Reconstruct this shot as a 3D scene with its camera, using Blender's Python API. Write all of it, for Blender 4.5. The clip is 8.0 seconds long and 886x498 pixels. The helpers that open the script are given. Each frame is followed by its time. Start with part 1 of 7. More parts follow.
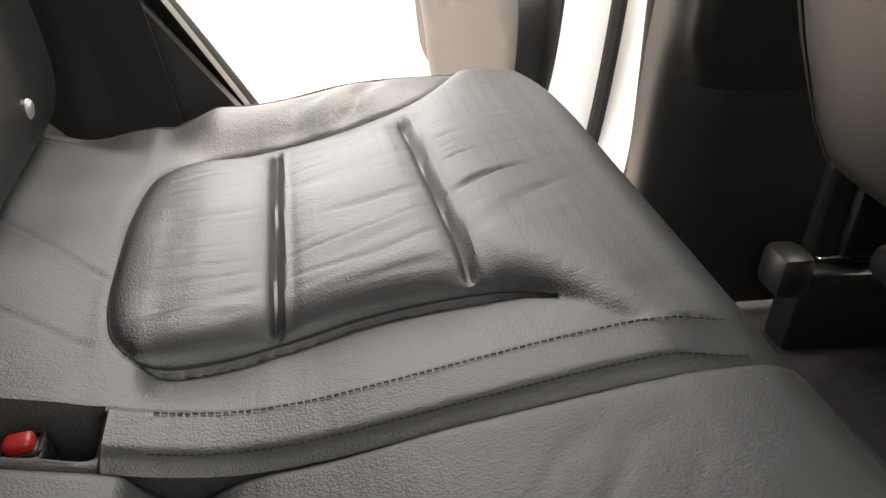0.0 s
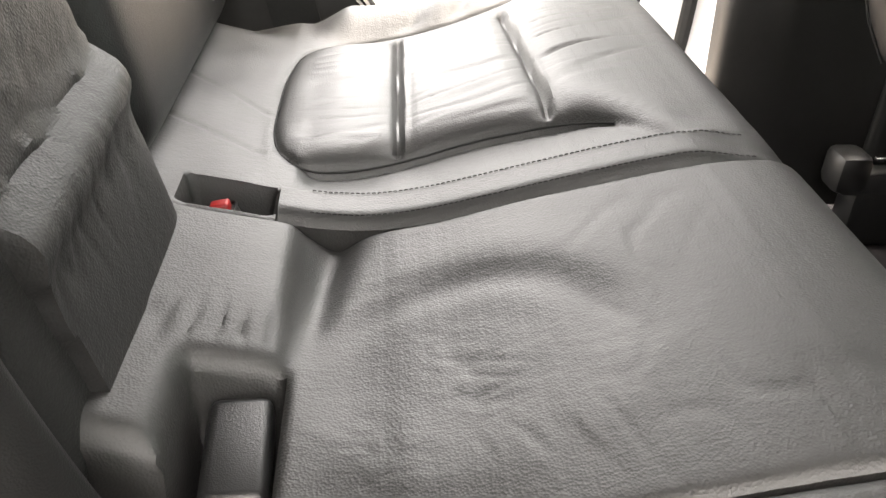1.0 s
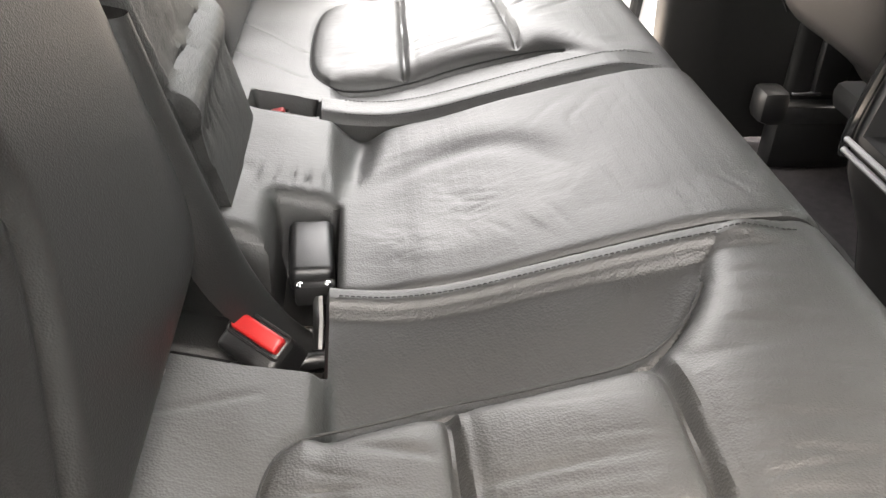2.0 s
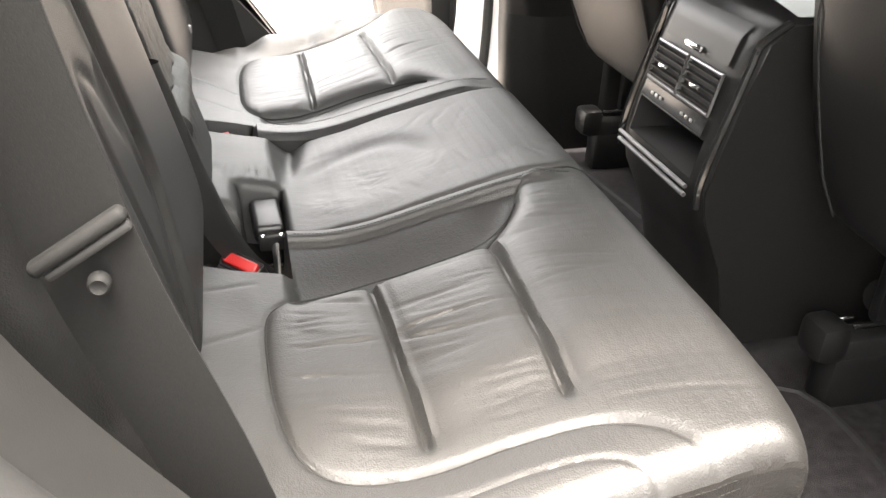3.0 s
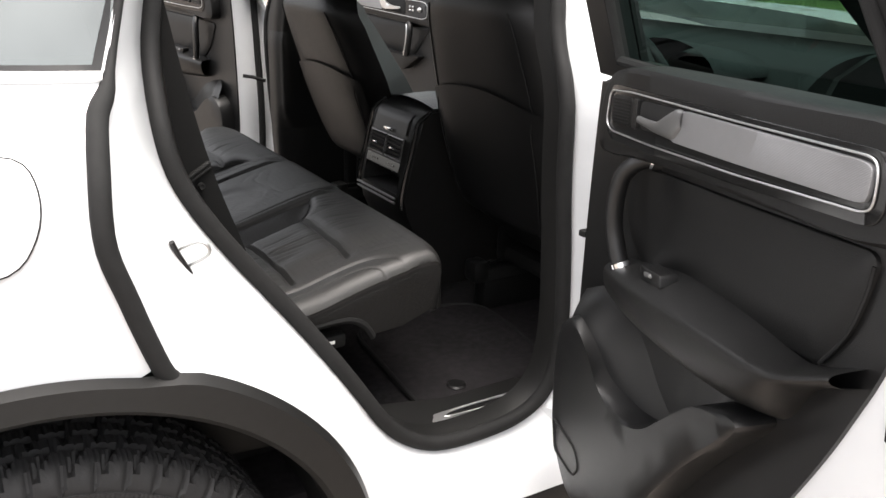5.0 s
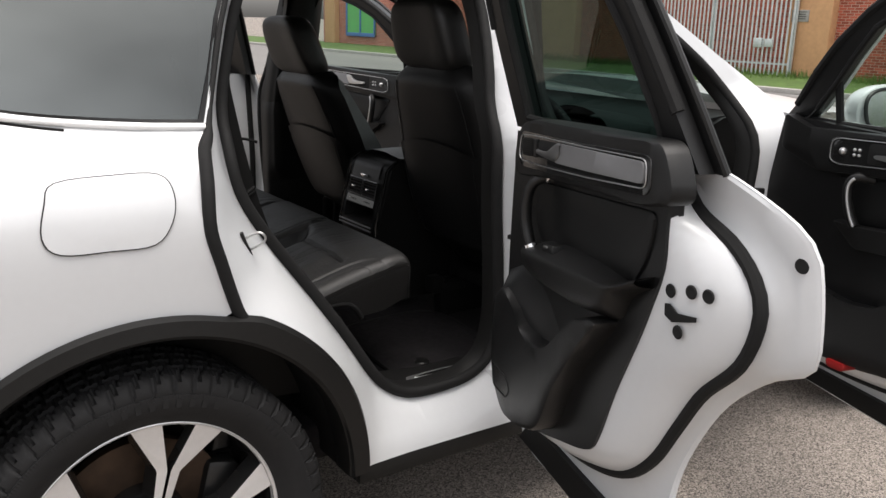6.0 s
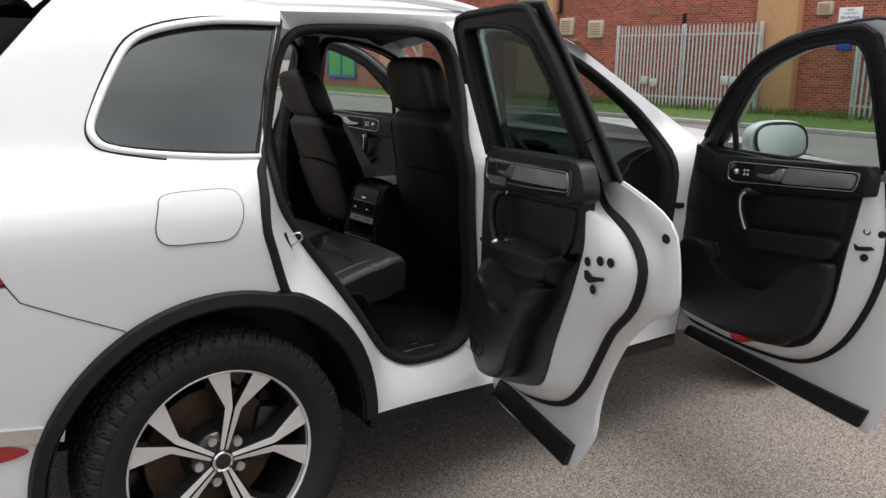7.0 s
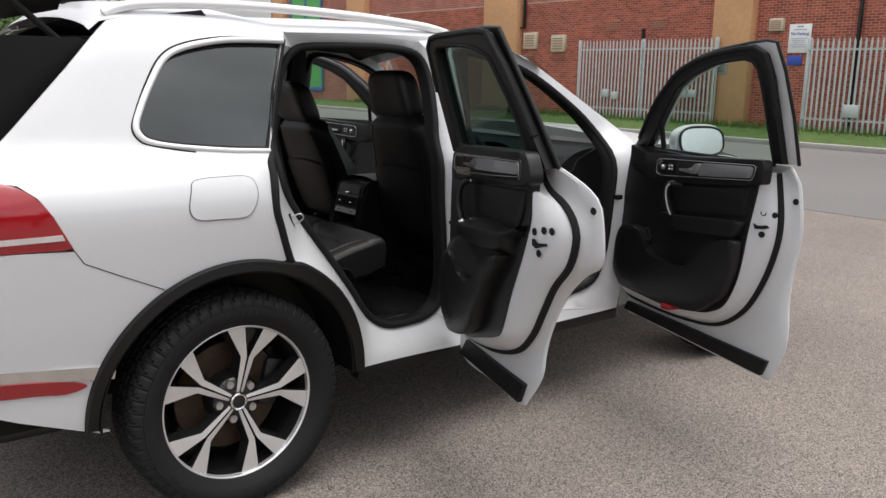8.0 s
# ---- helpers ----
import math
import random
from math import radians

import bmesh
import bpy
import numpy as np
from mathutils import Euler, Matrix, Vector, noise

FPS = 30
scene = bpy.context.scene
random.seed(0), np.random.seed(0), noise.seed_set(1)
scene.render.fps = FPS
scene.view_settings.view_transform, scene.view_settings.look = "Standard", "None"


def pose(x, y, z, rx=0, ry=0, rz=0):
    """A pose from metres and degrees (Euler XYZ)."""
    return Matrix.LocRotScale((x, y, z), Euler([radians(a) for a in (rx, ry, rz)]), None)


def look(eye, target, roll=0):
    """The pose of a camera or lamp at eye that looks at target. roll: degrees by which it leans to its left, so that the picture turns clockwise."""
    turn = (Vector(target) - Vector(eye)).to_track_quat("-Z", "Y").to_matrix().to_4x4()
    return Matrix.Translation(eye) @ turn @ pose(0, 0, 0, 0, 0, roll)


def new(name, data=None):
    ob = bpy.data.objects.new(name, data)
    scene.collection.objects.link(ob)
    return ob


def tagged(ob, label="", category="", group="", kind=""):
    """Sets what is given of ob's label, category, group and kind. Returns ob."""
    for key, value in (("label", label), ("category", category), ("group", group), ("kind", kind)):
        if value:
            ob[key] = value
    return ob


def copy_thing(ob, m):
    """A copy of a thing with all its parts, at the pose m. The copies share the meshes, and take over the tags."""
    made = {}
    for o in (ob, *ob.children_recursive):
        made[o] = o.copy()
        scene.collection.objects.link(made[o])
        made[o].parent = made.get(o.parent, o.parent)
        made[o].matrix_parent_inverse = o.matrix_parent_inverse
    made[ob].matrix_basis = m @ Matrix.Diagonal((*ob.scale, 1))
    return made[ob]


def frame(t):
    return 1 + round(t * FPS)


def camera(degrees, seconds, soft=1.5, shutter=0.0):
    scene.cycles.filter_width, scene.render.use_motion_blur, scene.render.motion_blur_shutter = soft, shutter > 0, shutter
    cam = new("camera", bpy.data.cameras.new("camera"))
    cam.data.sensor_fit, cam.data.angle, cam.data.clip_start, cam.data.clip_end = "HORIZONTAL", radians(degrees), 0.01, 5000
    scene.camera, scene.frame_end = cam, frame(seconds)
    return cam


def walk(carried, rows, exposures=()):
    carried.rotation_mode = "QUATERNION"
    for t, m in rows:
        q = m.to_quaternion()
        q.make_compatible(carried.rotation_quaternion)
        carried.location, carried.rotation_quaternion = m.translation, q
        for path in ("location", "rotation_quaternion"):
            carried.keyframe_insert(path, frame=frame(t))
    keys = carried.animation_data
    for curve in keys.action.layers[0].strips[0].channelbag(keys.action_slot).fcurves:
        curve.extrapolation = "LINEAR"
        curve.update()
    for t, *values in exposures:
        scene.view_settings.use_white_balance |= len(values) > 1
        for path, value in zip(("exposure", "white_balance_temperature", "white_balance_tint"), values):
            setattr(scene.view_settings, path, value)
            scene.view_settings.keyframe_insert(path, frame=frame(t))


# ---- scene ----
cam = camera(55.1, 8.0)
PATH = [
    (0, (0.513, -0.199, 1.079), (0.904, 1.499, 0.098), 4.9),
    (0.5, (0.502, -0.291, 1.074), (0.762, 1.427, 0.084), 4.7),
    (1, (0.494, -0.4, 1.071), (0.652, 1.288, 0.009), 3.0),
    (1.5, (0.492, -0.519, 1.083), (0.616, 1.152, -0.01), 2.1),
    (1.7, (0.487, -0.576, 1.094), (0.618, 1.089, -0.007), 2.0),
    (2.8, (0.399, -0.942, 1.202), (0.801, 0.743, 0.202), 3.1),
    (3, (0.396, -1.03, 1.214), (0.837, 0.662, 0.243), 2.1),
    (3.5, (0.333, -1.23, 1.248), (0.926, 0.443, 0.326), 2.0),
    (4, (0.217, -1.422, 1.299), (1.02, 0.195, 0.438), 1.5),
    (4.5, (0.133, -1.695, 1.339), (1.035, -0.08, 0.575), 1.8),
    (5, (-0.03, -1.944, 1.365), (0.967, -0.348, 0.688), 1.5),
    (5.2, (-0.114, -2.048, 1.373), (0.927, -0.464, 0.735), 1.5),
    (6.3, (-0.546, -2.623, 1.433), (0.591, -1.049, 0.952), 1.4),
    (6.5, (-0.646, -2.727, 1.448), (0.506, -1.158, 0.989), 1.2),
    (7, (-0.811, -3.001, 1.461), (0.353, -1.432, 1.032), 1.0),
    (7.5, (-1.032, -3.222, 1.457), (0.161, -1.671, 1.044), 0.9),
    (8, (-1.163, -3.424, 1.458), (0.067, -1.897, 1.059), 1.2),
]
walk(cam, [(t, look(eye, target, roll)) for t, eye, target, roll in PATH],
     [(t, stops, kelvin, 12) for t, stops, kelvin in ((0, 3.9, 7400), (0.5, 4.38, 7400), (1.0, 4.65, 7450), (1.5, 4.85, 7350), (1.7, 4.88, 7300), (2.8, 4.7, 7250), (3.0, 4.58, 7250), (3.5, 4.0, 7100), (4.0, 2.9, 6950), (4.5, 2.3, 6850), (5.0, 1.95, 6800), (5.2, 1.7, 6780), (6.3, 0.5, 6650), (6.5, 0.45, 6600), (7.0, 0.32, 6550), (8.0, 0.28, 6550))])

import functools

# ---- world, sun ----
world = bpy.data.worlds.new("sky")
scene.world = world
world.use_nodes = True
wn, wl = world.node_tree.nodes, world.node_tree.links
sky = wn.new("ShaderNodeTexSky")
sky.sky_type, sky.sun_disc = "NISHITA", False
sky.sun_elevation, sky.sun_rotation = radians(80), radians(170)
sky.dust_density, sky.ozone_density = 4.0, 0.5
grey = wn.new("ShaderNodeHueSaturation")
grey.inputs["Saturation"].default_value = 0.22
wl.new(sky.outputs[0], grey.inputs["Color"])
cloud, where, thick = wn.new("ShaderNodeTexNoise"), wn.new("ShaderNodeTexCoord"), wn.new("ShaderNodeMapRange")
cloud.inputs["Scale"].default_value, cloud.inputs["Detail"].default_value = 2.2, 6
wl.new(where.outputs["Generated"], cloud.inputs["Vector"])
thick.inputs["From Min"].default_value, thick.inputs["From Max"].default_value = 0.3, 0.7
thick.inputs["To Min"].default_value, thick.inputs["To Max"].default_value = 0.55, 1.45
wl.new(cloud.outputs[0], thick.inputs["Value"])
cover = wn.new("ShaderNodeVectorMath")
cover.operation = "SCALE"
wl.new(grey.outputs[0], cover.inputs[0]), wl.new(thick.outputs[0], cover.inputs["Scale"])
wl.new(cover.outputs[0], wn["Background"].inputs["Color"])
wn["Background"].inputs["Strength"].default_value = 0.19
sun = new("sun", bpy.data.lights.new("sun", "SUN"))
sun.data.energy, sun.data.angle, sun.data.color = 1.3, radians(50), (1.0, 0.97, 0.92)
sun.matrix_world = look((0.5, -2.5, 16), (0, 0, 0))


# ---- materials ----
def mat(name, color, rough=0.5, metal=0.0, spec=0.5, noise_scale=40.0, vary=0.12, bump=0.0, bump_scale=200.0, kind="noise", coat=0.0, stretch=(1, 1, 1), big=3.0, deep=0.002):
    m = bpy.data.materials.new(name)
    m.use_nodes = True
    n, l = m.node_tree.nodes, m.node_tree.links
    b = n["Principled BSDF"]
    b.inputs["Roughness"].default_value, b.inputs["Metallic"].default_value = rough, metal
    b.inputs["Specular IOR Level"].default_value, b.inputs["Coat Weight"].default_value = spec, coat
    b.inputs["Coat Roughness"].default_value = 0.06
    co = n.new("ShaderNodeTexCoord")
    mp = n.new("ShaderNodeMapping")
    mp.inputs["Scale"].default_value = stretch
    l.new(co.outputs["Object"], mp.inputs["Vector"])
    small, large = n.new("ShaderNodeTexNoise"), n.new("ShaderNodeTexNoise")
    small.inputs["Scale"].default_value, large.inputs["Scale"].default_value = noise_scale, big
    small.inputs["Detail"].default_value = large.inputs["Detail"].default_value = 4
    l.new(mp.outputs[0], small.inputs["Vector"]), l.new(mp.outputs[0], large.inputs["Vector"])
    add = n.new("ShaderNodeMath")
    add.operation = "ADD"
    l.new(small.outputs[0], add.inputs[0]), l.new(large.outputs[0], add.inputs[1])
    ramp = n.new("ShaderNodeMapRange")
    ramp.inputs["From Min"].default_value, ramp.inputs["From Max"].default_value = 0.6, 1.4
    ramp.inputs["To Min"].default_value, ramp.inputs["To Max"].default_value = 1 - vary, 1 + vary
    l.new(add.outputs[0], ramp.inputs["Value"])
    mul = n.new("ShaderNodeVectorMath")
    mul.operation = "SCALE"
    mul.inputs[0].default_value = color
    l.new(ramp.outputs[0], mul.inputs["Scale"])
    l.new(mul.outputs[0], b.inputs["Base Color"])
    rr = n.new("ShaderNodeMapRange")
    rr.inputs["From Min"].default_value, rr.inputs["From Max"].default_value = 0.3, 0.7
    rr.inputs["To Min"].default_value, rr.inputs["To Max"].default_value = rough * 0.88, min(1, rough * 1.12)
    l.new(large.outputs[0], rr.inputs["Value"]), l.new(rr.outputs[0], b.inputs["Roughness"])
    if bump:
        tex = n.new({"cells": "ShaderNodeTexVoronoi", "ribs": "ShaderNodeTexWave"}.get(kind, "ShaderNodeTexNoise"))
        if kind == "ribs":
            tex.bands_direction = "Z"
        tex.inputs["Scale"].default_value = bump_scale
        l.new(mp.outputs[0], tex.inputs["Vector"])
        bp = n.new("ShaderNodeBump")
        bp.inputs["Strength"].default_value, bp.inputs["Distance"].default_value = bump, deep
        l.new(tex.outputs[0], bp.inputs["Height"]), l.new(bp.outputs[0], b.inputs["Normal"])
    return m


def glass(name, tint, rough=0.0, least=0.04, most=0.9):
    """Thin tinted pane: a clear or dark film with a mirror on it."""
    m = bpy.data.materials.new(name)
    m.use_nodes = True
    n, l = m.node_tree.nodes, m.node_tree.links
    n.remove(n["Principled BSDF"])
    t, g, mix, lw, pw, sc = (n.new("ShaderNode" + k) for k in ("BsdfTransparent", "BsdfGlossy", "MixShader", "LayerWeight", "Math", "Math"))
    t.inputs[0].default_value = (*tint, 1)
    g.inputs["Roughness"].default_value, g.inputs["Color"].default_value = rough, (0.88, 0.94, 0.92, 1)
    lw.inputs["Blend"].default_value = 0.5
    pw.operation, pw.inputs[1].default_value = "POWER", 4.0
    sc.operation, sc.inputs[1].default_value, sc.inputs[2].default_value = "MULTIPLY_ADD", most, least
    l.new(lw.outputs["Facing"], pw.inputs[0]), l.new(pw.outputs[0], sc.inputs[0]), l.new(sc.outputs[0], mix.inputs[0])
    l.new(t.outputs[0], mix.inputs[1]), l.new(g.outputs[0], mix.inputs[2])
    l.new(mix.outputs[0], n["Material Output"].inputs[0])
    return m


PAINT = mat("white_paint", (0.60, 0.612, 0.624), 0.30, 0, 0.5, 60, 0.015, coat=0.3, big=1.2)
PLASTIC = mat("black_plastic", (0.0085, 0.0084, 0.0082), 0.46, 0, 0.28, 80, 0.2, 0.15, 900, deep=0.0006)
TRIM = mat("door_trim_plastic", (0.0062, 0.0062, 0.0064), 0.38, 0, 0.42, 60, 0.2, 0.25, 1100, "cells", deep=0.0006)
RUBBER = mat("black_rubber", (0.012, 0.012, 0.012), 0.75, 0, 0.2, 50, 0.2, 0.1, 400)
LEATHER = mat("black_leather", (0.0085, 0.0082, 0.0077), 0.55, 0, 0.6, 90, 0.2, 0.28, 620, "cells", deep=0.0009)
MATT_HIDE = mat("matt_black_hide", (0.0065, 0.0064, 0.0062), 0.55, 0, 0.34, 90, 0.15, 0.35, 640, "cells", deep=0.0008)
GRAINED_HIDE = mat("black_grained_hide", (0.0075, 0.0074, 0.0073), 0.52, 0, 0.4, 90, 0.15, 0.4, 560, "cells", deep=0.0008)
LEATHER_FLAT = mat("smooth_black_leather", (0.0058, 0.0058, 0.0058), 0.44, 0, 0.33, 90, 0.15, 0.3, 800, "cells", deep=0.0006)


def crease(m, scale, strength, deep, stretch):
    """Fine creases under the grain of a hide."""
    n, l = m.node_tree.nodes, m.node_tree.links
    tc, mp, tx, bp = (n.new("ShaderNode" + k) for k in ("TexCoord", "Mapping", "TexNoise", "Bump"))
    mp.inputs["Scale"].default_value = stretch
    tx.inputs["Scale"].default_value, tx.inputs["Detail"].default_value, tx.inputs["Distortion"].default_value = scale, 3.0, 0.6
    bp.inputs["Strength"].default_value, bp.inputs["Distance"].default_value = strength, deep
    l.new(tc.outputs["Object"], mp.inputs[0]), l.new(mp.outputs[0], tx.inputs["Vector"])
    l.new(tx.outputs[0], bp.inputs["Height"])
    for g in [q for q in n if q.type == "BUMP" and q != bp]:
        l.new(bp.outputs[0], g.inputs["Normal"])


crease(LEATHER, 110, 0.14, 0.0022, (0.8, 1.6, 1.2))
crease(MATT_HIDE, 140, 0.3, 0.0026, (0.8, 1.5, 1.5))
crease(GRAINED_HIDE, 150, 0.25, 0.0024, (1.6, 0.7, 1.0))
THREAD = mat("black_webbing", (0.0075, 0.0075, 0.0074), 0.75, 0, 0.2, 400, 0.3, 0.3, 900, deep=0.0004)
CARPET = mat("black_carpet", (0.0195, 0.018, 0.019), 0.95, 0, 0.1, 60, 0.6, 0.8, 700)
SATIN = mat("satin_silver", (0.17, 0.17, 0.17), 0.46, 0.8, 0.5, 60, 0.08)
SILVER = mat("brushed_aluminium", (0.55, 0.55, 0.55), 0.35, 0.9, 0.5, 60, 0.08, 0.1, 300, stretch=(1, 1, 12))
RIBBED = mat("ribbed_aluminium", (0.22, 0.22, 0.225), 0.5, 0.6, 0.5, 60, 0.05, 0.35, 230, "ribs", deep=0.0006)
FRAME_BLACK = mat("satin_black", (0.008, 0.008, 0.008), 0.38, 0, 0.35, 60, 0.15)
BRIGHT_TRIM = mat("bright_trim", (0.82, 0.82, 0.82), 0.25, 0.15, 0.5, 40, 0.02)
CHROME = mat("chrome", (0.8, 0.8, 0.8), 0.12, 1.0, 0.5, 30, 0.03)
DARK_METAL = mat("dark_metal", (0.05, 0.05, 0.05), 0.4, 0.8, 0.5, 60, 0.2)
GLOSS_BLACK = mat("gloss_black", (0.012, 0.012, 0.012), 0.12, 0, 0.5, 40, 0.1)
RED = mat("red_plastic", (0.27, 0.008, 0.008), 0.45, 0, 0.5, 60, 0.08)
LAMP_RED = mat("red_lamp_glass", (0.30, 0.006, 0.012), 0.08, 0, 0.5, 40, 0.15, coat=1.0)
LAMP_CLEAR = mat("clear_lamp_glass", (0.6, 0.56, 0.55), 0.1, 0, 0.5, 60, 0.1, coat=1.0)
TINT = glass("dark_tinted_glass", (0.12, 0.22, 0.195), least=0.125, most=0.42)
CLEAR = glass("green_tinted_glass", (0.66, 0.76, 0.72))
PRIVACY = glass("privacy_glass", (0.15, 0.235, 0.215), least=0.03, most=0.4)
TYRE = mat("tyre_rubber", (0.013, 0.013, 0.0135), 0.72, 0, 0.25, 60, 0.2, 0.2, 300)
RIM = mat("machined_alloy", (0.74, 0.74, 0.745), 0.34, 0.6, 0.5, 80, 0.05, 0.03, 500)
RUST = mat("rusty_disc", (0.07, 0.045, 0.03), 0.55, 0.6, 0.5, 30, 0.4, 0.2, 200)
CREAM = mat("white_plastic", (0.75, 0.75, 0.73), 0.4)
ASPHALT = mat("asphalt", (0.172, 0.151, 0.133), 0.9, 0, 0.25, 170, 0.3, 1.0, 210, "cells", big=0.6)
an, al = ASPHALT.node_tree.nodes, ASPHALT.node_tree.links
chips, chip_tone, tint_mix = an.new("ShaderNodeTexVoronoi"), an.new("ShaderNodeMapRange"), an.new("ShaderNodeVectorMath")
chips.inputs["Scale"].default_value = 230.0
where = an.new("ShaderNodeTexCoord")
al.new(where.outputs["Object"], chips.inputs["Vector"])
sepc = an.new("ShaderNodeSeparateColor")
al.new(chips.outputs["Color"], sepc.inputs[0])
chip_tone.inputs["To Min"].default_value, chip_tone.inputs["To Max"].default_value = 0.3, 1.95
al.new(sepc.outputs[0], chip_tone.inputs["Value"])
tint_mix.operation = "SCALE"
base = an["Principled BSDF"].inputs["Base Color"]
al.new(base.links[0].from_socket, tint_mix.inputs[0]), al.new(chip_tone.outputs[0], tint_mix.inputs["Scale"])
al.new(tint_mix.outputs[0], base)
ROAD = mat("road_asphalt", (0.16, 0.155, 0.15), 0.9, 0, 0.25, 40, 0.2, 0.5, 160, big=0.3)
CONCRETE = mat("kerb_concrete", (0.32, 0.31, 0.29), 0.9, 0, 0.2, 30, 0.2, 0.4, 60)
GRASS = mat("grass", (0.065, 0.110, 0.030), 0.9, 0, 0.2, 6, 0.5)
BLADE = mat("grass_blade", (0.10, 0.165, 0.042), 0.8, 0, 0.2, 3, 0.45)
ORANGE_STONE = mat("orange_stone", (0.62, 0.35, 0.19), 0.9, 0, 0.2, 8, 0.12, 0.3, 40, big=0.7)
GALV = mat("galvanised_steel", (0.50, 0.54, 0.54), 0.5, 0.25, 0.5, 20, 0.15)
TERRACOTTA = mat("terracotta", (0.36, 0.17, 0.10), 0.8, 0, 0.2, 20, 0.2)
PALE_BOX = mat("cream_metal", (0.55, 0.49, 0.38), 0.6, 0, 0.3, 20, 0.12)
SIGN_WHITE = mat("sign_white", (0.8, 0.8, 0.8), 0.4)
PRINT = mat("faint_print", (0.42, 0.46, 0.58), 0.5)
SIGN_BLUE = mat("sign_blue", (0.03, 0.08, 0.4), 0.4)
GREEN_PAINT = mat("green_paint", (0.10, 0.42, 0.12), 0.5)
BLUE_PAINT = mat("blue_paint", (0.05, 0.16, 0.42), 0.5)
LEAF = mat("leaves", (0.06, 0.11, 0.03), 0.7, 0, 0.3, 5, 0.4)
BARK = mat("bark", (0.10, 0.08, 0.06), 0.9, 0, 0.2, 20, 0.3)


def brick_mat():
    m = bpy.data.materials.new("red_brick")
    m.use_nodes = True
    n, l = m.node_tree.nodes, m.node_tree.links
    b = n["Principled BSDF"]
    b.inputs["Roughness"].default_value = 0.9
    co, sep, com, br, no = (n.new("ShaderNode" + k) for k in ("TexCoord", "SeparateXYZ", "CombineXYZ", "TexBrick", "TexNoise"))
    l.new(co.outputs["Object"], sep.inputs[0])
    l.new(sep.outputs[1], com.inputs[0]), l.new(sep.outputs[2], com.inputs[1])
    l.new(com.outputs[0], br.inputs["Vector"])
    br.inputs["Color1"].default_value = (0.42, 0.118, 0.075, 1)
    br.inputs["Color2"].default_value = (0.30, 0.073, 0.055, 1)
    br.inputs["Mortar"].default_value = (0.52, 0.43, 0.36, 1)
    br.inputs["Scale"].default_value, br.inputs["Mortar Size"].default_value = 1.0, 0.007
    br.inputs["Brick Width"].default_value, br.inputs["Row Height"].default_value = 0.225, 0.075
    no.inputs["Scale"].default_value = 1.3
    mul = n.new("ShaderNodeMixRGB")
    mul.blend_type, mul.inputs[0].default_value = "OVERLAY", 0.35
    l.new(co.outputs["Object"], no.inputs["Vector"])
    l.new(br.outputs[0], mul.inputs[1]), l.new(no.outputs[0], mul.inputs[2]), l.new(mul.outputs[0], b.inputs["Base Color"])
    bp = n.new("ShaderNodeBump")
    bp.inputs["Strength"].default_value, bp.inputs["Distance"].default_value, bp.invert = 0.6, 0.01, True
    l.new(br.outputs["Fac"], bp.inputs["Height"]), l.new(bp.outputs[0], b.inputs["Normal"])
    return m


BRICK = brick_mat()
MORTAR = mat("mortar", (0.50, 0.42, 0.35), 0.95, 0, 0.1, 30, 0.15, 0.3, 80)


def brick_piece_mat():
    m = mat("brick_piece", (0.38, 0.105, 0.07), 0.9, 0, 0.2, 25, 0.22, 0.4, 120, big=0.5)
    n, l = m.node_tree.nodes, m.node_tree.links
    geo, info, add, frac, tone, mul = (n.new("ShaderNode" + k) for k in ("NewGeometry", "ObjectInfo", "Math", "Math", "MapRange", "VectorMath"))
    add.operation, frac.operation, mul.operation = "ADD", "FRACT", "SCALE"
    l.new(geo.outputs["Random Per Island"], add.inputs[0]), l.new(info.outputs["Random"], add.inputs[1])
    l.new(add.outputs[0], frac.inputs[0]), l.new(frac.outputs[0], tone.inputs["Value"])
    tone.inputs["To Min"].default_value, tone.inputs["To Max"].default_value = 0.68, 1.28
    color = n["Principled BSDF"].inputs["Base Color"]
    l.new(color.links[0].from_socket, mul.inputs[0]), l.new(tone.outputs[0], mul.inputs["Scale"]), l.new(mul.outputs[0], color)
    return m


BRICK_PIECE = brick_piece_mat()


# ---- mesh tools ----
def finish(name, bm, material, smooth=True):
    bmesh.ops.remove_doubles(bm, verts=bm.verts[:], dist=1e-5)
    bmesh.ops.recalc_face_normals(bm, faces=bm.faces[:])
    me = bpy.data.meshes.new(name)
    bm.to_mesh(me)
    bm.free()
    me.materials.append(material)
    if smooth:
        for p in me.polygons:
            p.use_smooth = True
        me.set_sharp_from_angle(angle=radians(38))
    return me


def part(name, bm, material, parent, label="", smooth=True):
    ob = new(name, finish(name, bm, material, smooth))
    if parent:
        ob.parent = parent
        ob.matrix_parent_inverse = Matrix.Translation(-parent.location)
    return tagged(ob, label)


def thing(name, base, label, category, group="", kind=""):
    ob = new(name)
    ob.location = base
    ob.empty_display_size = 0.1
    return tagged(ob, label, category, group, kind)


def solid(name, bm, material, label, category="", kind="", smooth=True, group=""):
    return tagged(part(name, bm, material, None, "", smooth), label, category, group, kind)


def rounded(pts, n=6, closed=True):
    """A smooth line through the points."""
    pts = [Vector(p) for p in pts]
    out, k = [], len(pts)
    for i in range(k if closed else k - 1):
        a, b, c, d = (pts[(i + j) % k] if closed else pts[min(max(i + j, 0), k - 1)] for j in (-1, 0, 1, 2))
        for s in range(n):
            t = s / n
            out.append(0.5 * ((2 * b) + (c - a) * t + (2 * a - 5 * b + 4 * c - d) * t * t + (3 * b - a - 3 * c + d) * t ** 3))
    if not closed:
        out.append(pts[-1])
    return out


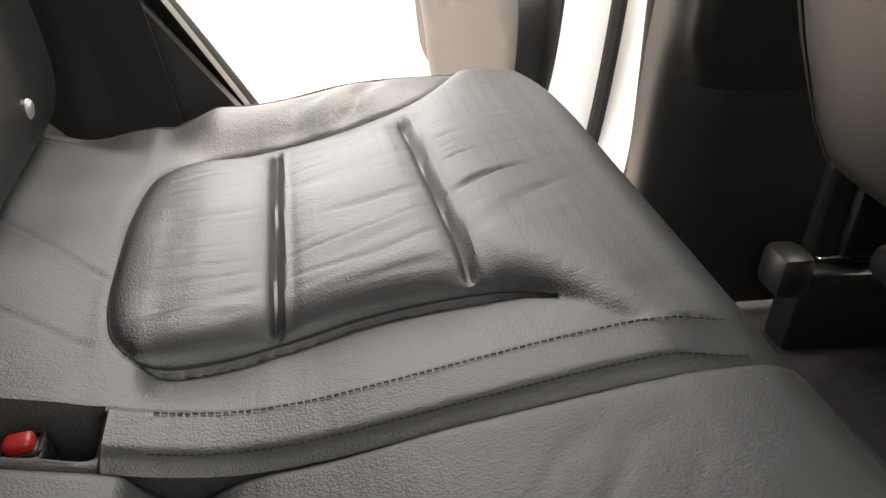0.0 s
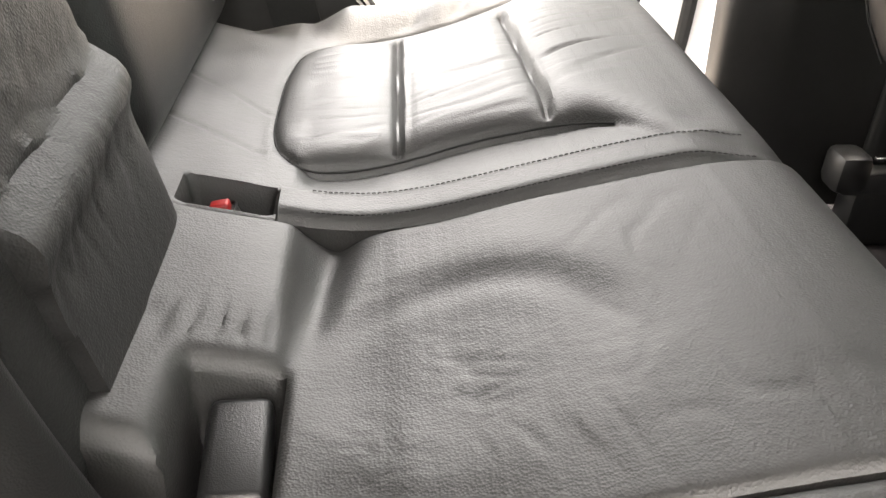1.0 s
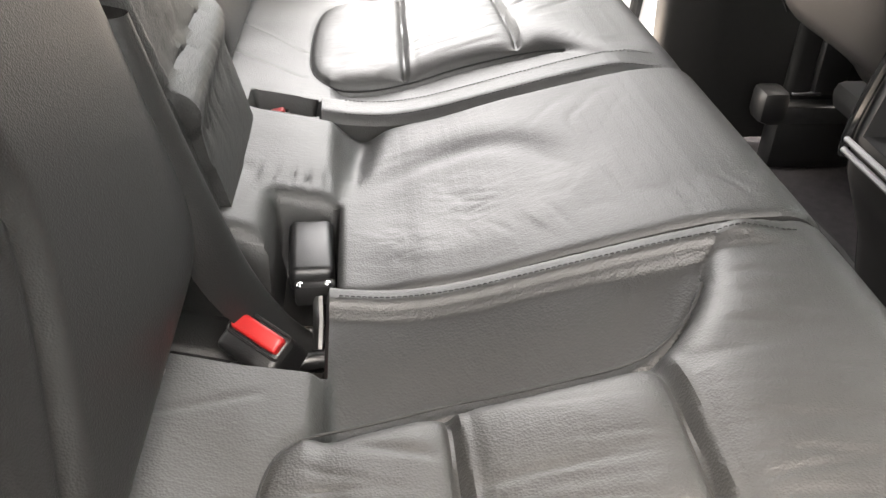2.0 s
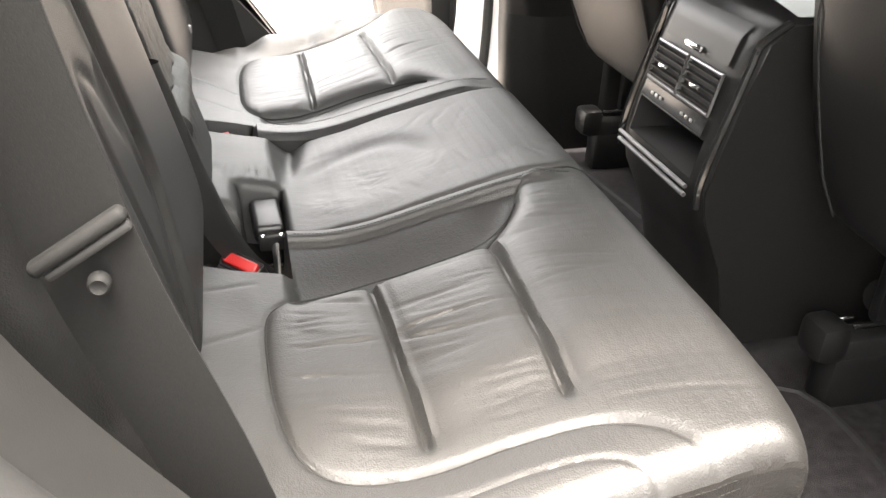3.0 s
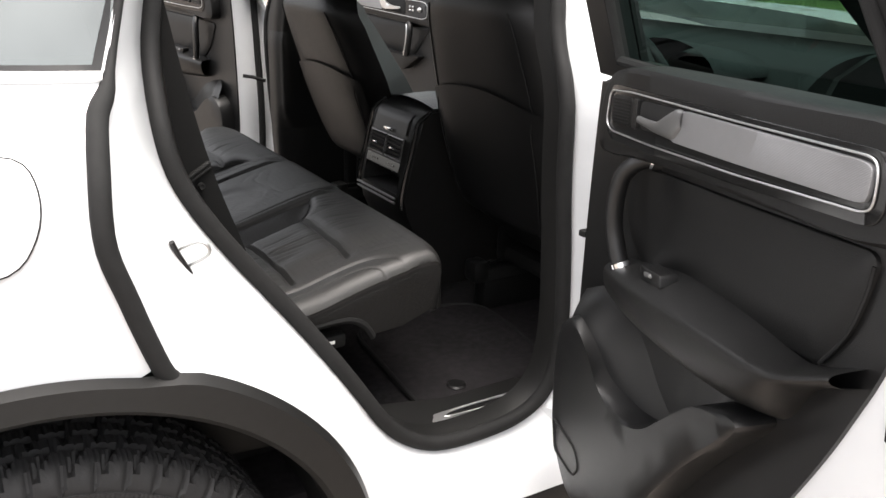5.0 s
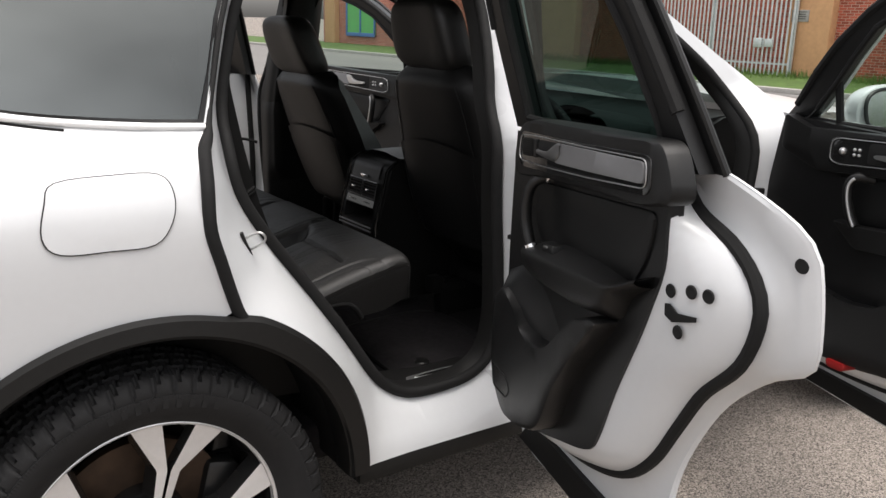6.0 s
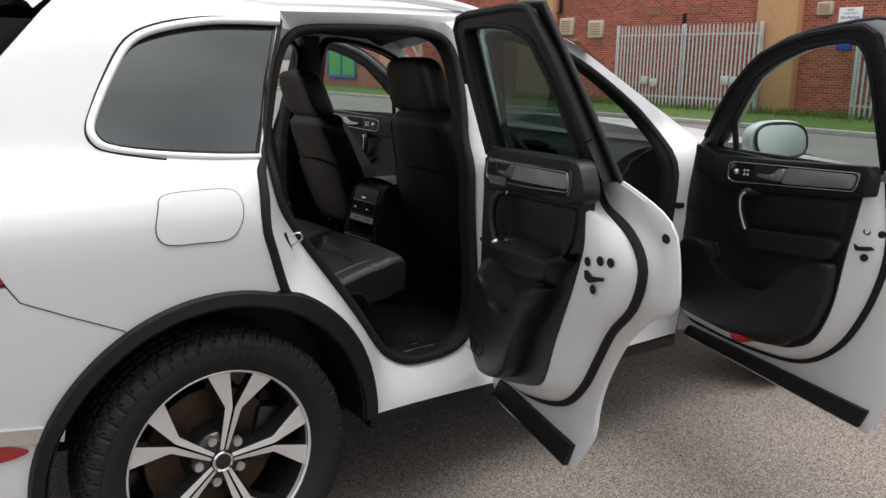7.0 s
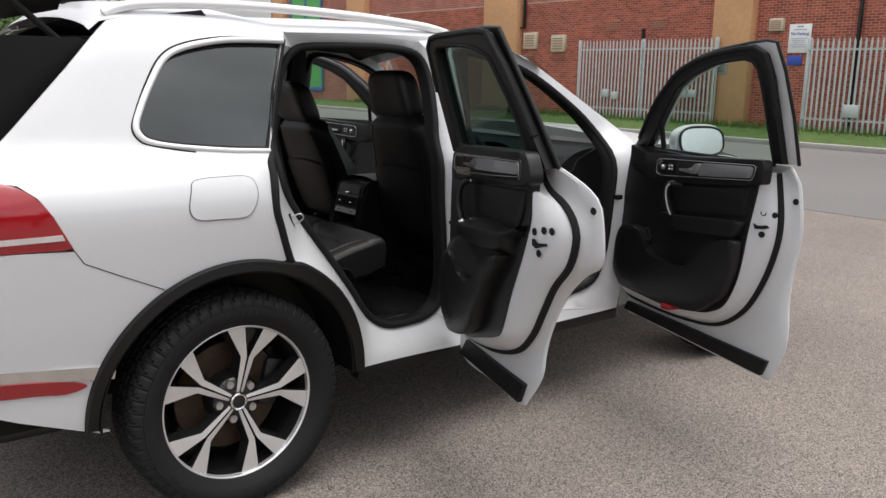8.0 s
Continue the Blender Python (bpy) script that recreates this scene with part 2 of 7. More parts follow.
def corners(pts, r, n=4):
    """A closed outline with its corners rounded off."""
    pts, out = [Vector(p) for p in pts], []
    for i, p in enumerate(pts):
        a, b = pts[i - 1] - p, pts[(i + 1) % len(pts)] - p
        a, b = a * min(r / a.length, 0.48), b * min(r / b.length, 0.48)
        for k in range(n + 1):
            t = k / n
            out.append(p + a * (1 - t) ** 2 + b * t * t)
    return out


def inside(p, poly):
    x, y, hit = p[0], p[1], False
    for i in range(len(poly)):
        (x0, y0), (x1, y1) = poly[i - 1], poly[i]
        if (y0 > y) != (y1 > y) and x < (x1 - x0) * (y - y0) / (y1 - y0) + x0:
            hit = not hit
    return hit


def edge_dist(p, poly):
    best = 9.0
    for i in range(len(poly)):
        ax, ay = poly[i - 1]
        bx, by = poly[i]
        dx, dy = bx - ax, by - ay
        t = max(0, min(1, ((p[0] - ax) * dx + (p[1] - ay) * dy) / (dx * dx + dy * dy + 1e-12)))
        best = min(best, math.hypot(p[0] - ax - t * dx, p[1] - ay - t * dy))
    return best


def panel(outline, holes, place, step=0.05, thick=None, round_edge=0.0):
    """A sheet cut to an outline with holes. place(u, v, depth) puts its points; thick: its depth."""
    from mathutils.geometry import delaunay_2d_cdt
    loops = [[(p[0], p[1]) for p in loop] for loop in (outline, *holes)]
    pts, edges = [], []
    for loop in loops:
        base = len(pts)
        pts += [Vector(p) for p in loop]
        edges += [(base + i, base + (i + 1) % len(loop)) for i in range(len(loop))]
    us, vs = [p[0] for p in loops[0]], [p[1] for p in loops[0]]
    u = min(us) + step / 2
    while u < max(us):
        v = min(vs) + step / 2
        while v < max(vs):
            if inside((u, v), loops[0]) and not any(inside((u, v), h) for h in loops[1:]) and min(edge_dist((u, v), q) for q in loops) > step * 0.4:
                pts.append(Vector((u, v)))
            v += step
        u += step
    vv, _, ff, *_ = delaunay_2d_cdt(pts, edges, [], 0, 1e-6)
    keep = []
    for f in ff:
        c = sum((vv[i] for i in f), Vector((0, 0))) / len(f)
        if inside(c, loops[0]) and not any(inside(c, h) for h in loops[1:]):
            keep.append(f)
    bm = bmesh.new()
    top = [bm.verts.new(place(p[0], p[1], 0)) for p in vv]
    low = [bm.verts.new(place(p[0], p[1], thick)) for p in vv] if thick else None
    count = {}
    for f in keep:
        bm.faces.new([top[i] for i in f])
        if low:
            bm.faces.new([low[i] for i in reversed(f)])
        for i in range(len(f)):
            e = (f[i], f[(i + 1) % len(f)])
            count[tuple(sorted(e))] = None if tuple(sorted(e)) in count else e
    if low:
        for e in count.values():
            if e:
                bm.faces.new([top[e[1]], top[e[0]], low[e[0]], low[e[1]]])
    bmesh.ops.delete(bm, geom=[v for v in bm.verts if not v.link_faces], context="VERTS")
    return bm


def tube(bm, pts, r, closed=False, sides=10, flat=1.0):
    """A round bar along the points; flat squeezes it."""
    pts = [Vector(p) for p in pts]
    rings, k, last = [], len(pts), None
    for i, p in enumerate(pts):
        a, b = pts[i - 1] if closed or i else p, pts[(i + 1) % k] if closed or i < k - 1 else p
        d = (b - a).normalized()
        if last is None:
            last = d.orthogonal().normalized()
        side = (last - d * last.dot(d)).normalized()
        last = side
        up = d.cross(side)
        rr = r[i] if isinstance(r, (list, tuple)) else r
        rings.append([bm.verts.new(p + rr * (math.cos(q) * side + flat * math.sin(q) * up)) for q in (2 * math.pi * j / sides for j in range(sides))])
    for i in range(k if closed else k - 1):
        a, b = rings[i], rings[(i + 1) % k]
        for j in range(sides):
            bm.faces.new((a[j], a[(j + 1) % sides], b[(j + 1) % sides], b[j]))
    if not closed:
        bm.faces.new(list(reversed(rings[0]))), bm.faces.new(rings[-1])
    return bm


def block(bm, cx, cy, cz, sx, sy, sz, bevel=0.005, m=None, seg=2):
    """A box with rounded edges, centred at c, of full sizes s."""
    made = bmesh.ops.create_cube(bm, size=1.0)["verts"]
    bmesh.ops.scale(bm, vec=(sx, sy, sz), verts=made)
    if bevel:
        es = list({e for v in made for e in v.link_edges})
        made = list({v for f in bmesh.ops.bevel(bm, geom=es, offset=bevel, segments=seg, affect="EDGES", profile=0.5)["faces"] for v in f.verts} | {v for v in made if v.is_valid})
    bmesh.ops.translate(bm, vec=(cx, cy, cz), verts=made)
    if m is not None:
        bmesh.ops.transform(bm, matrix=m, verts=made)
    return bm


def lathe(bm, profile, centre, axis="y", n=64, closed=False):
    """Turns (radius, offset along the axis) round an axis."""
    rings = []
    for r, o in profile:
        ring = []
        for j in range(n):
            a = 2 * math.pi * j / n
            p = (r * math.cos(a), o, r * math.sin(a)) if axis == "y" else ((o, r * math.cos(a), r * math.sin(a)) if axis == "x" else (r * math.cos(a), r * math.sin(a), o))
            ring.append(bm.verts.new(Vector(centre) + Vector(p)))
        rings.append(ring)
    for i in range(len(rings) - 1 + closed):
        a, b = rings[i], rings[(i + 1) % len(rings)]
        for j in range(n):
            bm.faces.new((a[j], a[(j + 1) % n], b[(j + 1) % n], b[j]))
    return bm


def sheet(nu, nv, f, bm=None):
    """A grid of faces; f(a, b) with a and b from 0 to 1."""
    bm = bm or bmesh.new()
    g = [[bm.verts.new(f(i / nu, j / nv)) for j in range(nv + 1)] for i in range(nu + 1)]
    for i in range(nu):
        for j in range(nv):
            bm.faces.new((g[i][j], g[i + 1][j], g[i + 1][j + 1], g[i][j + 1]))
    return bm


def lerp(t, pts):
    return float(np.interp(t, [p[0] for p in pts], [p[1] for p in pts]))


def ease(a, b, t):
    t = max(0.0, min(1.0, (t - a) / (b - a)))
    return t * t * (3 - 2 * t)


# ---- ground and surroundings ----
bm = bmesh.new()
block(bm, 0, 0, -0.1, 4000, 4000, 0.2, 0)
ground = solid("ground", bm, ASPHALT, "brown-grey coarse worn asphalt of a yard", "ground", "structure", False)

# ---- the car: x ahead from the rear axle, y to its left, z up ----
car = thing("car", (0.9, 0, 0), "white car with black trim, doors and tailgate open, on asphalt", "car")
SZ = (0.0, 0.33, 0.5, 0.7, 0.85, 1.0, 1.08, 1.13, 1.18, 1.21, 1.35, 1.5, 1.6, 1.66, 1.70)
SY = (0.87, 0.885, 0.90, 0.93, 0.945, 0.955, 0.95, 0.925, 0.87, 0.83, 0.77, 0.70, 0.64, 0.56, 0.45)


def half_width(x, z):
    """Half the body's width at a place along the car and a height."""
    w = 0.25 * sum(float(np.interp(z + d, SZ, SY)) for d in (-0.03, -0.01, 0.01, 0.03))
    if x < -0.3:
        w -= ((-0.3 - x) / 0.65) ** 2 * 0.12
    if x > 1.3:
        w -= max(0.0, z - 1.2) * 0.25 * (x - 1.3)
    return w


SHUT = [(0.174, 0.853), (0.144, 0.949), (0.123, 1.038), (0.138, 1.152), (0.170, 1.209), (0.238, 1.401), (0.32, 1.572), (0.335, 1.60)]
APERTURE3 = rounded([(0.322, 1.472, 0.108), (0.246, 1.217, 0.154), (0.235, 1.08, 0.182), (0.281, 0.985, 0.178), (0.339, 0.90, 0.173), (0.424, 0.785, 0.161), (0.521, 0.645, 0.135), (0.578, 0.554, 0.120), (0.635, 0.505, 0.11), (0.695, 0.482, 0.105), (0.77, 0.483, 0.1), (0.86, 0.490, 0.1), (0.93, 0.525, 0.105), (0.955, 0.60, 0.11), (0.955, 0.70, 0.118), (0.945, 0.85, 0.13), (0.938, 1.0, 0.145), (0.937, 1.12, 0.132), (0.947, 1.22, 0.075), (0.962, 1.33, 0.062), (0.982, 1.45, 0.068), (0.965, 1.534, 0.06), (0.9, 1.567, 0.05), (0.751, 1.575, 0.05), (0.45, 1.568, 0.06), (0.382, 1.547, 0.07)], 8)
FRONT_APERTURE3 = rounded([(p[0], p[1], 0.055) for p in ((1.12, 1.50), (1.10, 1.30), (1.07, 1.06), (1.08, 0.75), (1.10, 0.56), (1.17, 0.49), (1.5, 0.48), (1.78, 0.51), (1.86, 0.62), (1.87, 0.9), (1.88, 1.10), (1.86, 1.25), (1.70, 1.40), (1.53, 1.50), (1.33, 1.555), (1.15, 1.565))], 4)
for _ in range(20):
    APERTURE3 = [0.25 * APERTURE3[i - 1] + 0.5 * APERTURE3[i] + 0.25 * APERTURE3[(i + 1) % len(APERTURE3)] for i in range(len(APERTURE3))]
APERTURE, FRONT_APERTURE = ([(p[0], p[1]) for p in q] for q in (APERTURE3, FRONT_APERTURE3))
ARCH_O, ARCH_I = 0.49, 0.447


def arc(r, a0, a1, n, c=(0.0, 0.376)):
    return [(c[0] + r * math.cos(radians(a0 + (a1 - a0) * i / n)), c[1] + r * math.sin(radians(a0 + (a1 - a0) * i / n))) for i in range(n + 1)]


def pane_width(u, z):
    return 0.842 - 0.44 * (z - 1.2) - 0.18 * (z - 1.2) ** 2 - (0.0 if u > -0.3 else ((-0.3 - u) / 0.65) ** 2 * 0.12)


WINDOW = rounded([(0.312, 1.568), (0.196, 1.567), (0.080, 1.560), (-0.051, 1.534), (-0.129, 1.496), (-0.192, 1.416), (-0.240, 1.338), (-0.262, 1.288), (-0.251, 1.255), (-0.215, 1.238), (-0.121, 1.223), (0.032, 1.209), (0.162, 1.203)], 4, False) + [Vector((0.201, 1.300)), Vector((0.24, 1.41)), Vector((0.282, 1.50))]


def skin(side, inset=0.0):
    return lambda u, v, d: Vector((u, -side * (half_width(u, v) - inset - (d or 0)), v))


def set_back(u, v):
    """How far the door frame lies inside the skin: nothing at the skin's edge, most at the seal."""
    near = min(APERTURE3 + FRONT_APERTURE3, key=lambda p: (p[0] - u) ** 2 + (p[1] - v) ** 2)
    inner = math.hypot(near[0] - u, near[1] - v)
    outer = min([max(0.0, math.hypot(u, v - 0.376) - ARCH_O), max(0.0, v - 0.385), max(0.0, 1.612 - v), max(0.0, 1.97 - u)] + ([edge_dist((u, v), SHUT_LOOP)] if v > 0.8 else []))
    if 0.86 < u < 1.2 and 0.5 < v < 1.56:
        outer = min(outer, max(0.0, 0.062 - inner))
    return near[2] * (outer / (outer + inner + 1e-6)) ** 1.3


SHUT_LOOP = SHUT + SHUT[-2:0:-1]


def jamb(side):
    """The door frame; on the far side its pillar stands a little further ahead."""
    def place(u, v, d):
        ahead = 0.062 * ease(0.82, 0.93, u) * (1 - ease(1.02, 1.10, u)) if side < 0 else 0.0
        return Vector((u + ahead, -side * (half_width(u, v) - set_back(u, v) - (d or 0)), v))
    return place


quarter = SHUT + [(0.16, 1.628), (0.0, 1.635), (-0.2, 1.625), (-0.276, 1.608), (-0.316, 1.575), (-0.426, 1.463), (-0.596, 1.290), (-0.690, 1.200), (-0.705, 1.150), (-0.624, 1.138), (-0.580, 1.102), (-0.548, 1.051), (-0.501, 0.954), (-0.476, 0.911), (-0.381, 0.865), (-0.248, 0.803)] + arc(ARCH_O, 122, 72, 24)
side_outline = [(0.174, 0.853)] + arc(ARCH_O, 67, 0, 24) + [(0.49, 0.372), (1.2, 0.382), (1.95, 0.392), (1.97, 0.7), (1.98, 1.0), (2.02, 1.185), (1.862, 1.335), (1.691, 1.458), (1.543, 1.545), (1.37, 1.60), (1.1, 1.615), (0.7, 1.612), (0.335, 1.60)] + SHUT[-2:0:-1]
for side in (1, -1):
    part("quarter_panel", panel(quarter, [WINDOW], skin(side), 0.035, 0.012), PAINT, car, "white rear wing")
    def along(x):
        """The left side's pillar stands a little further ahead."""
        return x + (0.060 * ease(0.70, 0.88, x) if side < 0 and x < 1.03 else 0.0)

    hole = [(along(p[0]), p[1]) for p in APERTURE]
    ap = part("door_frame", panel(side_outline, [hole, FRONT_APERTURE], jamb(side), 0.04, 0.03), PAINT, car, "white door frame and sill")
    for loop, deep in ((hole, APERTURE3), (FRONT_APERTURE, FRONT_APERTURE3)):
        far_in = [p[2] for p in deep]
        c = Vector((sum(p[0] for p in loop), sum(p[1] for p in loop))) / len(loop)
        grown = [(p[0] - 0.011 * (p[0] - c[0]) / math.hypot(p[0] - c[0], p[1] - c[1]), p[1] - 0.011 * (p[1] - c[1]) / math.hypot(p[0] - c[0], p[1] - c[1])) for p in loop]
        inner = [(c[0] + (p[0] - c[0]) * 0.925, c[1] + (p[1] - c[1]) * 0.955) for p in loop]
        bm = tube(bmesh.new(), [(p[0], -side * (half_width(p[0], p[1]) - q), p[1]) for p, q in zip(grown, far_in)], 0.014, True, 14)
        part("door_seal", bm, RUBBER, car, "black rubber door seal")
        bm = bmesh.new()
        k = len(loop)

        def at(p, q, i):
            return bm.verts.new((p[0], -side * (half_width(*p) - far_in[i] - q), p[1]))

        a = [at(grown[i], 0.0, i) for i in range(k)]
        b = [at((0.6 * grown[i][0] + 0.4 * inner[i][0], 0.6 * grown[i][1] + 0.4 * inner[i][1]), 0.0, i) for i in range(k)]
        e = [at(inner[i], 0.03, i) for i in range(k)]
        g = [at(inner[i], 0.055, i) for i in range(k)]
        for r0, r1 in ((a, b), (b, e), (e, g)):
            for i in range(k):
                bm.faces.new((r0[i], r0[(i + 1) % k], r1[(i + 1) % k], r1[i]))
        part("pillar_trim", bm, PLASTIC, car, "dark plastic pillar trim")
    # quarter window with its chrome frame
    shrunk = [(0.02 + (p[0] - 0.02) * 0.955, 1.39 + (p[1] - 1.39) * 0.93) for p in WINDOW]
    bm = bmesh.new()
    r0 = [bm.verts.new(skin(side)(p[0], p[1], 0.004)) for p in WINDOW]
    r1 = [bm.verts.new((p[0], -side * (pane_width(*p) - 0.002), p[1])) for p in shrunk]
    for i in range(len(r0)):
        bm.faces.new((r0[i], r0[(i + 1) % len(r0)], r1[(i + 1) % len(r0)], r1[i]))
    part("window_seal", bm, FRAME_BLACK, car, "black border of the side window")
    win = part("quarter_window", panel(WINDOW, [], lambda u, v, d, s=side: Vector((u, -s * (pane_width(u, v) - 0.005 - (d or 0)), v)), 0.03), TINT, car, "dark tinted rear side window")
    line = [skin(side)(p[0], p[1], -0.004 - 0.006 * ease(1.48, 1.54, p[1])) for p in WINDOW[:49]]
    part("chrome_strip", tube(bmesh.new(), line, [0.0105 - 0.003 * ease(1.26, 1.22, p.z) for p in line], False, 10), BRIGHT_TRIM, win, "chrome window surround")
    c = Vector((0.0, 1.39))
    line = [p + (p - c).normalized() * 0.013 for p in WINDOW[:42]]
    part("trim_gap", tube(bmesh.new(), [skin(side)(p[0], p[1], -0.001 - 0.004 * ease(1.48, 1.54, p[1])) for p in line], 0.0028, False, 6), RUBBER, win, "dark line round the chrome")
    # wheel arch trim and liner
    bm = bmesh.new()
    ring = []
    for i, (x, z) in enumerate(arc(ARCH_O + 0.002, 179, 1, 60)):
        dx, dz = (x - 0) / ARCH_O, (z - 0.376) / ARCH_O
        w = half_width(x, max(z, 0.3))
        g = 0.018 * (1 - ease(62, 74, 179 - 178 * i / 60))
        prof = ((ARCH_O + g, -0.004), (ARCH_O + 0.8 * g - 0.006, -0.022), (ARCH_I + 0.008, -0.026), (ARCH_I, -0.018), (ARCH_I, 0.05))
        ring.append([bm.verts.new((dx * r, -side * (w - o), 0.376 + dz * r)) for r, o in prof])
    for a, b in zip(ring, ring[1:]):
        for j in range(len(a) - 1):
            bm.faces.new((a[j], a[j + 1], b[j + 1], b[j]))
    part("wheel_arch_trim", bm, PLASTIC, car, "dark grey plastic wheel arch trim")
    bm = bmesh.new()
    pts = arc(0.452, 180, 1, 40)
    rows = [[bm.verts.new((x, -side * y, z)) for x, z in pts] for y in (0.93, 0.60)]
    for i in range(len(pts) - 1):
        bm.faces.new((rows[0][i], rows[0][i + 1], rows[1][i + 1], rows[1][i]))
    cap = [bm.verts.new((x, -side * 0.60, z)) for x, z in pts]
    bm.faces.new(cap)
    part("arch_liner", bm, RUBBER, car, "black wheel arch liner")
    # sill strip, bumper side, lamps
    part("sill_strip", block(bmesh.new(), 1.22, -side * 0.86, 0.365, 1.47, 0.06, 0.05, 0.008), PLASTIC, car, "black plastic sill strip")
    bumper = [(-0.248, 0.803), (-0.381, 0.865), (-0.476, 0.911), (-0.501, 0.949), (-0.624, 0.953), (-0.80, 0.95), (-0.80, 0.50), (-0.662, 0.443), (-0.447, 0.366), (-0.416, 0.366)] + arc(ARCH_O, 178, 122, 20)
    part("rear_bumper", panel(bumper, [], skin(side), 0.035, 0.02), PAINT, car, "white rear bumper corner")
    part("bumper_strip", panel([(-0.397, 0.580), (-0.518, 0.595), (-0.80, 0.615), (-0.80, 0.575), (-0.518, 0.555), (-0.402, 0.540)], [], skin(side, -0.006), 0.05, 0.012), CHROME, car, "chrome bumper strip")
    part("reflector", panel(rounded([(-0.479, 0.531), (-0.518, 0.551), (-0.624, 0.565), (-0.80, 0.57), (-0.80, 0.53), (-0.624, 0.523), (-0.537, 0.515)], 3), [], skin(side, -0.006), 0.05, 0.012), LAMP_RED, car, "red bumper reflector")
    lamp = part("tail_lamp", panel(rounded([(-0.80, 1.15), (-0.682, 1.148), (-0.623, 1.131), (-0.580, 1.097), (-0.548, 1.047), (-0.505, 0.959)], 3, False) + [(-0.527, 0.956), (-0.80, 0.955)], [], skin(side, -0.004), 0.04, 0.02), LAMP_RED, car, "red tail lamp with a clear band")
    part("lamp_band", panel([(-0.532, 1.001), (-0.80, 0.992), (-0.80, 0.975), (-0.525, 0.985)], [], skin(side, -0.010), 0.05, 0.008), LAMP_CLEAR, lamp, "clear glass band")

# fuel flap
FUEL = rounded([(-0.153, 1.096), (-0.132, 1.128), (-0.035, 1.134), (0.046, 1.130), (0.066, 1.096), (0.057, 1.046), (0.023, 1.008), (-0.055, 1.006), (-0.137, 1.010), (-0.164, 1.041)], 4)
part("fuel_flap", panel(FUEL, [], skin(1, -0.003), 0.04, 0.01), PAINT, car, "white fuel flap")
part("fuel_flap_gap", tube(bmesh.new(), [skin(1)(p[0], p[1], -0.002) for p in FUEL], 0.0014, True, 6), RUBBER, car)
part("shut_line", tube(bmesh.new(), [skin(1)(p[0] + 0.004, p[1], 0.0) for p in rounded([(0.19, 0.826)] + SHUT[:-1], 5, False)], [0.006 + 0.007 * ease(1.215, 1.17, p[1]) for p in rounded([(0.19, 0.826)] + SHUT[:-1], 5, False)], False, 16), RUBBER, car, "black rubber strip along the door gap")
part("bumper_seam", tube(bmesh.new(), [skin(1)(p[0], p[1], -0.0005) for p in ((-0.248, 0.803), (-0.381, 0.865), (-0.476, 0.911), (-0.501, 0.951))], 0.0014, False, 6), RUBBER, car)


# trims inside the pillars
for side in (1, -1):
    for z0, z1, name, label in ((0.46, 0.774, "lower_pillar_trim", "grey plastic lower pillar trim"), (0.774, 1.088, "middle_pillar_trim", "grey plastic pillar trim"), (1.088, 1.57, "upper_pillar_trim", "grey plastic upper pillar trim")):
        bm, rows = bmesh.new(), []
        for i in range(13):
            z = z0 + (z1 - z0) * i / 12
            x = lerp(z, ((0.46, 1.005), (0.60, 0.985), (0.78, 0.972), (1.05, 0.968), (1.25, 0.985), (1.57, 1.04)))
            y = lerp(z, ((0.46, 0.715), (0.78, 0.70), (1.09, 0.685), (1.57, 0.60)))
            step = lerp(z, ((0.46, 0.075), (0.78, 0.058), (0.83, 0.026), (1.57, 0.022)))
            wide = lerp(z, ((0.46, 0.31), (1.0, 0.31), (1.2, 0.20), (1.57, 0.15)))
            line = rounded([(x - 0.002, y + 0.07), (x, y + 0.03), (x + step * 0.45, y + 0.006), (x + step, y - 0.012), (x + step + 0.05, y - 0.016), (x + wide - 0.04, y - 0.005), (x + wide, y + 0.03)], 4, False)
            inset = 0.0025 if i in (0, 12) else 0.0
            rows.append([bm.verts.new((q[0] + inset, -side * (q[1] + inset), z)) for q in line])
        for p, q in zip(rows, rows[1:]):
            for j in range(len(p) - 1):
                bm.faces.new((p[j], p[j + 1], q[j + 1], q[j]))
        part(name, bm, PLASTIC, car, label)
    rear = [(0.25, 1.05), (0.29, 1.22), (0.36, 1.47), (0.40, 1.56), (-0.3, 1.56), (-0.6, 1.2), (-0.6, 0.6), (0.60, 0.50), (0.50, 0.72), (0.29, 0.96)]
    hole = [(0.20, 1.53), (0.12, 1.22), (-0.22, 1.25), (-0.15, 1.42), (-0.02, 1.53)]
    part("rear_side_trim", panel(rear, [hole], lambda u, v, d, s=side: Vector((u, -s * (half_width(u, v) - 0.215 - (d or 0)), v)), 0.06, 0.02), PLASTIC, car, "dark rear side trim")


# roof with rails
def roof_at(a, b):
    x = -0.34 + 1.95 * a
    s = 2 * b - 1
    edge = lerp(x, ((-0.34, 1.575), (-0.3, 1.605), (-0.2, 1.625), (0.0, 1.635), (0.16, 1.628), (0.335, 1.60), (0.7, 1.612), (1.1, 1.615), (1.37, 1.60), (1.61, 1.50)))
    w = half_width(x, edge) - 0.002
    return Vector((x, w * s, edge + 0.075 * (1 - s * s) ** 0.7 * (1 if x > -0.25 else 0.8)))


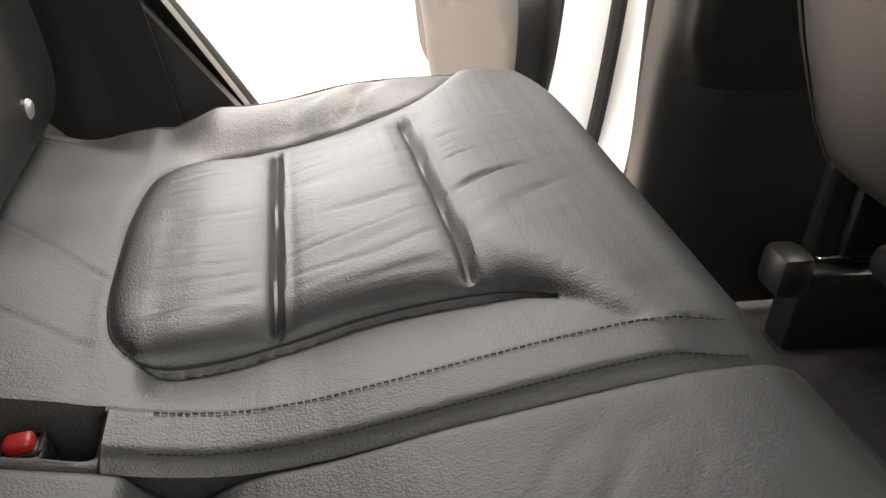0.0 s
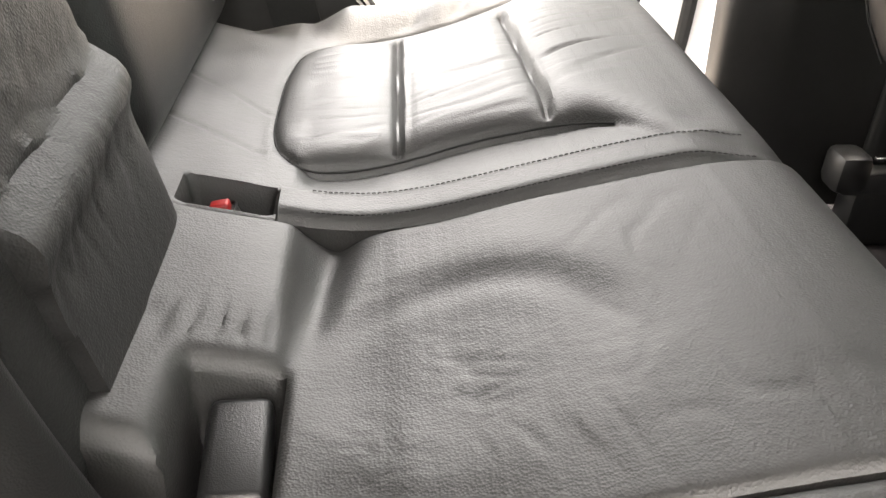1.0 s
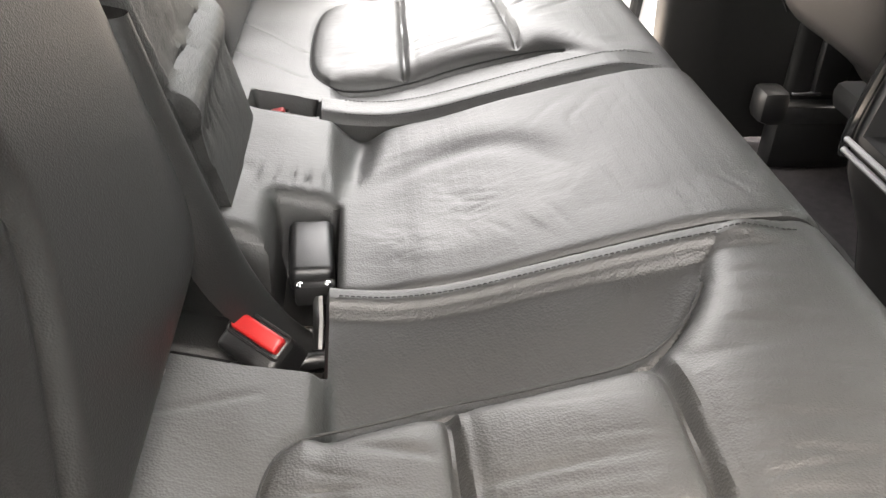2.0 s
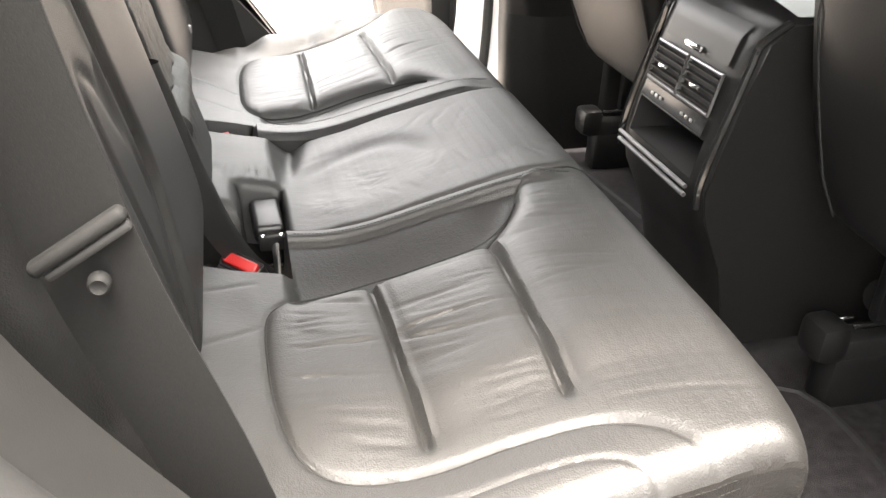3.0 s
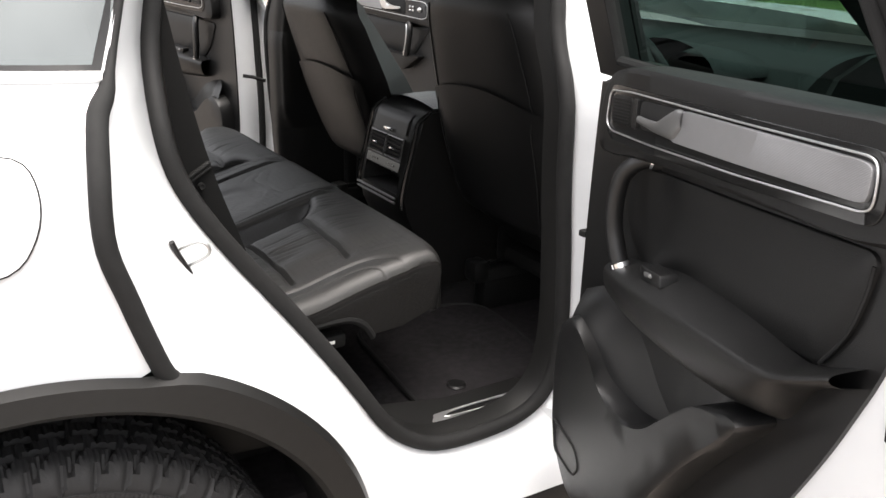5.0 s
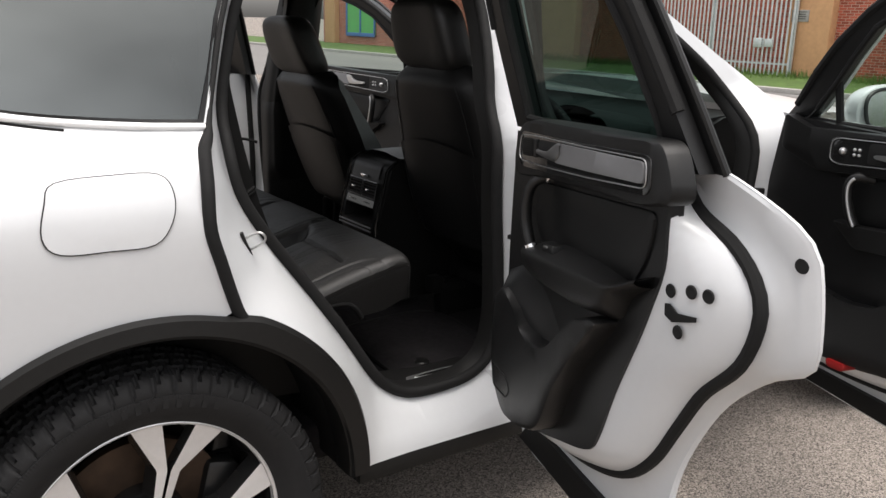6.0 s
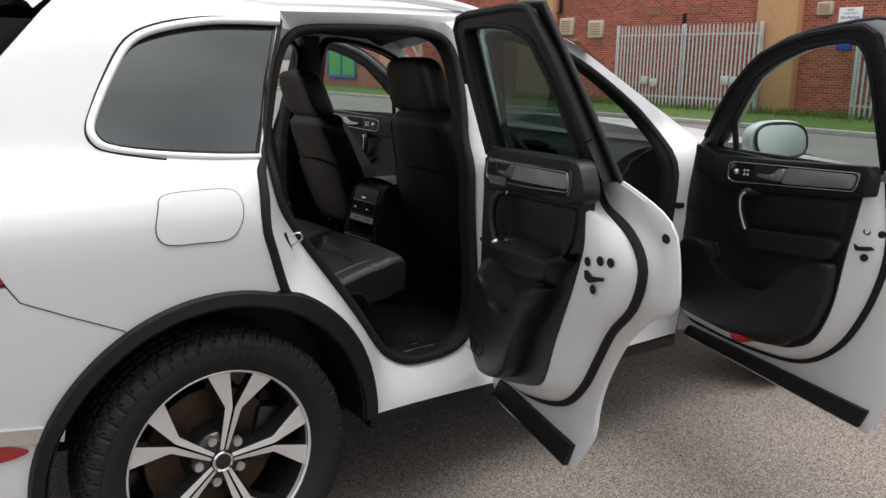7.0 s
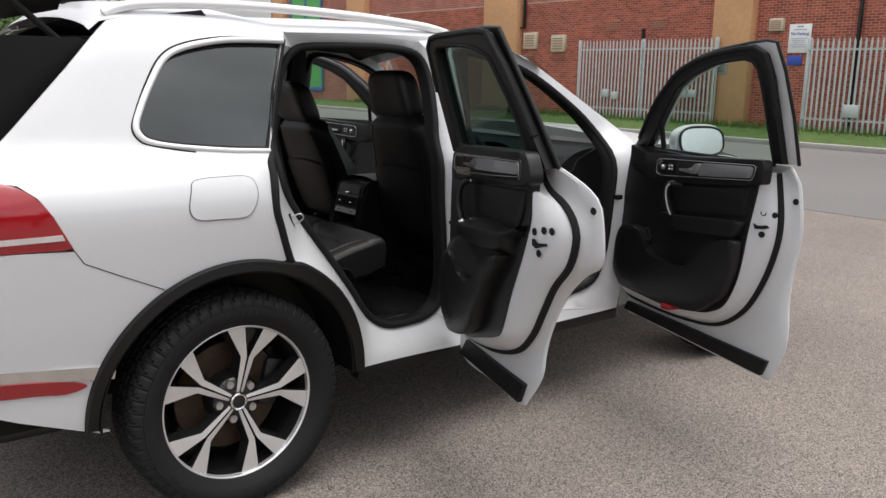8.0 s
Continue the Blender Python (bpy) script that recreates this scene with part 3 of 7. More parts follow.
roof = part("roof", sheet(50, 24, roof_at), PAINT, car, "white roof")
for side in (1, -1):
    pts = [(x, -side * (half_width(x, 1.62) - 0.03 - 0.01), z) for x, z in ((-0.27, 1.63), (-0.21, 1.655), (-0.1, 1.672), (0.1, 1.683), (0.35, 1.685), (0.7, 1.675), (1.0, 1.655), (1.12, 1.635))]
    part("rail_foot", panel([(-0.20, 1.60), (-0.12, 1.635), (0.06, 1.662), (0.075, 1.645), (0.05, 1.61)], [], lambda u, v, d, s=side: Vector((u, -s * (half_width(u, 1.62) - 0.044 - (d or 0)), v)), 0.05, 0.012), FRAME_BLACK, car, "black roof rail foot")
    part("roof_rail", tube(bmesh.new(), rounded(pts, 5, False), 0.017, False, 10), BRIGHT_TRIM, car, "silver roof rail")
part("headliner", sheet(20, 12, lambda a, b: roof_at(0.02 + 0.9 * a, 0.04 + 0.92 * b) + Vector((0, 0, -0.055))), PLASTIC, car, "dark headliner")

fin = [(-0.42, 1.70), (-0.30, 1.70), (-0.28, 1.72), (-0.33, 1.735), (-0.365, 1.79), (-0.375, 1.79), (-0.385, 1.73)]
part("antenna_fin", panel(fin, [], lambda u, v, d: Vector((u + 0.16, 0.012 - (d or 0), v - 0.01)), 0.04, 0.024), GLOSS_BLACK, car, "black antenna fin")
# floor, sills inside, boot, tailgate, front structure
bm = bmesh.new()
block(bm, 1.1, 0, 0.40, 1.9, 1.50, 0.10, 0.02)
part("cabin_floor", bm, CARPET, car, "black carpeted cabin floor")
bm = bmesh.new()
block(bm, 0.30, 0, 0.42, 0.60, 1.16, 0.16, 0.02)
block(bm, -0.30, 0, 0.60, 0.85, 1.14, 0.24, 0.02)
part("boot_floor", bm, CARPET, car, "black carpeted boot floor")
for side in (1, -1):
    bm = sheet(6, 6, lambda a, b: Vector((-0.72 + 0.95 * a, -side * (0.62 + 0.02 * b), 0.5 + 1.05 * b - 0.0)))
    part("boot_wall", bm, PLASTIC, car, "dark boot side lining")
# tailgate, raised
gate_panel = part("tailgate", sheet(8, 12, lambda a, b: Vector((-0.36 - 0.95 * a, (b - 0.5) * 1.20, 1.69 + 0.30 * a + 0.05 * math.sin(math.pi * a)))), PAINT, car, "raised white tailgate")
part("tailgate_lining", sheet(8, 16, lambda a, b: Vector((-0.40 - 0.95 * a, (b - 0.5) * 1.27, 1.635 + 0.30 * a + 0.03 * math.sin(math.pi * a) + 0.05 * ease(0.44, 0.5, abs(b - 0.5))))), PLASTIC, gate_panel, "dark tailgate lining")
part("gas_strut", tube(bmesh.new(), [(-0.365, -0.60, 1.498), (-0.70, -0.59, 1.795)], 0.011), RUBBER, gate_panel, "black gas strut")
bm = block(bmesh.new(), -0.66, 0, 0.44, 0.22, 1.5, 0.16, 0.03)
part("underbody", bm, RUBBER, car, "black underbody")
part("exhaust_pipe", tube(bmesh.new(), [(-0.45, -0.62, 0.33), (-0.74, -0.62, 0.335)], 0.035, False, 16), DARK_METAL, car, "dark exhaust pipe")
part("check_strap", block(bmesh.new(), 0.938, -0.885, 0.897, 0.050, 0.016, 0.012, 0.003), RUBBER, car, "black door check strap")
part("check_strap", tube(bmesh.new(), [(0.935, 0.93, 0.919), (0.965, 0.915, 0.915), (1.005, 0.90, 0.902)], 0.006, False, 8), RUBBER, car, "black door check strap")
part("check_strap", block(bmesh.new(), 1.905, -0.90, 0.93, 0.06, 0.04, 0.022, 0.004), RUBBER, car, "black door check strap")
# bonnet, front wings and nose
for side in (1, -1):
    nose = [(1.975, 0.40), (2.42, 0.40)] + arc(0.46, 180, 0, 20, (2.89, 0.376)) + [(3.6, 0.40), (3.75, 0.6), (3.72, 0.85), (3.3, 1.0), (2.7, 1.09), (2.15, 1.14), (2.02, 1.18), (1.985, 1.0)]
    part("front_wing", panel(nose, [], lambda u, v, d, s=side: Vector((u, -s * (half_width(1.2, v) - (d or 0) - max(0, u - 2.9) ** 2 * 0.35), v)), 0.08, 0.012), PAINT, car, "white front wing")
part("bonnet", sheet(12, 12, lambda a, b: Vector((2.02 + 1.65 * a, (b - 0.5) * 2 * (half_width(1.2, 1.16) - 0.25 * a * a), 1.165 - 0.30 * a * a + 0.06 * (1 - (2 * b - 1) ** 2)))), PAINT, car, "white bonnet")
part("front_bumper", sheet(12, 16, lambda a, b: Vector((3.72 - 0.10 * (2 * b - 1) ** 4 - 0.10 * (2 * a - 1) ** 2, (b - 0.5) * 1.32, 0.38 + 0.50 * a))), PAINT, car, "white front bumper")
screen = part("windscreen", sheet(6, 10, lambda a, b: Vector((1.60 + 0.44 * a - 0.0, (b - 0.5) * (1.18 + 0.38 * a), 1.56 - 0.39 * a))), CLEAR, car, "clear windscreen")
screen.visible_shadow = False

# dashboard and steering wheel
bm = sheet(16, 20, lambda a, b: Vector((1.58 + 0.45 * a if a > 0.4 else 1.58 + 0.18 * math.sin(a * 2) * 0.5 + 0.06, (b - 0.5) * 1.46, lerp(a, ((0, 0.70), (0.25, 0.88), (0.4, 1.02), (0.5, 1.09), (0.75, 1.135), (1, 1.15))))))
dash = part("dashboard", bm, PLASTIC, car, "black dashboard")
for side in (1, -1):
    part("dash_end", panel(rounded([(1.60, 0.62), (1.64, 0.88), (1.68, 1.02), (1.74, 1.09), (1.84, 1.13), (1.98, 1.14), (2.03, 1.10), (2.0, 0.62)], 4), [], lambda u, v, t, s=side: Vector((u, -s * (0.715 - (t or 0)), v)), 0.06, 0.03), PLASTIC, dash, "black dashboard end")
    part("air_vent", block(bmesh.new(), 1.655, -side * 0.60, 1.03, 0.03, 0.15, 0.075, 0.012), GLOSS_BLACK, dash, "side air vent")
    for k in range(4):
        part("slat", block(bmesh.new(), 1.638, -side * 0.60, 1.006 + 0.016 * k, 0.008, 0.13, 0.003, 0), SILVER, dash)
part("instrument_cowl", sheet(10, 12, lambda a, b: Vector((1.60 + 0.22 * a, -0.37 + 0.17 * math.cos(math.pi * b), 1.07 + 0.085 * math.sin(math.pi * b) * (1 - 0.4 * a)))), PLASTIC, dash, "black instrument cowl")
for y in (-0.37,):
    w = part("steering_wheel", lathe(bmesh.new(), [(0.185 + 0.016 * math.cos(q), 0.016 * math.sin(q)) for q in (2 * math.pi * i / 10 for i in range(10))], (0, 0, 0), "x", 40, True), LEATHER_FLAT, car, "black leather steering wheel")
    turn = Matrix.Translation((1.46, y, 1.03)) @ Matrix.Rotation(radians(-22), 4, "Y")
    w.data.transform(turn)
    bm = bmesh.new()
    lathe(bm, [(0.0, -0.03), (0.06, -0.028), (0.08, -0.01), (0.08, 0.02)], (0, 0, 0), "x", 24)
    for a in (0, 180, 270):
        block(bm, 0.0, 0.115 * math.cos(radians(a)), 0.115 * math.sin(radians(a)), 0.02, 0.12 if a != 270 else 0.05, 0.05 if a != 270 else 0.12, 0.006)
    bmesh.ops.transform(bm, matrix=turn, verts=bm.verts[:])
    part("airbag_cover", bm, PLASTIC, w, "dark wheel hub with spokes")


# ---- wheels ----
def make_tyre():
    """Sidewalls, shoulder blocks parted by slots, and grooves round the tread."""
    prof = [(0.258, 0.073, 0), (0.272, 0.086, 0), (0.29, 0.102, 0), (0.305, 0.110, 0), (0.325, 0.113, 0), (0.334, 0.112, 0), (0.3345, 0.109, 0), (0.343, 0.109, 1), (0.357, 0.103, 1), (0.368, 0.090, 1), (0.372, 0.078, 1), (0.3725, 0.066, 1)]
    for g in (0.055, 0.018, -0.018, -0.055):
        prof += [(0.373, g + 0.007, 1), (0.363, g + 0.005, 0), (0.363, g - 0.005, 0), (0.373, g - 0.007, 1)]
    prof += [(0.3725, -0.066, 1), (0.372, -0.078, 1), (0.368, -0.090, 1), (0.357, -0.103, 0), (0.335, -0.112, 0), (0.30, -0.108, 0), (0.275, -0.088, 0), (0.258, -0.075, 0)]
    bm, rings, n = bmesh.new(), [], 672
    for r, o, cut in prof:
        ring = []
        for j in range(n):
            turn = (j + int(190 * max(0.0, 0.112 - abs(o))) * (1 if o > 0 else -1)) % 12
            rr = r - (0.012 if cut and turn < 2 else 0.0025 if cut and o < 0.1 and turn in (5, 9) else 0)
            side = 0.0012 if 0.318 < r < 0.336 and o > 0 and j % 2 else 0.0
            ring.append(bm.verts.new((rr * math.cos(2 * math.pi * j / n), -o + side, rr * math.sin(2 * math.pi * j / n))))
        rings.append(ring)
    for a, b in zip(rings, rings[1:]):
        for j in range(n):
            bm.faces.new((a[j], a[(j + 1) % n], b[(j + 1) % n], b[j]))
    # raised marks that cannot be read
    rnd = random.Random(5)
    for start, count, size in ((118, 9, 0.018), (66, 1, 0.012), (56, 3, 0.011), (250, 7, 0.012), (310, 8, 0.010)):
        for k in range(count):
            a = radians(start - k * size * 260)
            m = Matrix.Rotation(-a + math.pi / 2, 4, "Y") @ Matrix.Translation((0, -0.1125, 0.318))
            block(bm, 0, 0, 0, size * 0.62, 0.002, size, 0, m)
    return bm


def make_wheel():
    """A wheel round the origin, its outer face towards -y."""
    w = part("wheel", lathe(bmesh.new(), [(0.246, -0.070), (0.240, -0.060), (0.232, -0.03), (0.224, 0.02), (0.220, 0.10), (0.05, 0.10)], (0, 0, 0), "y", 72), GLOSS_BLACK, None, "")
    tyre = part("tyre", make_tyre(), TYRE, w, "black winter tyre")
    bm = bmesh.new()
    lathe(bm, [(0.240, -0.062), (0.2415, -0.077), (0.246, -0.081), (0.251, -0.078), (0.250, -0.066)], (0, 0, 0), "y", 96)
    part("rim_lip", bm, RIM, w, "machined rim lip")
    for k in range(5):
        for s in (1, -1):
            a0 = radians(18 + 72 * k)
            bm = bmesh.new()
            # each half of a split spoke widens towards the rim
            prof = ((0.03, 0.0025, 0.011), (0.09, 0.003, 0.017), (0.143, 0.0035, 0.022), (0.150, 0.005, 0.026), (0.236, 0.031, 0.085), (0.243, 0.033, 0.089))
            lo, hi, sl, sh = [], [], [], []
            for r, c, wd in prof:
                y = -0.062 - 0.010 * (r / 0.236)
                for lst, off, yy in ((lo, c, y), (hi, wd, y + 0.003), (sl, c - 0.001, y + 0.035), (sh, wd + 0.010, y + 0.045)):
                    ang = a0 + s * math.asin(min(0.9, off / r))
                    lst.append(bm.verts.new((r * math.cos(ang), yy, r * math.sin(ang))))
            for p, q in ((sl, lo), (lo, hi), (hi, sh)):
                for i in range(len(prof) - 1):
                    bm.faces.new((p[i], p[i + 1], q[i + 1], q[i]))
            spoke = part("spoke", bm, RIM, w, "machined blade with black flanks", False)
            spoke.data.materials.append(GLOSS_BLACK)
            for f in spoke.data.polygons:
                f.material_index = 0 if abs(f.normal.y) > 0.8 else 1
    bm = lathe(bmesh.new(), [(0.0, -0.070), (0.026, -0.069), (0.030, -0.066), (0.031, -0.05)], (0, 0, 0), "y", 32)
    part("hub_cap", bm, GLOSS_BLACK, w, "black hub cap")
    part("hub_disc", lathe(bmesh.new(), [(0.031, -0.060), (0.048, -0.058), (0.07, -0.048), (0.085, -0.02), (0.085, 0.03)], (0, 0, 0), "y", 40), GLOSS_BLACK, w, "black wheel centre")
    bm = bmesh.new()
    lathe(bm, [(0.021, -0.0705), (0.025, -0.0725), (0.028, -0.070)], (0, 0, 0), "y", 32)
    part("badge", bm, CHROME, w, "chrome ring badge")
    for k in range(5):
        a = radians(54 + 72 * k)
        bm = lathe(bmesh.new(), [(0.0, -0.052), (0.006, -0.056), (0.012, -0.056), (0.014, -0.050), (0.014, -0.02)], (0.060 * math.cos(a), -0.004, 0.060 * math.sin(a)), "y", 14)
        part("wheel_bolt", bm, SILVER, w)
    bm = lathe(bmesh.new(), [(0.08, 0.02), (0.175, 0.02), (0.175, 0.045), (0.08, 0.045)], (0, 0, 0), "y", 48, True)
    part("brake_disc", bm, RUST, w, "rust-stained brake disc")
    bm = block(bmesh.new(), 0.14, 0.03, 0.05, 0.07, 0.06, 0.16, 0.015)
    part("brake_caliper", bm, DARK_METAL, w, "dark brake caliper")
    for ob in [w] + [c for c in w.children if c is not tyre]:
        ob.data.transform(Matrix.Diagonal((1.072, 1.0, 1.072, 1.0)))
    return w


first = make_wheel()
first.parent, first.matrix_parent_inverse = car, Matrix.Translation(-car.location)
first.matrix_basis = pose(0, -0.835, 0.372, 0, 14, 0)
tagged(first, "alloy wheel with a black winter tyre")
for x, side in ((2.893, 1), (0, -1), (2.893, -1)):
    w = copy_thing(first, pose(x, -side * 0.835, 0.372, 0, 14, 0 if side > 0 else 180))


# ---- doors: s from the hinge to the latch, n to the inside, z up ----
def door_n(z):
    return lerp(z, ((0.37, -0.085), (0.6, -0.10), (0.9, -0.115), (1.1, -0.10), (1.2, -0.06), (1.6, 0.05)))


def make_door(name, label, hinge, angle, side, P, S, Q, glazing, frame_out, opening, edge, build_trim, strip, reach=1.0):
    """angle: by how many degrees it stands open."""
    a = radians(angle)
    d = Vector((-math.cos(a), -side * math.sin(a), 0))
    n = Vector((-math.sin(a), side * math.cos(a), 0))

    def at(s, z, off):
        return Vector(hinge) + s * reach * d + off * n + Vector((0, 0, z))

    def even(line, count=80):
        line = rounded(line, 6, False)
        run = np.cumsum([0.0] + [(q - p).length for p, q in zip(line, line[1:])])
        t = np.linspace(0, run[-1], count)
        return [(float(x), float(y)) for x, y in zip(np.interp(t, run, [p.x for p in line]), np.interp(t, run, [p.y for p in line]))]

    ep, es, eq = even(P), even(S), even(Q)
    door = part(name, panel(ep, [], lambda u, v, t: at(u, v, door_n(v) + (t or 0)), 0.05, 0.006), PAINT, car, label)
    bm, rows = bmesh.new(), []
    for a, b, f, off in ((ep, es, 0.0, -0.103), (ep, es, 0.08, -0.096), (ep, es, 0.45, -0.090), (ep, es, 0.8, -0.080), (ep, es, 1.0, -0.062), (es, eq, 0.10, -0.045), (es, eq, 0.25, -0.028), (es, eq, 0.6, -0.008), (es, eq, 1.0, 0.004)):
        rows.append([bm.verts.new(at(p[0] + f * (q[0] - p[0]), p[1] + f * (q[1] - p[1]), off + (door_n(p[1]) + 0.108) * (1 - f if a is ep else 0))) for p, q in zip(a, b)])
    for r0, r1 in zip(rows, rows[1:]):
        for i in range(len(r0) - 1):
            bm.faces.new((r0[i], r0[i + 1], r1[i + 1], r1[i]))
    part("inner_shell", bm, PAINT, door, "white inner door shell")
    part("door_seal", tube(bmesh.new(), [at(p[0], p[1], -0.058) for p in es], 0.012, False, 8), RUBBER, door, "black rubber seal")
    part("sill_strip", panel(strip, [], lambda u, v, t: at(u, v, door_n(v) + 0.012 + (t or 0)), 0.1, 0.016), PLASTIC, door, "black plastic sill cover")
    part("frame_skin", panel(edge, [opening], lambda u, v, t: at(u, v, door_n(v) + (t or 0)), 0.05, 0.012), PAINT if edge is F_EDGE else FRAME_BLACK, door, "outer skin of the window frame")
    part("edge_rubber", tube(bmesh.new(), [at(p[0], p[1], door_n(p[1]) + 0.006) for p in edge], 0.007, False, 8), FRAME_BLACK, door, "black edge strip")
    part("window_frame", panel(frame_out, [opening], lambda u, v, t: at(u, v, door_n(v) + 0.015 + (t or 0)), 0.05, 0.030), FRAME_BLACK, door, "black window frame")
    part("inner_rubber", tube(bmesh.new(), [at(p[0], p[1], door_n(p[1]) + 0.045) for p in opening], 0.008, True, 8), RUBBER, door, "black rubber round the pane")
    pane = part("window_pane", panel(opening, [], lambda u, v, t: at(u, v, door_n(v) + 0.03), 0.08), glazing, door, "green tinted window pane")
    pane.visible_shadow = False
    part("frame_rubber", tube(bmesh.new(), [at(p[0], p[1], door_n(p[1]) + 0.040) for p in frame_out[1:-1]], 0.012, False, 8), RUBBER, door, "black rubber strip")
    part("trim_panel", panel(eq, [], lambda u, v, t: at(u, v, 0.010 - (t or 0)), 0.06, 0.03), TRIM, door, "black plastic door trim")
    build_trim(door, at)
    return door, at


def slab(door, at, name, outline, n0, n1, material, label="", soft=0.008, n=4, r=0.012):
    """A raised piece of trim with a rounded rim."""
    line = corners(outline, r)
    c = sum(line, Vector((0, 0))) / len(line)
    k = len(line)
    small = [(p + (c - p).normalized() * soft) for p in line]
    bm = panel(small, [], lambda u, v, t: at(u, v, n1), 0.04)
    r0 = [bm.verts.new(at(*p, n1)) for p in small]
    r1 = [bm.verts.new(at(*(0.3 * p + 0.7 * q), n1 - 0.25 * soft)) for p, q in zip(small, line)]
    r2 = [bm.verts.new(at(*p, n1 - soft)) for p in line]
    r3 = [bm.verts.new(at(*p, n0)) for p in line]
    for a, b in ((r0, r1), (r1, r2), (r2, r3)):
        for i in range(k):
            bm.faces.new((a[i], a[(i + 1) % k], b[(i + 1) % k], b[i]))
    return part(name, bm, material, door, label)


def chrome_loop(door, at, pts, n):
    part("chrome_surround", tube(bmesh.new(), [at(p[0], p[1], n) for p in corners(pts, 0.012)], 0.0012, True, 8), SILVER, door, "thin chrome surround")


def shell_marks(door, at, slope, holes, slot):
    """Black holes and the latch slot, flush on the slanting inner shell."""
    s_dir = (at(1, 0, 0) - at(0, 0, 0)).normalized()
    n_dir = (at(0, 0, 1) - at(0, 0, 0)).normalized()
    for s, z in holes:
        k = (lerp(s + 0.008, slope) - lerp(s - 0.008, slope)) / 0.016
        up = (n_dir - s_dir * k).normalized()
        bm = lathe(bmesh.new(), [(0.0, 0.0012), (0.010, 0.002), (0.012, 0.0)], (0, 0, 0), "z", 18)
        bmesh.ops.transform(bm, matrix=Matrix.Translation(at(s, z, lerp(s, slope) + 0.001)) @ up.to_track_quat("Z", "Y").to_matrix().to_4x4(), verts=bm.verts[:])
        part("bolt_hole", bm, RUBBER, door)
    part("latch_slot", panel(slot, [], lambda u, v, t: at(u, v, lerp(u, slope) + 0.005 - (t or 0)), 0.008, 0.003), RUBBER, door, "black latch slot")


def ledge(door, at, name, rows, material, label=""):
    """A moulded ridge: each row is s and its (z, n) points from the top edge round to the lower one."""
    bm, grid = bmesh.new(), []
    lines = [rounded([(r[0], *r[1][k]) for r in rows], 6, False) for k in range(len(rows[0][1]))]
    for i in range(len(lines[0])):
        cut = rounded([(lines[k][i][1], lines[k][i][2]) for k in range(len(lines))], 4, False)
        grid.append([bm.verts.new(at(lines[0][i][0], q[0], q[1])) for q in cut])
    for p, q in zip(grid, grid[1:]):
        for j in range(len(p) - 1):
            bm.faces.new((p[j], p[j + 1], q[j + 1], q[j]))
    return part(name, bm, material, door, label)


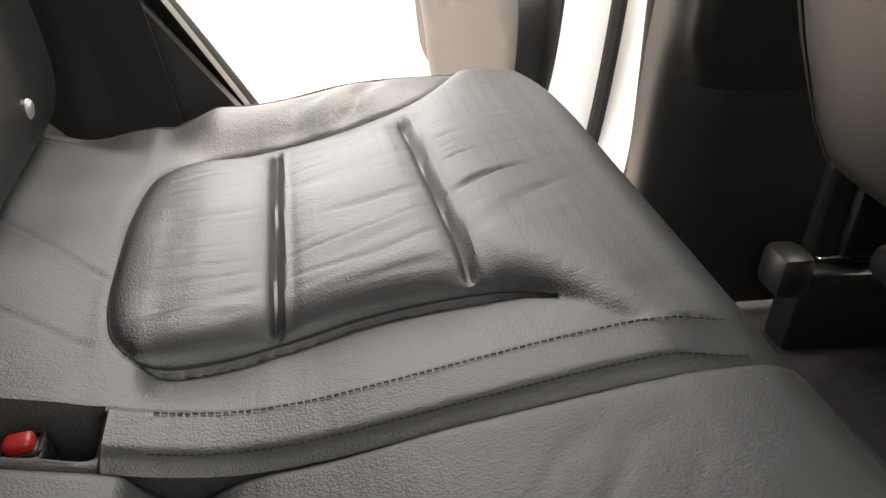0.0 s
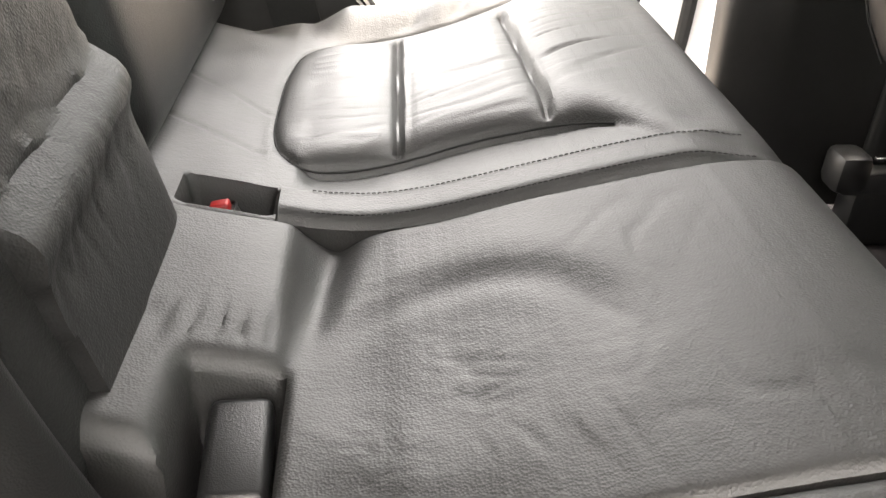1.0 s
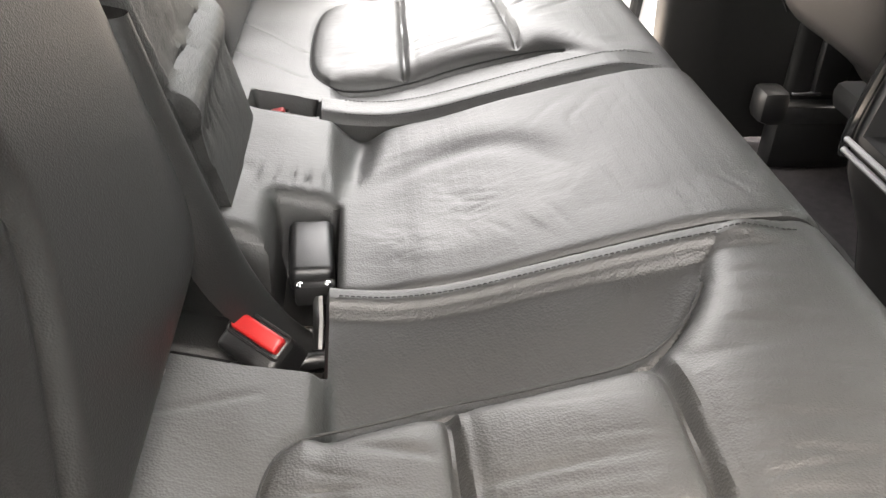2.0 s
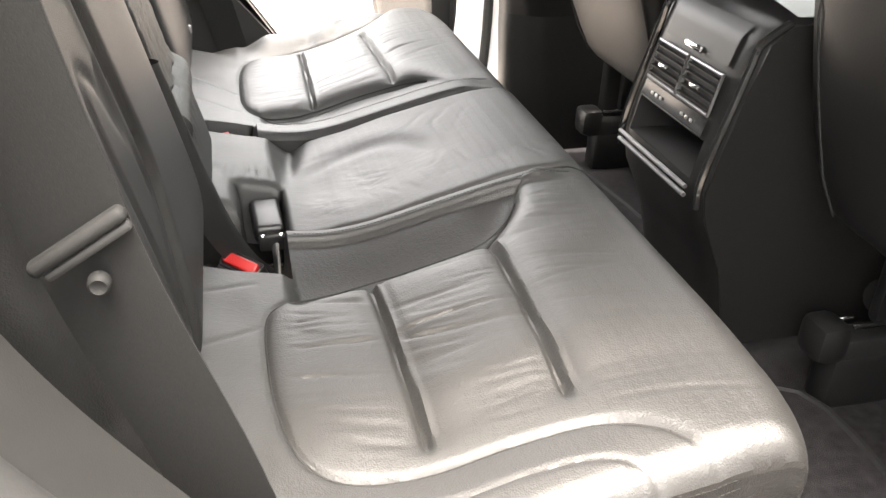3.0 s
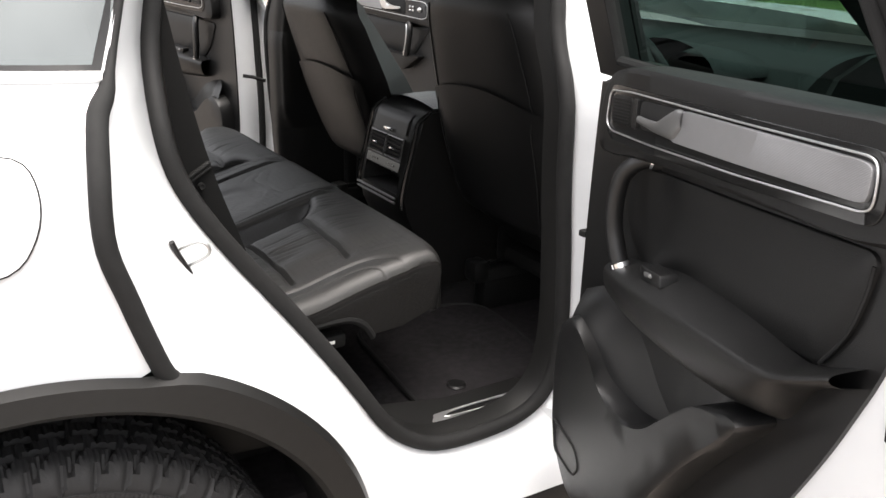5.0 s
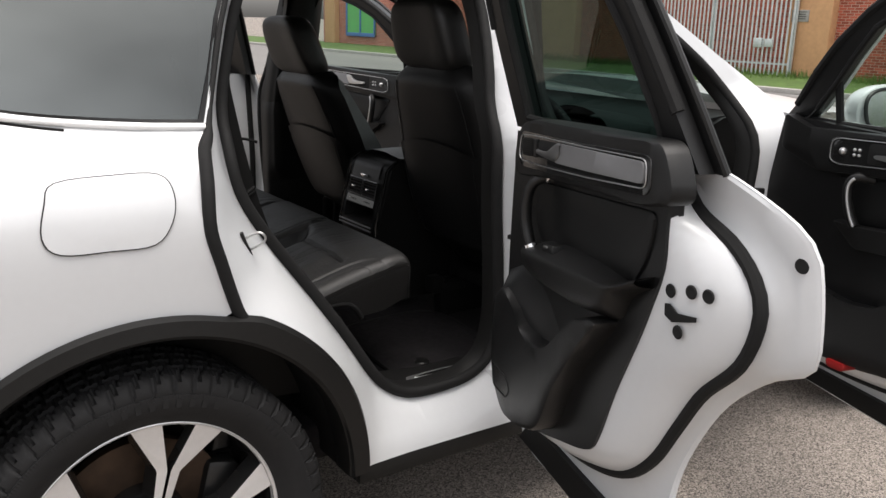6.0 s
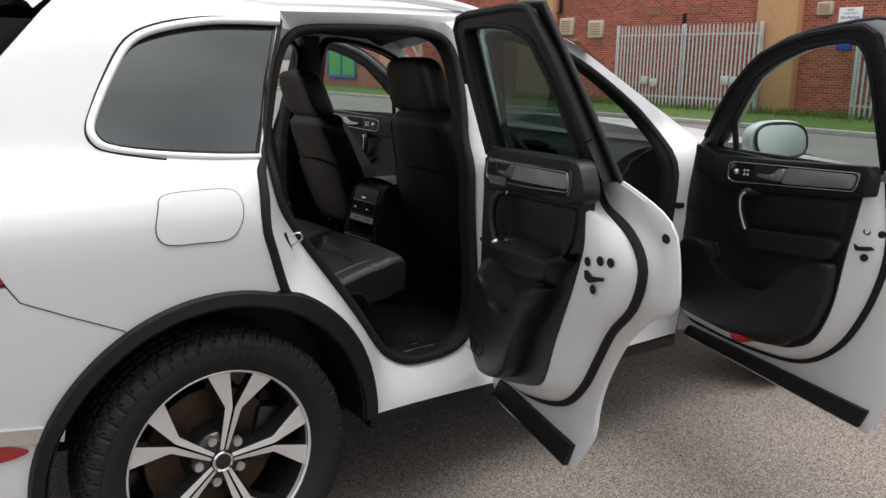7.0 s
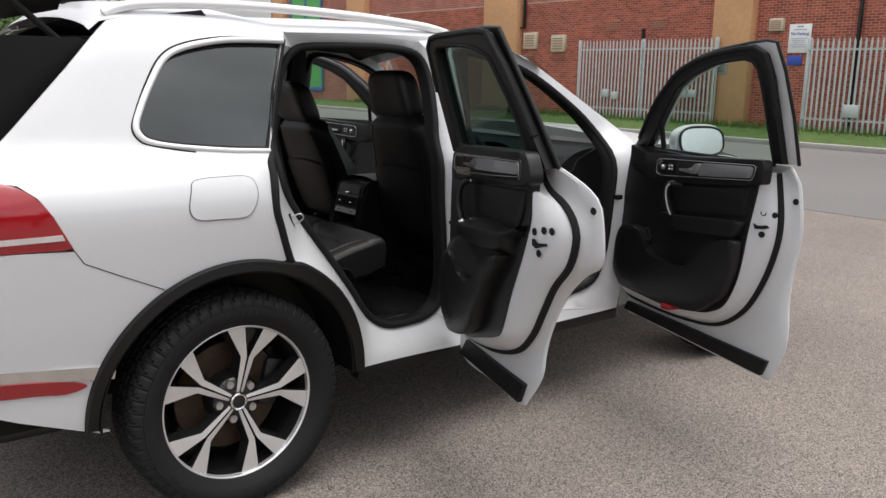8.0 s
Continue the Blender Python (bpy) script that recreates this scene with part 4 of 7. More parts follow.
def rear_trim(door, at):
    slab(door, at, "upper_pad", [(0.160, 1.10), (0.160, 1.145), (0.175, 1.191), (0.205, 1.214), (0.27, 1.224), (0.5, 1.234), (0.75, 1.242), (0.778, 1.205), (0.798, 1.15), (0.72, 1.130), (0.47, 1.116), (0.285, 1.106), (0.20, 1.094)], 0, 0.046, LEATHER_FLAT, "black padded door top", 0.020, 4, 0.03)
    slab(door, at, "decor_frame", [(0.200, 1.140), (0.206, 1.188), (0.222, 1.195), (0.51, 1.207), (0.722, 1.216), (0.732, 1.205), (0.734, 1.163), (0.722, 1.150), (0.522, 1.134), (0.336, 1.124), (0.215, 1.120)], 0.038, 0.0485, GLOSS_BLACK, "gloss black surround", 0.003)
    chrome_loop(door, at, [(0.209, 1.142), (0.215, 1.186), (0.277, 1.192), (0.51, 1.200), (0.712, 1.209), (0.721, 1.201), (0.723, 1.168), (0.712, 1.161), (0.522, 1.146), (0.336, 1.136), (0.225, 1.133)], 0.0505)
    slab(door, at, "decor_strip", [(0.404, 1.192), (0.384, 1.152), (0.53, 1.158), (0.708, 1.168), (0.717, 1.172), (0.717, 1.200), (0.708, 1.204), (0.55, 1.198)], 0.043, 0.0530, RIBBED, "ribbed silver decor strip", 0.002)
    # no hollow behind the handle: a flat dark plate gives its shade
    slab(door, at, "handle_recess", [(0.300, 1.186), (0.35, 1.189), (0.400, 1.191), (0.380, 1.153), (0.34, 1.152), (0.302, 1.150)], 0.043, 0.0500, RUBBER, "dark plate for the shade of the handle recess", 0.002, 2)
    slab(door, at, "recess_bridge", [(0.286, 1.186), (0.297, 1.187), (0.298, 1.149), (0.287, 1.148)], 0.043, 0.0530, TRIM, "", 0.002, 2, 0.003)
    slab(door, at, "speaker_grille", [(0.222, 1.182), (0.280, 1.186), (0.281, 1.148), (0.222, 1.144)], 0.043, 0.0505, PLASTIC, "dark speaker grille", 0.002, 2)
    for k in range(8):
        z = 1.1485 + 0.0042 * k
        part("grille_rib", tube(bmesh.new(), [at(0.226, z - 0.0005, 0.0508), at(0.277, z + 0.0035, 0.0508)], 0.0010, False, 6), TRIM, door)
    ledge(door, at, "door_handle", [(0.306, [(1.168, 0.052), (1.166, 0.056), (1.160, 0.056), (1.157, 0.050)]), (0.335, [(1.168, 0.053), (1.167, 0.058), (1.159, 0.058), (1.156, 0.050)]), (0.362, [(1.171, 0.053), (1.170, 0.060), (1.158, 0.059), (1.154, 0.050)]), (0.382, [(1.184, 0.052), (1.180, 0.059), (1.160, 0.058), (1.153, 0.050)]), (0.397, [(1.192, 0.051), (1.188, 0.057), (1.165, 0.057), (1.155, 0.050)]), (0.410, [(1.192, 0.051), (1.189, 0.055), (1.176, 0.055), (1.168, 0.050)])], SATIN, "silver inside door handle")
    line = rounded([at(0.294, 1.100, 0.004), at(0.286, 1.104, 0.022), at(0.276, 1.096, 0.038), at(0.266, 1.076, 0.048), at(0.262, 1.04, 0.052), at(0.265, 1.005, 0.051), at(0.275, 0.975, 0.048), at(0.284, 0.952, 0.044)], 6, False)
    part("pull_handle", tube(bmesh.new(), line, 0.0108, False, 14, 1.15), TRIM, door, "black pull handle")
    part("handle_end", tube(bmesh.new(), [at(0.280, 0.961, 0.0462), at(0.283, 0.955, 0.0445)], 0.0124, False, 16, 1.15), CHROME, door, "chrome end")
    part("handle_end", tube(bmesh.new(), [at(0.2885, 1.1028, 0.0165), at(0.287, 1.1036, 0.0200)], 0.0115, False, 16, 1.15), CHROME, door, "chrome end")
    slab(door, at, "insert", [(0.19, 1.082), (0.30, 1.093), (0.47, 1.103), (0.705, 1.118), (0.70, 1.08), (0.686, 1.03), (0.655, 0.985), (0.52, 0.975), (0.39, 0.97), (0.28, 0.955), (0.23, 1.0)], 0, 0.015, LEATHER_FLAT, "black leather insert", 0.005, 3, 0.02)
    part("insert_seam", tube(bmesh.new(), rounded([at(0.70, 1.105, 0.0145), at(0.697, 1.075, 0.0145), at(0.683, 1.03, 0.0145), at(0.655, 0.988, 0.0145)], 6, False), 0.0022, False, 6), RUBBER, door, "dark seam of the insert")
    ledge(door, at, "armrest", [(0.245, [(0.952, 0.008), (0.950, 0.040), (0.935, 0.052), (0.900, 0.040), (0.892, 0.006)]), (0.31, [(0.968, 0.012), (0.960, 0.056), (0.944, 0.068), (0.900, 0.050), (0.884, 0.006)]), (0.40, [(0.986, 0.014), (0.968, 0.062), (0.952, 0.074), (0.900, 0.054), (0.882, 0.006)]), (0.53, [(0.988, 0.014), (0.974, 0.060), (0.960, 0.072), (0.905, 0.052), (0.886, 0.006)]), (0.615, [(0.982, 0.014), (0.976, 0.058), (0.966, 0.068), (0.925, 0.050), (0.899, 0.006)]), (0.655, [(0.985, 0.014), (0.982, 0.056), (0.974, 0.064), (0.964, 0.045), (0.956, 0.006)]), (0.712, [(1.009, 0.010), (1.007, 0.044), (1.000, 0.050), (0.992, 0.034), (0.988, 0.006)])], LEATHER_FLAT, "black armrest")
    slab(door, at, "switch_plate", [(0.352, 0.985), (0.405, 0.988), (0.410, 0.972), (0.357, 0.967)], 0.03, 0.0545, TRIM, "", 0.002, 2, 0.004)
    slab(door, at, "window_switch", [(0.366, 0.981), (0.384, 0.983), (0.386, 0.977), (0.370, 0.974)], 0.05, 0.0575, SATIN, "window switch", 0.003, 2, 0.003)
    # bottle holder: its sloping back wall, and the pocket's front wall before it
    ledge(door, at, "bottle_holder", [(0.15, [(0.87, 0.030), (0.84, 0.044), (0.80, 0.056), (0.74, 0.058)]), (0.19, [(0.888, 0.010), (0.86, 0.034), (0.81, 0.052), (0.74, 0.056)]), (0.25, [(0.890, 0.004), (0.86, 0.016), (0.81, 0.034), (0.74, 0.044)]), (0.32, [(0.884, 0.002), (0.86, 0.006), (0.81, 0.016), (0.74, 0.030)]), (0.40, [(0.87, -0.002), (0.85, 0.0), (0.81, 0.004), (0.74, 0.020)]), (0.47, [(0.86, -0.004), (0.84, -0.004), (0.81, 0.0), (0.74, 0.015)])], TRIM, "smooth black bottle holder")
    slab(door, at, "door_pocket", [(0.120, 0.80), (0.164, 0.838), (0.195, 0.832), (0.234, 0.806), (0.268, 0.772), (0.35, 0.760), (0.42, 0.775), (0.47, 0.825), (0.535, 0.886), (0.612, 0.900), (0.596, 0.872), (0.52, 0.79), (0.446, 0.692), (0.405, 0.60), (0.36, 0.56), (0.27, 0.535), (0.19, 0.53), (0.12, 0.60), (0.108, 0.70)], 0, 0.062, TRIM, "black door pocket", 0.016, 3, 0.035)
    part("pocket_slot", tube(bmesh.new(), [at(p[0], p[1], 0.062) for p in corners([(0.135, 0.640), (0.226, 0.634), (0.245, 0.610), (0.226, 0.585), (0.150, 0.588)], 0.012)], 0.0022, True, 6), RUBBER, door, "dark line of a cover")
    shell_marks(door, at, ((0.705, 0.006), (0.79, -0.006), (0.855, -0.024), (0.885, -0.043), (0.904, -0.060), (0.93, -0.08), (0.96, -0.093)), ((0.748, 0.995), (0.795, 1.006), (0.828, 1.008), (0.774, 0.931), (0.945, 1.085)), [(0.742, 0.972), (0.752, 0.974), (0.772, 0.963), (0.812, 0.968), (0.812, 0.960), (0.762, 0.945), (0.744, 0.952)])


def front_trim(door, at):
    slab(door, at, "upper_pad", [(0.09, 1.18), (0.19, 1.15), (0.5, 1.163), (0.895, 1.185), (0.905, 1.15), (0.90, 1.095), (0.5, 1.052), (0.24, 1.035), (0.09, 1.08)], 0, 0.04, LEATHER_FLAT, "black padded door top")
    slab(door, at, "decor_frame", [(0.282, 1.128), (0.282, 1.068), (0.315, 1.060), (0.855, 1.101), (0.878, 1.165), (0.86, 1.171), (0.313, 1.142)], 0.032, 0.0425, GLOSS_BLACK, "gloss black surround", 0.003)
    chrome_loop(door, at, [(0.292, 1.126), (0.291, 1.075), (0.321, 1.066), (0.845, 1.106), (0.858, 1.116), (0.869, 1.155), (0.858, 1.163), (0.315, 1.136)], 0.0445)
    slab(door, at, "decor_strip", [(0.577, 1.144), (0.565, 1.118), (0.555, 1.091), (0.70, 1.101), (0.842, 1.113), (0.851, 1.122), (0.858, 1.148), (0.848, 1.157), (0.70, 1.150)], 0.04, 0.048, RIBBED, "ribbed silver decor strip", 0.002)
    # dark plate in place of the shaded hollow behind the handle
    slab(door, at, "handle_recess", [(0.42, 1.136), (0.48, 1.139), (0.56, 1.142), (0.548, 1.092), (0.48, 1.085), (0.42, 1.079)], 0.035, 0.0445, RUBBER, "dark plate for the shade of the handle recess", 0.002, 2)
    slab(door, at, "door_handle", [(0.575, 1.141), (0.566, 1.118), (0.552, 1.096), (0.50, 1.096), (0.447, 1.100), (0.447, 1.109), (0.50, 1.112), (0.53, 1.122), (0.545, 1.138)], 0.04, 0.054, SILVER, "silver inside door handle", 0.003, 3)
    for s, z, r in ((0.335, 1.103, 0.011), (0.375, 1.112, 0.005), (0.375, 1.098, 0.005), (0.392, 1.113, 0.005), (0.392, 1.099, 0.005)):
        bm = bmesh.new()
        q = bmesh.ops.create_icosphere(bm, subdivisions=2, radius=r)["verts"]
        bmesh.ops.translate(bm, vec=at(s, z, 0.044), verts=q)
        part("mirror_knob" if r > 0.01 else "lock_button", bm, SILVER, door, "round silver knob" if r > 0.01 else "small silver button")
    line = rounded([at(0.425, 1.038, 0.010), at(0.398, 1.042, 0.042), at(0.383, 1.02, 0.054), at(0.386, 0.98, 0.055), at(0.398, 0.94, 0.051), at(0.410, 0.912, 0.045)], 5, False)
    pull = part("pull_handle", tube(bmesh.new(), line, 0.013, False, 12), LEATHER_FLAT, door, "black pull handle with a silver face")
    part("handle_face", tube(bmesh.new(), [p + (at(0.007, 0, 0.009) - at(0, 0, 0)) for p in line[6:]], 0.0045, False, 10), SILVER, door, "silver face")
    slab(door, at, "insert", [(0.30, 1.03), (0.5, 1.045), (0.814, 1.075), (0.80, 0.96), (0.5, 0.92), (0.39, 0.912)], 0, 0.014, LEATHER_FLAT, "black leather insert", 0.006, 3)
    slab(door, at, "armrest", [(0.33, 0.912), (0.40, 0.910), (0.80, 0.945), (0.81, 0.935), (0.78, 0.88), (0.42, 0.85)], 0, 0.05, LEATHER_FLAT, "black armrest", 0.012)
    slab(door, at, "door_pocket", [(0.055, 0.815), (0.174, 0.826), (0.23, 0.755), (0.268, 0.714), (0.40, 0.695), (0.539, 0.712), (0.685, 0.848), (0.80, 0.88), (0.79, 0.76), (0.74, 0.63), (0.62, 0.545), (0.36, 0.515), (0.07, 0.53), (0.01, 0.60), (0.02, 0.74)], 0, 0.05, TRIM, "black door pocket", 0.014, 3, 0.035)
    slab(door, at, "window_switch", [(0.178, 0.822), (0.225, 0.826), (0.252, 0.77), (0.215, 0.748)], 0.0, 0.020, GLOSS_BLACK, "switch plate", 0.003, 2)
    slab(door, at, "warning_lamp", [(0.391, 0.528), (0.463, 0.531), (0.459, 0.508), (0.399, 0.505)], 0.0, 0.056, RED, "red warning reflector", 0.003, 2)
    shell_marks(door, at, ((0.825, 0.004), (0.86, -0.008), (0.888, -0.028), (0.901, -0.045), (0.91, -0.062), (0.93, -0.085), (0.96, -0.098)), ((0.868, 0.985), (0.897, 0.980), (0.868, 0.905), (0.942, 1.035)), [(0.838, 0.944), (0.852, 0.937), (0.882, 0.941), (0.890, 0.932), (0.874, 0.926), (0.845, 0.924)])
    part("quarter_bar", tube(bmesh.new(), [at(0.237, 1.16, -0.03), at(0.23, 1.335, -0.0)], 0.011, False, 8), RUBBER, door, "black window bar")


R_P = [(0.68, 1.212), (0.79, 1.195), (0.926, 1.147), (0.968, 1.098), (0.982, 0.99), (0.968, 0.922), (0.88, 0.872), (0.785, 0.785), (0.715, 0.665), (0.688, 0.577), (0.68, 0.49), (0.61, 0.39), (0.552, 0.35), (0.30, 0.355), (0.06, 0.36), (0.0, 0.45), (-0.01, 0.8), (0.0, 1.0), (0.02, 1.18)]
R_S = [(0.66, 1.18), (0.72, 1.122), (0.82, 1.088), (0.882, 1.045), (0.903, 0.99), (0.872, 0.905), (0.788, 0.822), (0.725, 0.728), (0.66, 0.632), (0.563, 0.553), (0.40, 0.503), (0.20, 0.485), (0.08, 0.50), (0.05, 0.6), (0.04, 0.8), (0.05, 1.0), (0.06, 1.18)]
R_Q = [(0.735, 1.20), (0.733, 1.10), (0.733, 1.027), (0.705, 0.95), (0.674, 0.88), (0.612, 0.756), (0.563, 0.638), (0.524, 0.595), (0.403, 0.557), (0.30, 0.53), (0.19, 0.525), (0.125, 0.565), (0.10, 0.65), (0.087, 0.76), (0.09, 1.0), (0.10, 1.18)]
R_FRAME = [(0.02, 1.18), (0.005, 1.40), (0.01, 1.56), (0.05, 1.588), (0.124, 1.596), (0.46, 1.602), (0.535, 1.595), (0.612, 1.489), (0.669, 1.388), (0.723, 1.284), (0.765, 1.19)]
R_OPEN = [(0.11, 1.21), (0.09, 1.40), (0.085, 1.54), (0.11, 1.562), (0.30, 1.562), (0.42, 1.552), (0.522, 1.522), (0.604, 1.40), (0.660, 1.280), (0.680, 1.21)]
R_STRIP = [(0.05, 0.385), (0.57, 0.366), (0.60, 0.438), (0.10, 0.452)]
F_P = [(0.923, 1.162), (0.952, 1.089), (0.968, 0.928), (0.951, 0.77), (0.95, 0.651), (0.966, 0.548), (0.959, 0.452), (0.91, 0.345), (0.87, 0.338), (0.5, 0.35), (0.1, 0.37), (-0.03, 0.40), (-0.03, 0.8), (0.0, 1.0), (0.03, 1.17)]
F_S = [(0.878, 1.133), (0.91, 0.971), (0.901, 0.853), (0.85, 0.709), (0.761, 0.577), (0.617, 0.486), (0.386, 0.457), (0.119, 0.458), (0.0, 0.48), (-0.02, 0.6), (-0.01, 0.8), (0.02, 1.0), (0.05, 1.17)]
F_Q = [(0.865, 1.15), (0.84, 1.02), (0.817, 0.906), (0.787, 0.725), (0.729, 0.602), (0.66, 0.555), (0.578, 0.532), (0.364, 0.504), (0.114, 0.519), (0.01, 0.54), (-0.015, 0.653), (0.0, 0.8), (0.03, 1.0), (0.06, 1.17)]
F_FRAME = [(0.03, 1.17), (0.075, 1.205), (0.165, 1.305), (0.255, 1.388), (0.37, 1.470), (0.43, 1.503), (0.54, 1.540), (0.65, 1.563), (0.78, 1.578), (0.855, 1.580), (0.893, 1.558), (0.912, 1.48), (0.918, 1.34), (0.92, 1.17)]
F_OPEN = [(0.112, 1.165), (0.16, 1.20), (0.238, 1.276), (0.305, 1.348), (0.39, 1.430), (0.49, 1.480), (0.615, 1.520), (0.72, 1.537), (0.80, 1.543), (0.840, 1.533), (0.862, 1.505), (0.871, 1.45), (0.876, 1.387), (0.880, 1.165)]
F_EDGE = [(0.025, 1.17), (0.06, 1.213), (0.16, 1.325), (0.245, 1.405), (0.36, 1.490), (0.423, 1.522), (0.53, 1.558), (0.644, 1.580), (0.80, 1.598), (0.88, 1.604), (0.925, 1.597), (0.95, 1.50), (0.966, 1.34), (0.962, 1.17)]
R_EDGE = [(0.015, 1.18), (0.0, 1.40), (0.005, 1.565), (0.045, 1.598), (0.124, 1.606), (0.46, 1.614), (0.562, 1.608), (0.632, 1.489), (0.689, 1.388), (0.743, 1.284), (0.785, 1.19)]
F_STRIP = [(-0.02, 0.385), (0.88, 0.352), (0.905, 0.415), (0.0, 0.425)]
for side in (1, -1):
    make_door("rear_door", "open white rear door with black trim", (0.871 if side > 0 else 0.960, -side * 0.902, 0), 73.8, side, R_P, R_S, R_Q, PRIVACY, R_FRAME, R_OPEN, R_EDGE, rear_trim, R_STRIP, 0.968)
door, fat = make_door("front_door", "open white front door with black trim", (1.931, -0.904, 0), 74.46, 1, F_P, F_S, F_Q, CLEAR, F_FRAME, F_OPEN, F_EDGE, front_trim, F_STRIP)
make_door("front_door", "open white front door with black trim", (1.931, 0.904, 0), 74.46, -1, F_P, F_S, F_Q, CLEAR, F_FRAME, F_OPEN, F_EDGE, front_trim, F_STRIP)
# door mirror
bm = bmesh.new()
bmesh.ops.create_uvsphere(bm, u_segments=28, v_segments=16, radius=1.0)
for v in bm.verts:
    c = v.co.copy()
    v.co = fat(0.23 + (0.012 if c.x > 0 else 0.11) * c.x, 1.20 + 0.074 * math.copysign(abs(c.z) ** 0.8, c.z), -0.22 + 0.132 * math.copysign(abs(c.y) ** 0.75, c.y))
mirror = part("door_mirror", bm, PAINT, door, "white door mirror housing")
bm = bmesh.new()
ring = []
for i in range(40):
    q = 2 * math.pi * i / 40
    c, v = math.cos(q), math.sin(q)
    c, v = math.copysign(abs(c) ** 0.6, c), math.copysign(abs(v) ** 0.75, v)
    ring.append((0.252 - 0.012 * v, 1.20 + 0.062 * v, -0.22 + 0.118 * c))
bm.faces.new([bm.verts.new(fat(*p)) for p in ring])
part("mirror_glass", bm, CHROME, door, "mirror glass")
part("mirror_rim", tube(bmesh.new(), [fat(p[0] - 0.002, p[1], p[2]) for p in ring], 0.006, True, 8), FRAME_BLACK, door, "black mirror rim")

# ---- rear seats ----
seat = thing("rear_seat", (0.5, 0, 0.47), "black leather rear bench seat with stitched cushions", "car seat")
SEAT_Z = ((0.20, 0.80), (0.30, 0.775), (0.345, 0.763), (0.41, 0.748), (0.46, 0.741), (0.51, 0.744), (0.575, 0.764), (0.64, 0.785), (0.70, 0.803), (0.755, 0.815), (0.80, 0.812))
base_z = functools.cache(lambda x: 0.25 * sum(lerp(x + d, SEAT_Z) for d in (-0.03, -0.01, 0.01, 0.03)))


class Outline:
    """A closed line: how far a point lies inside it (less than nothing outside)."""

    def __init__(self, pts):
        self.a = np.array([(p[0], p[1]) for p in pts])
        self.b = np.roll(self.a, -1, 0)
        self.d = self.b - self.a
        self.n = (self.d ** 2).sum(1) + 1e-12

    def depth(self, x, y):
        p = np.array((x, y))
        t = (((p - self.a) * self.d).sum(1) / self.n).clip(0, 1)
        away = math.sqrt((((self.a + t[:, None] * self.d) - p) ** 2).sum(1).min())
        cross = (self.a[:, 1] > y) != (self.b[:, 1] > y)
        at_x = self.a[:, 0] + self.d[:, 0] * (y - self.a[:, 1]) / np.where(self.d[:, 1] == 0, 1e-9, self.d[:, 1])
        return away if (cross & (x < at_x)).sum() % 2 else -away


def fold(x, y, along, across, seed, wide=0.16):
    """Narrow valleys of a ridged noise, 0 to 1."""
    n = noise.noise(Vector((x * along, y * across, seed))) / wide
    return (1 - n * n) ** 2 if abs(n) < 1 else 0.0


def gate(x, y, scale, seed):
    return max(0.0, min(1.0, 0.45 + 1.5 * noise.noise(Vector((x * scale, y * scale, seed)))))


OUTER_EDGE = [(0.76, 0.15), (0.95, 0.15), (0.95, 0.70), (0.745, 0.70), (0.712, 0.655), (0.685, 0.605), (0.645, 0.574), (0.58, 0.562), (0.51, 0.56), (0.45, 0.55), (0.418, 0.52)]
INSERTS = {
    False: Outline(rounded([(0.402, 0.37), (0.404, 0.30), (0.416, 0.262), (0.445, 0.247), (0.51, 0.260), (0.57, 0.266), (0.63, 0.258), (0.67, 0.244), (0.695, 0.220), (0.715, 0.190)] + OUTER_EDGE + [(0.405, 0.45)], 6)),
    True: Outline(rounded([(0.402, 0.39), (0.405, 0.33), (0.42, 0.300), (0.45, 0.284), (0.51, 0.270), (0.57, 0.272), (0.63, 0.272), (0.665, 0.250), (0.686, 0.222), (0.703, 0.188)] + OUTER_EDGE + [(0.405, 0.46)], 6))}


def inner_edge(x, near):
    """Where the middle cushion meets an outer one."""
    k = max(0.0, min(1.0, (x - 0.42) / 0.34))
    return (0.142 + 0.020 * k) if near else (0.150 - 0.024 * k)


def band(near):
    """Width of the stitched strip along the inner edge."""
    return 0.028 if near else 0.046


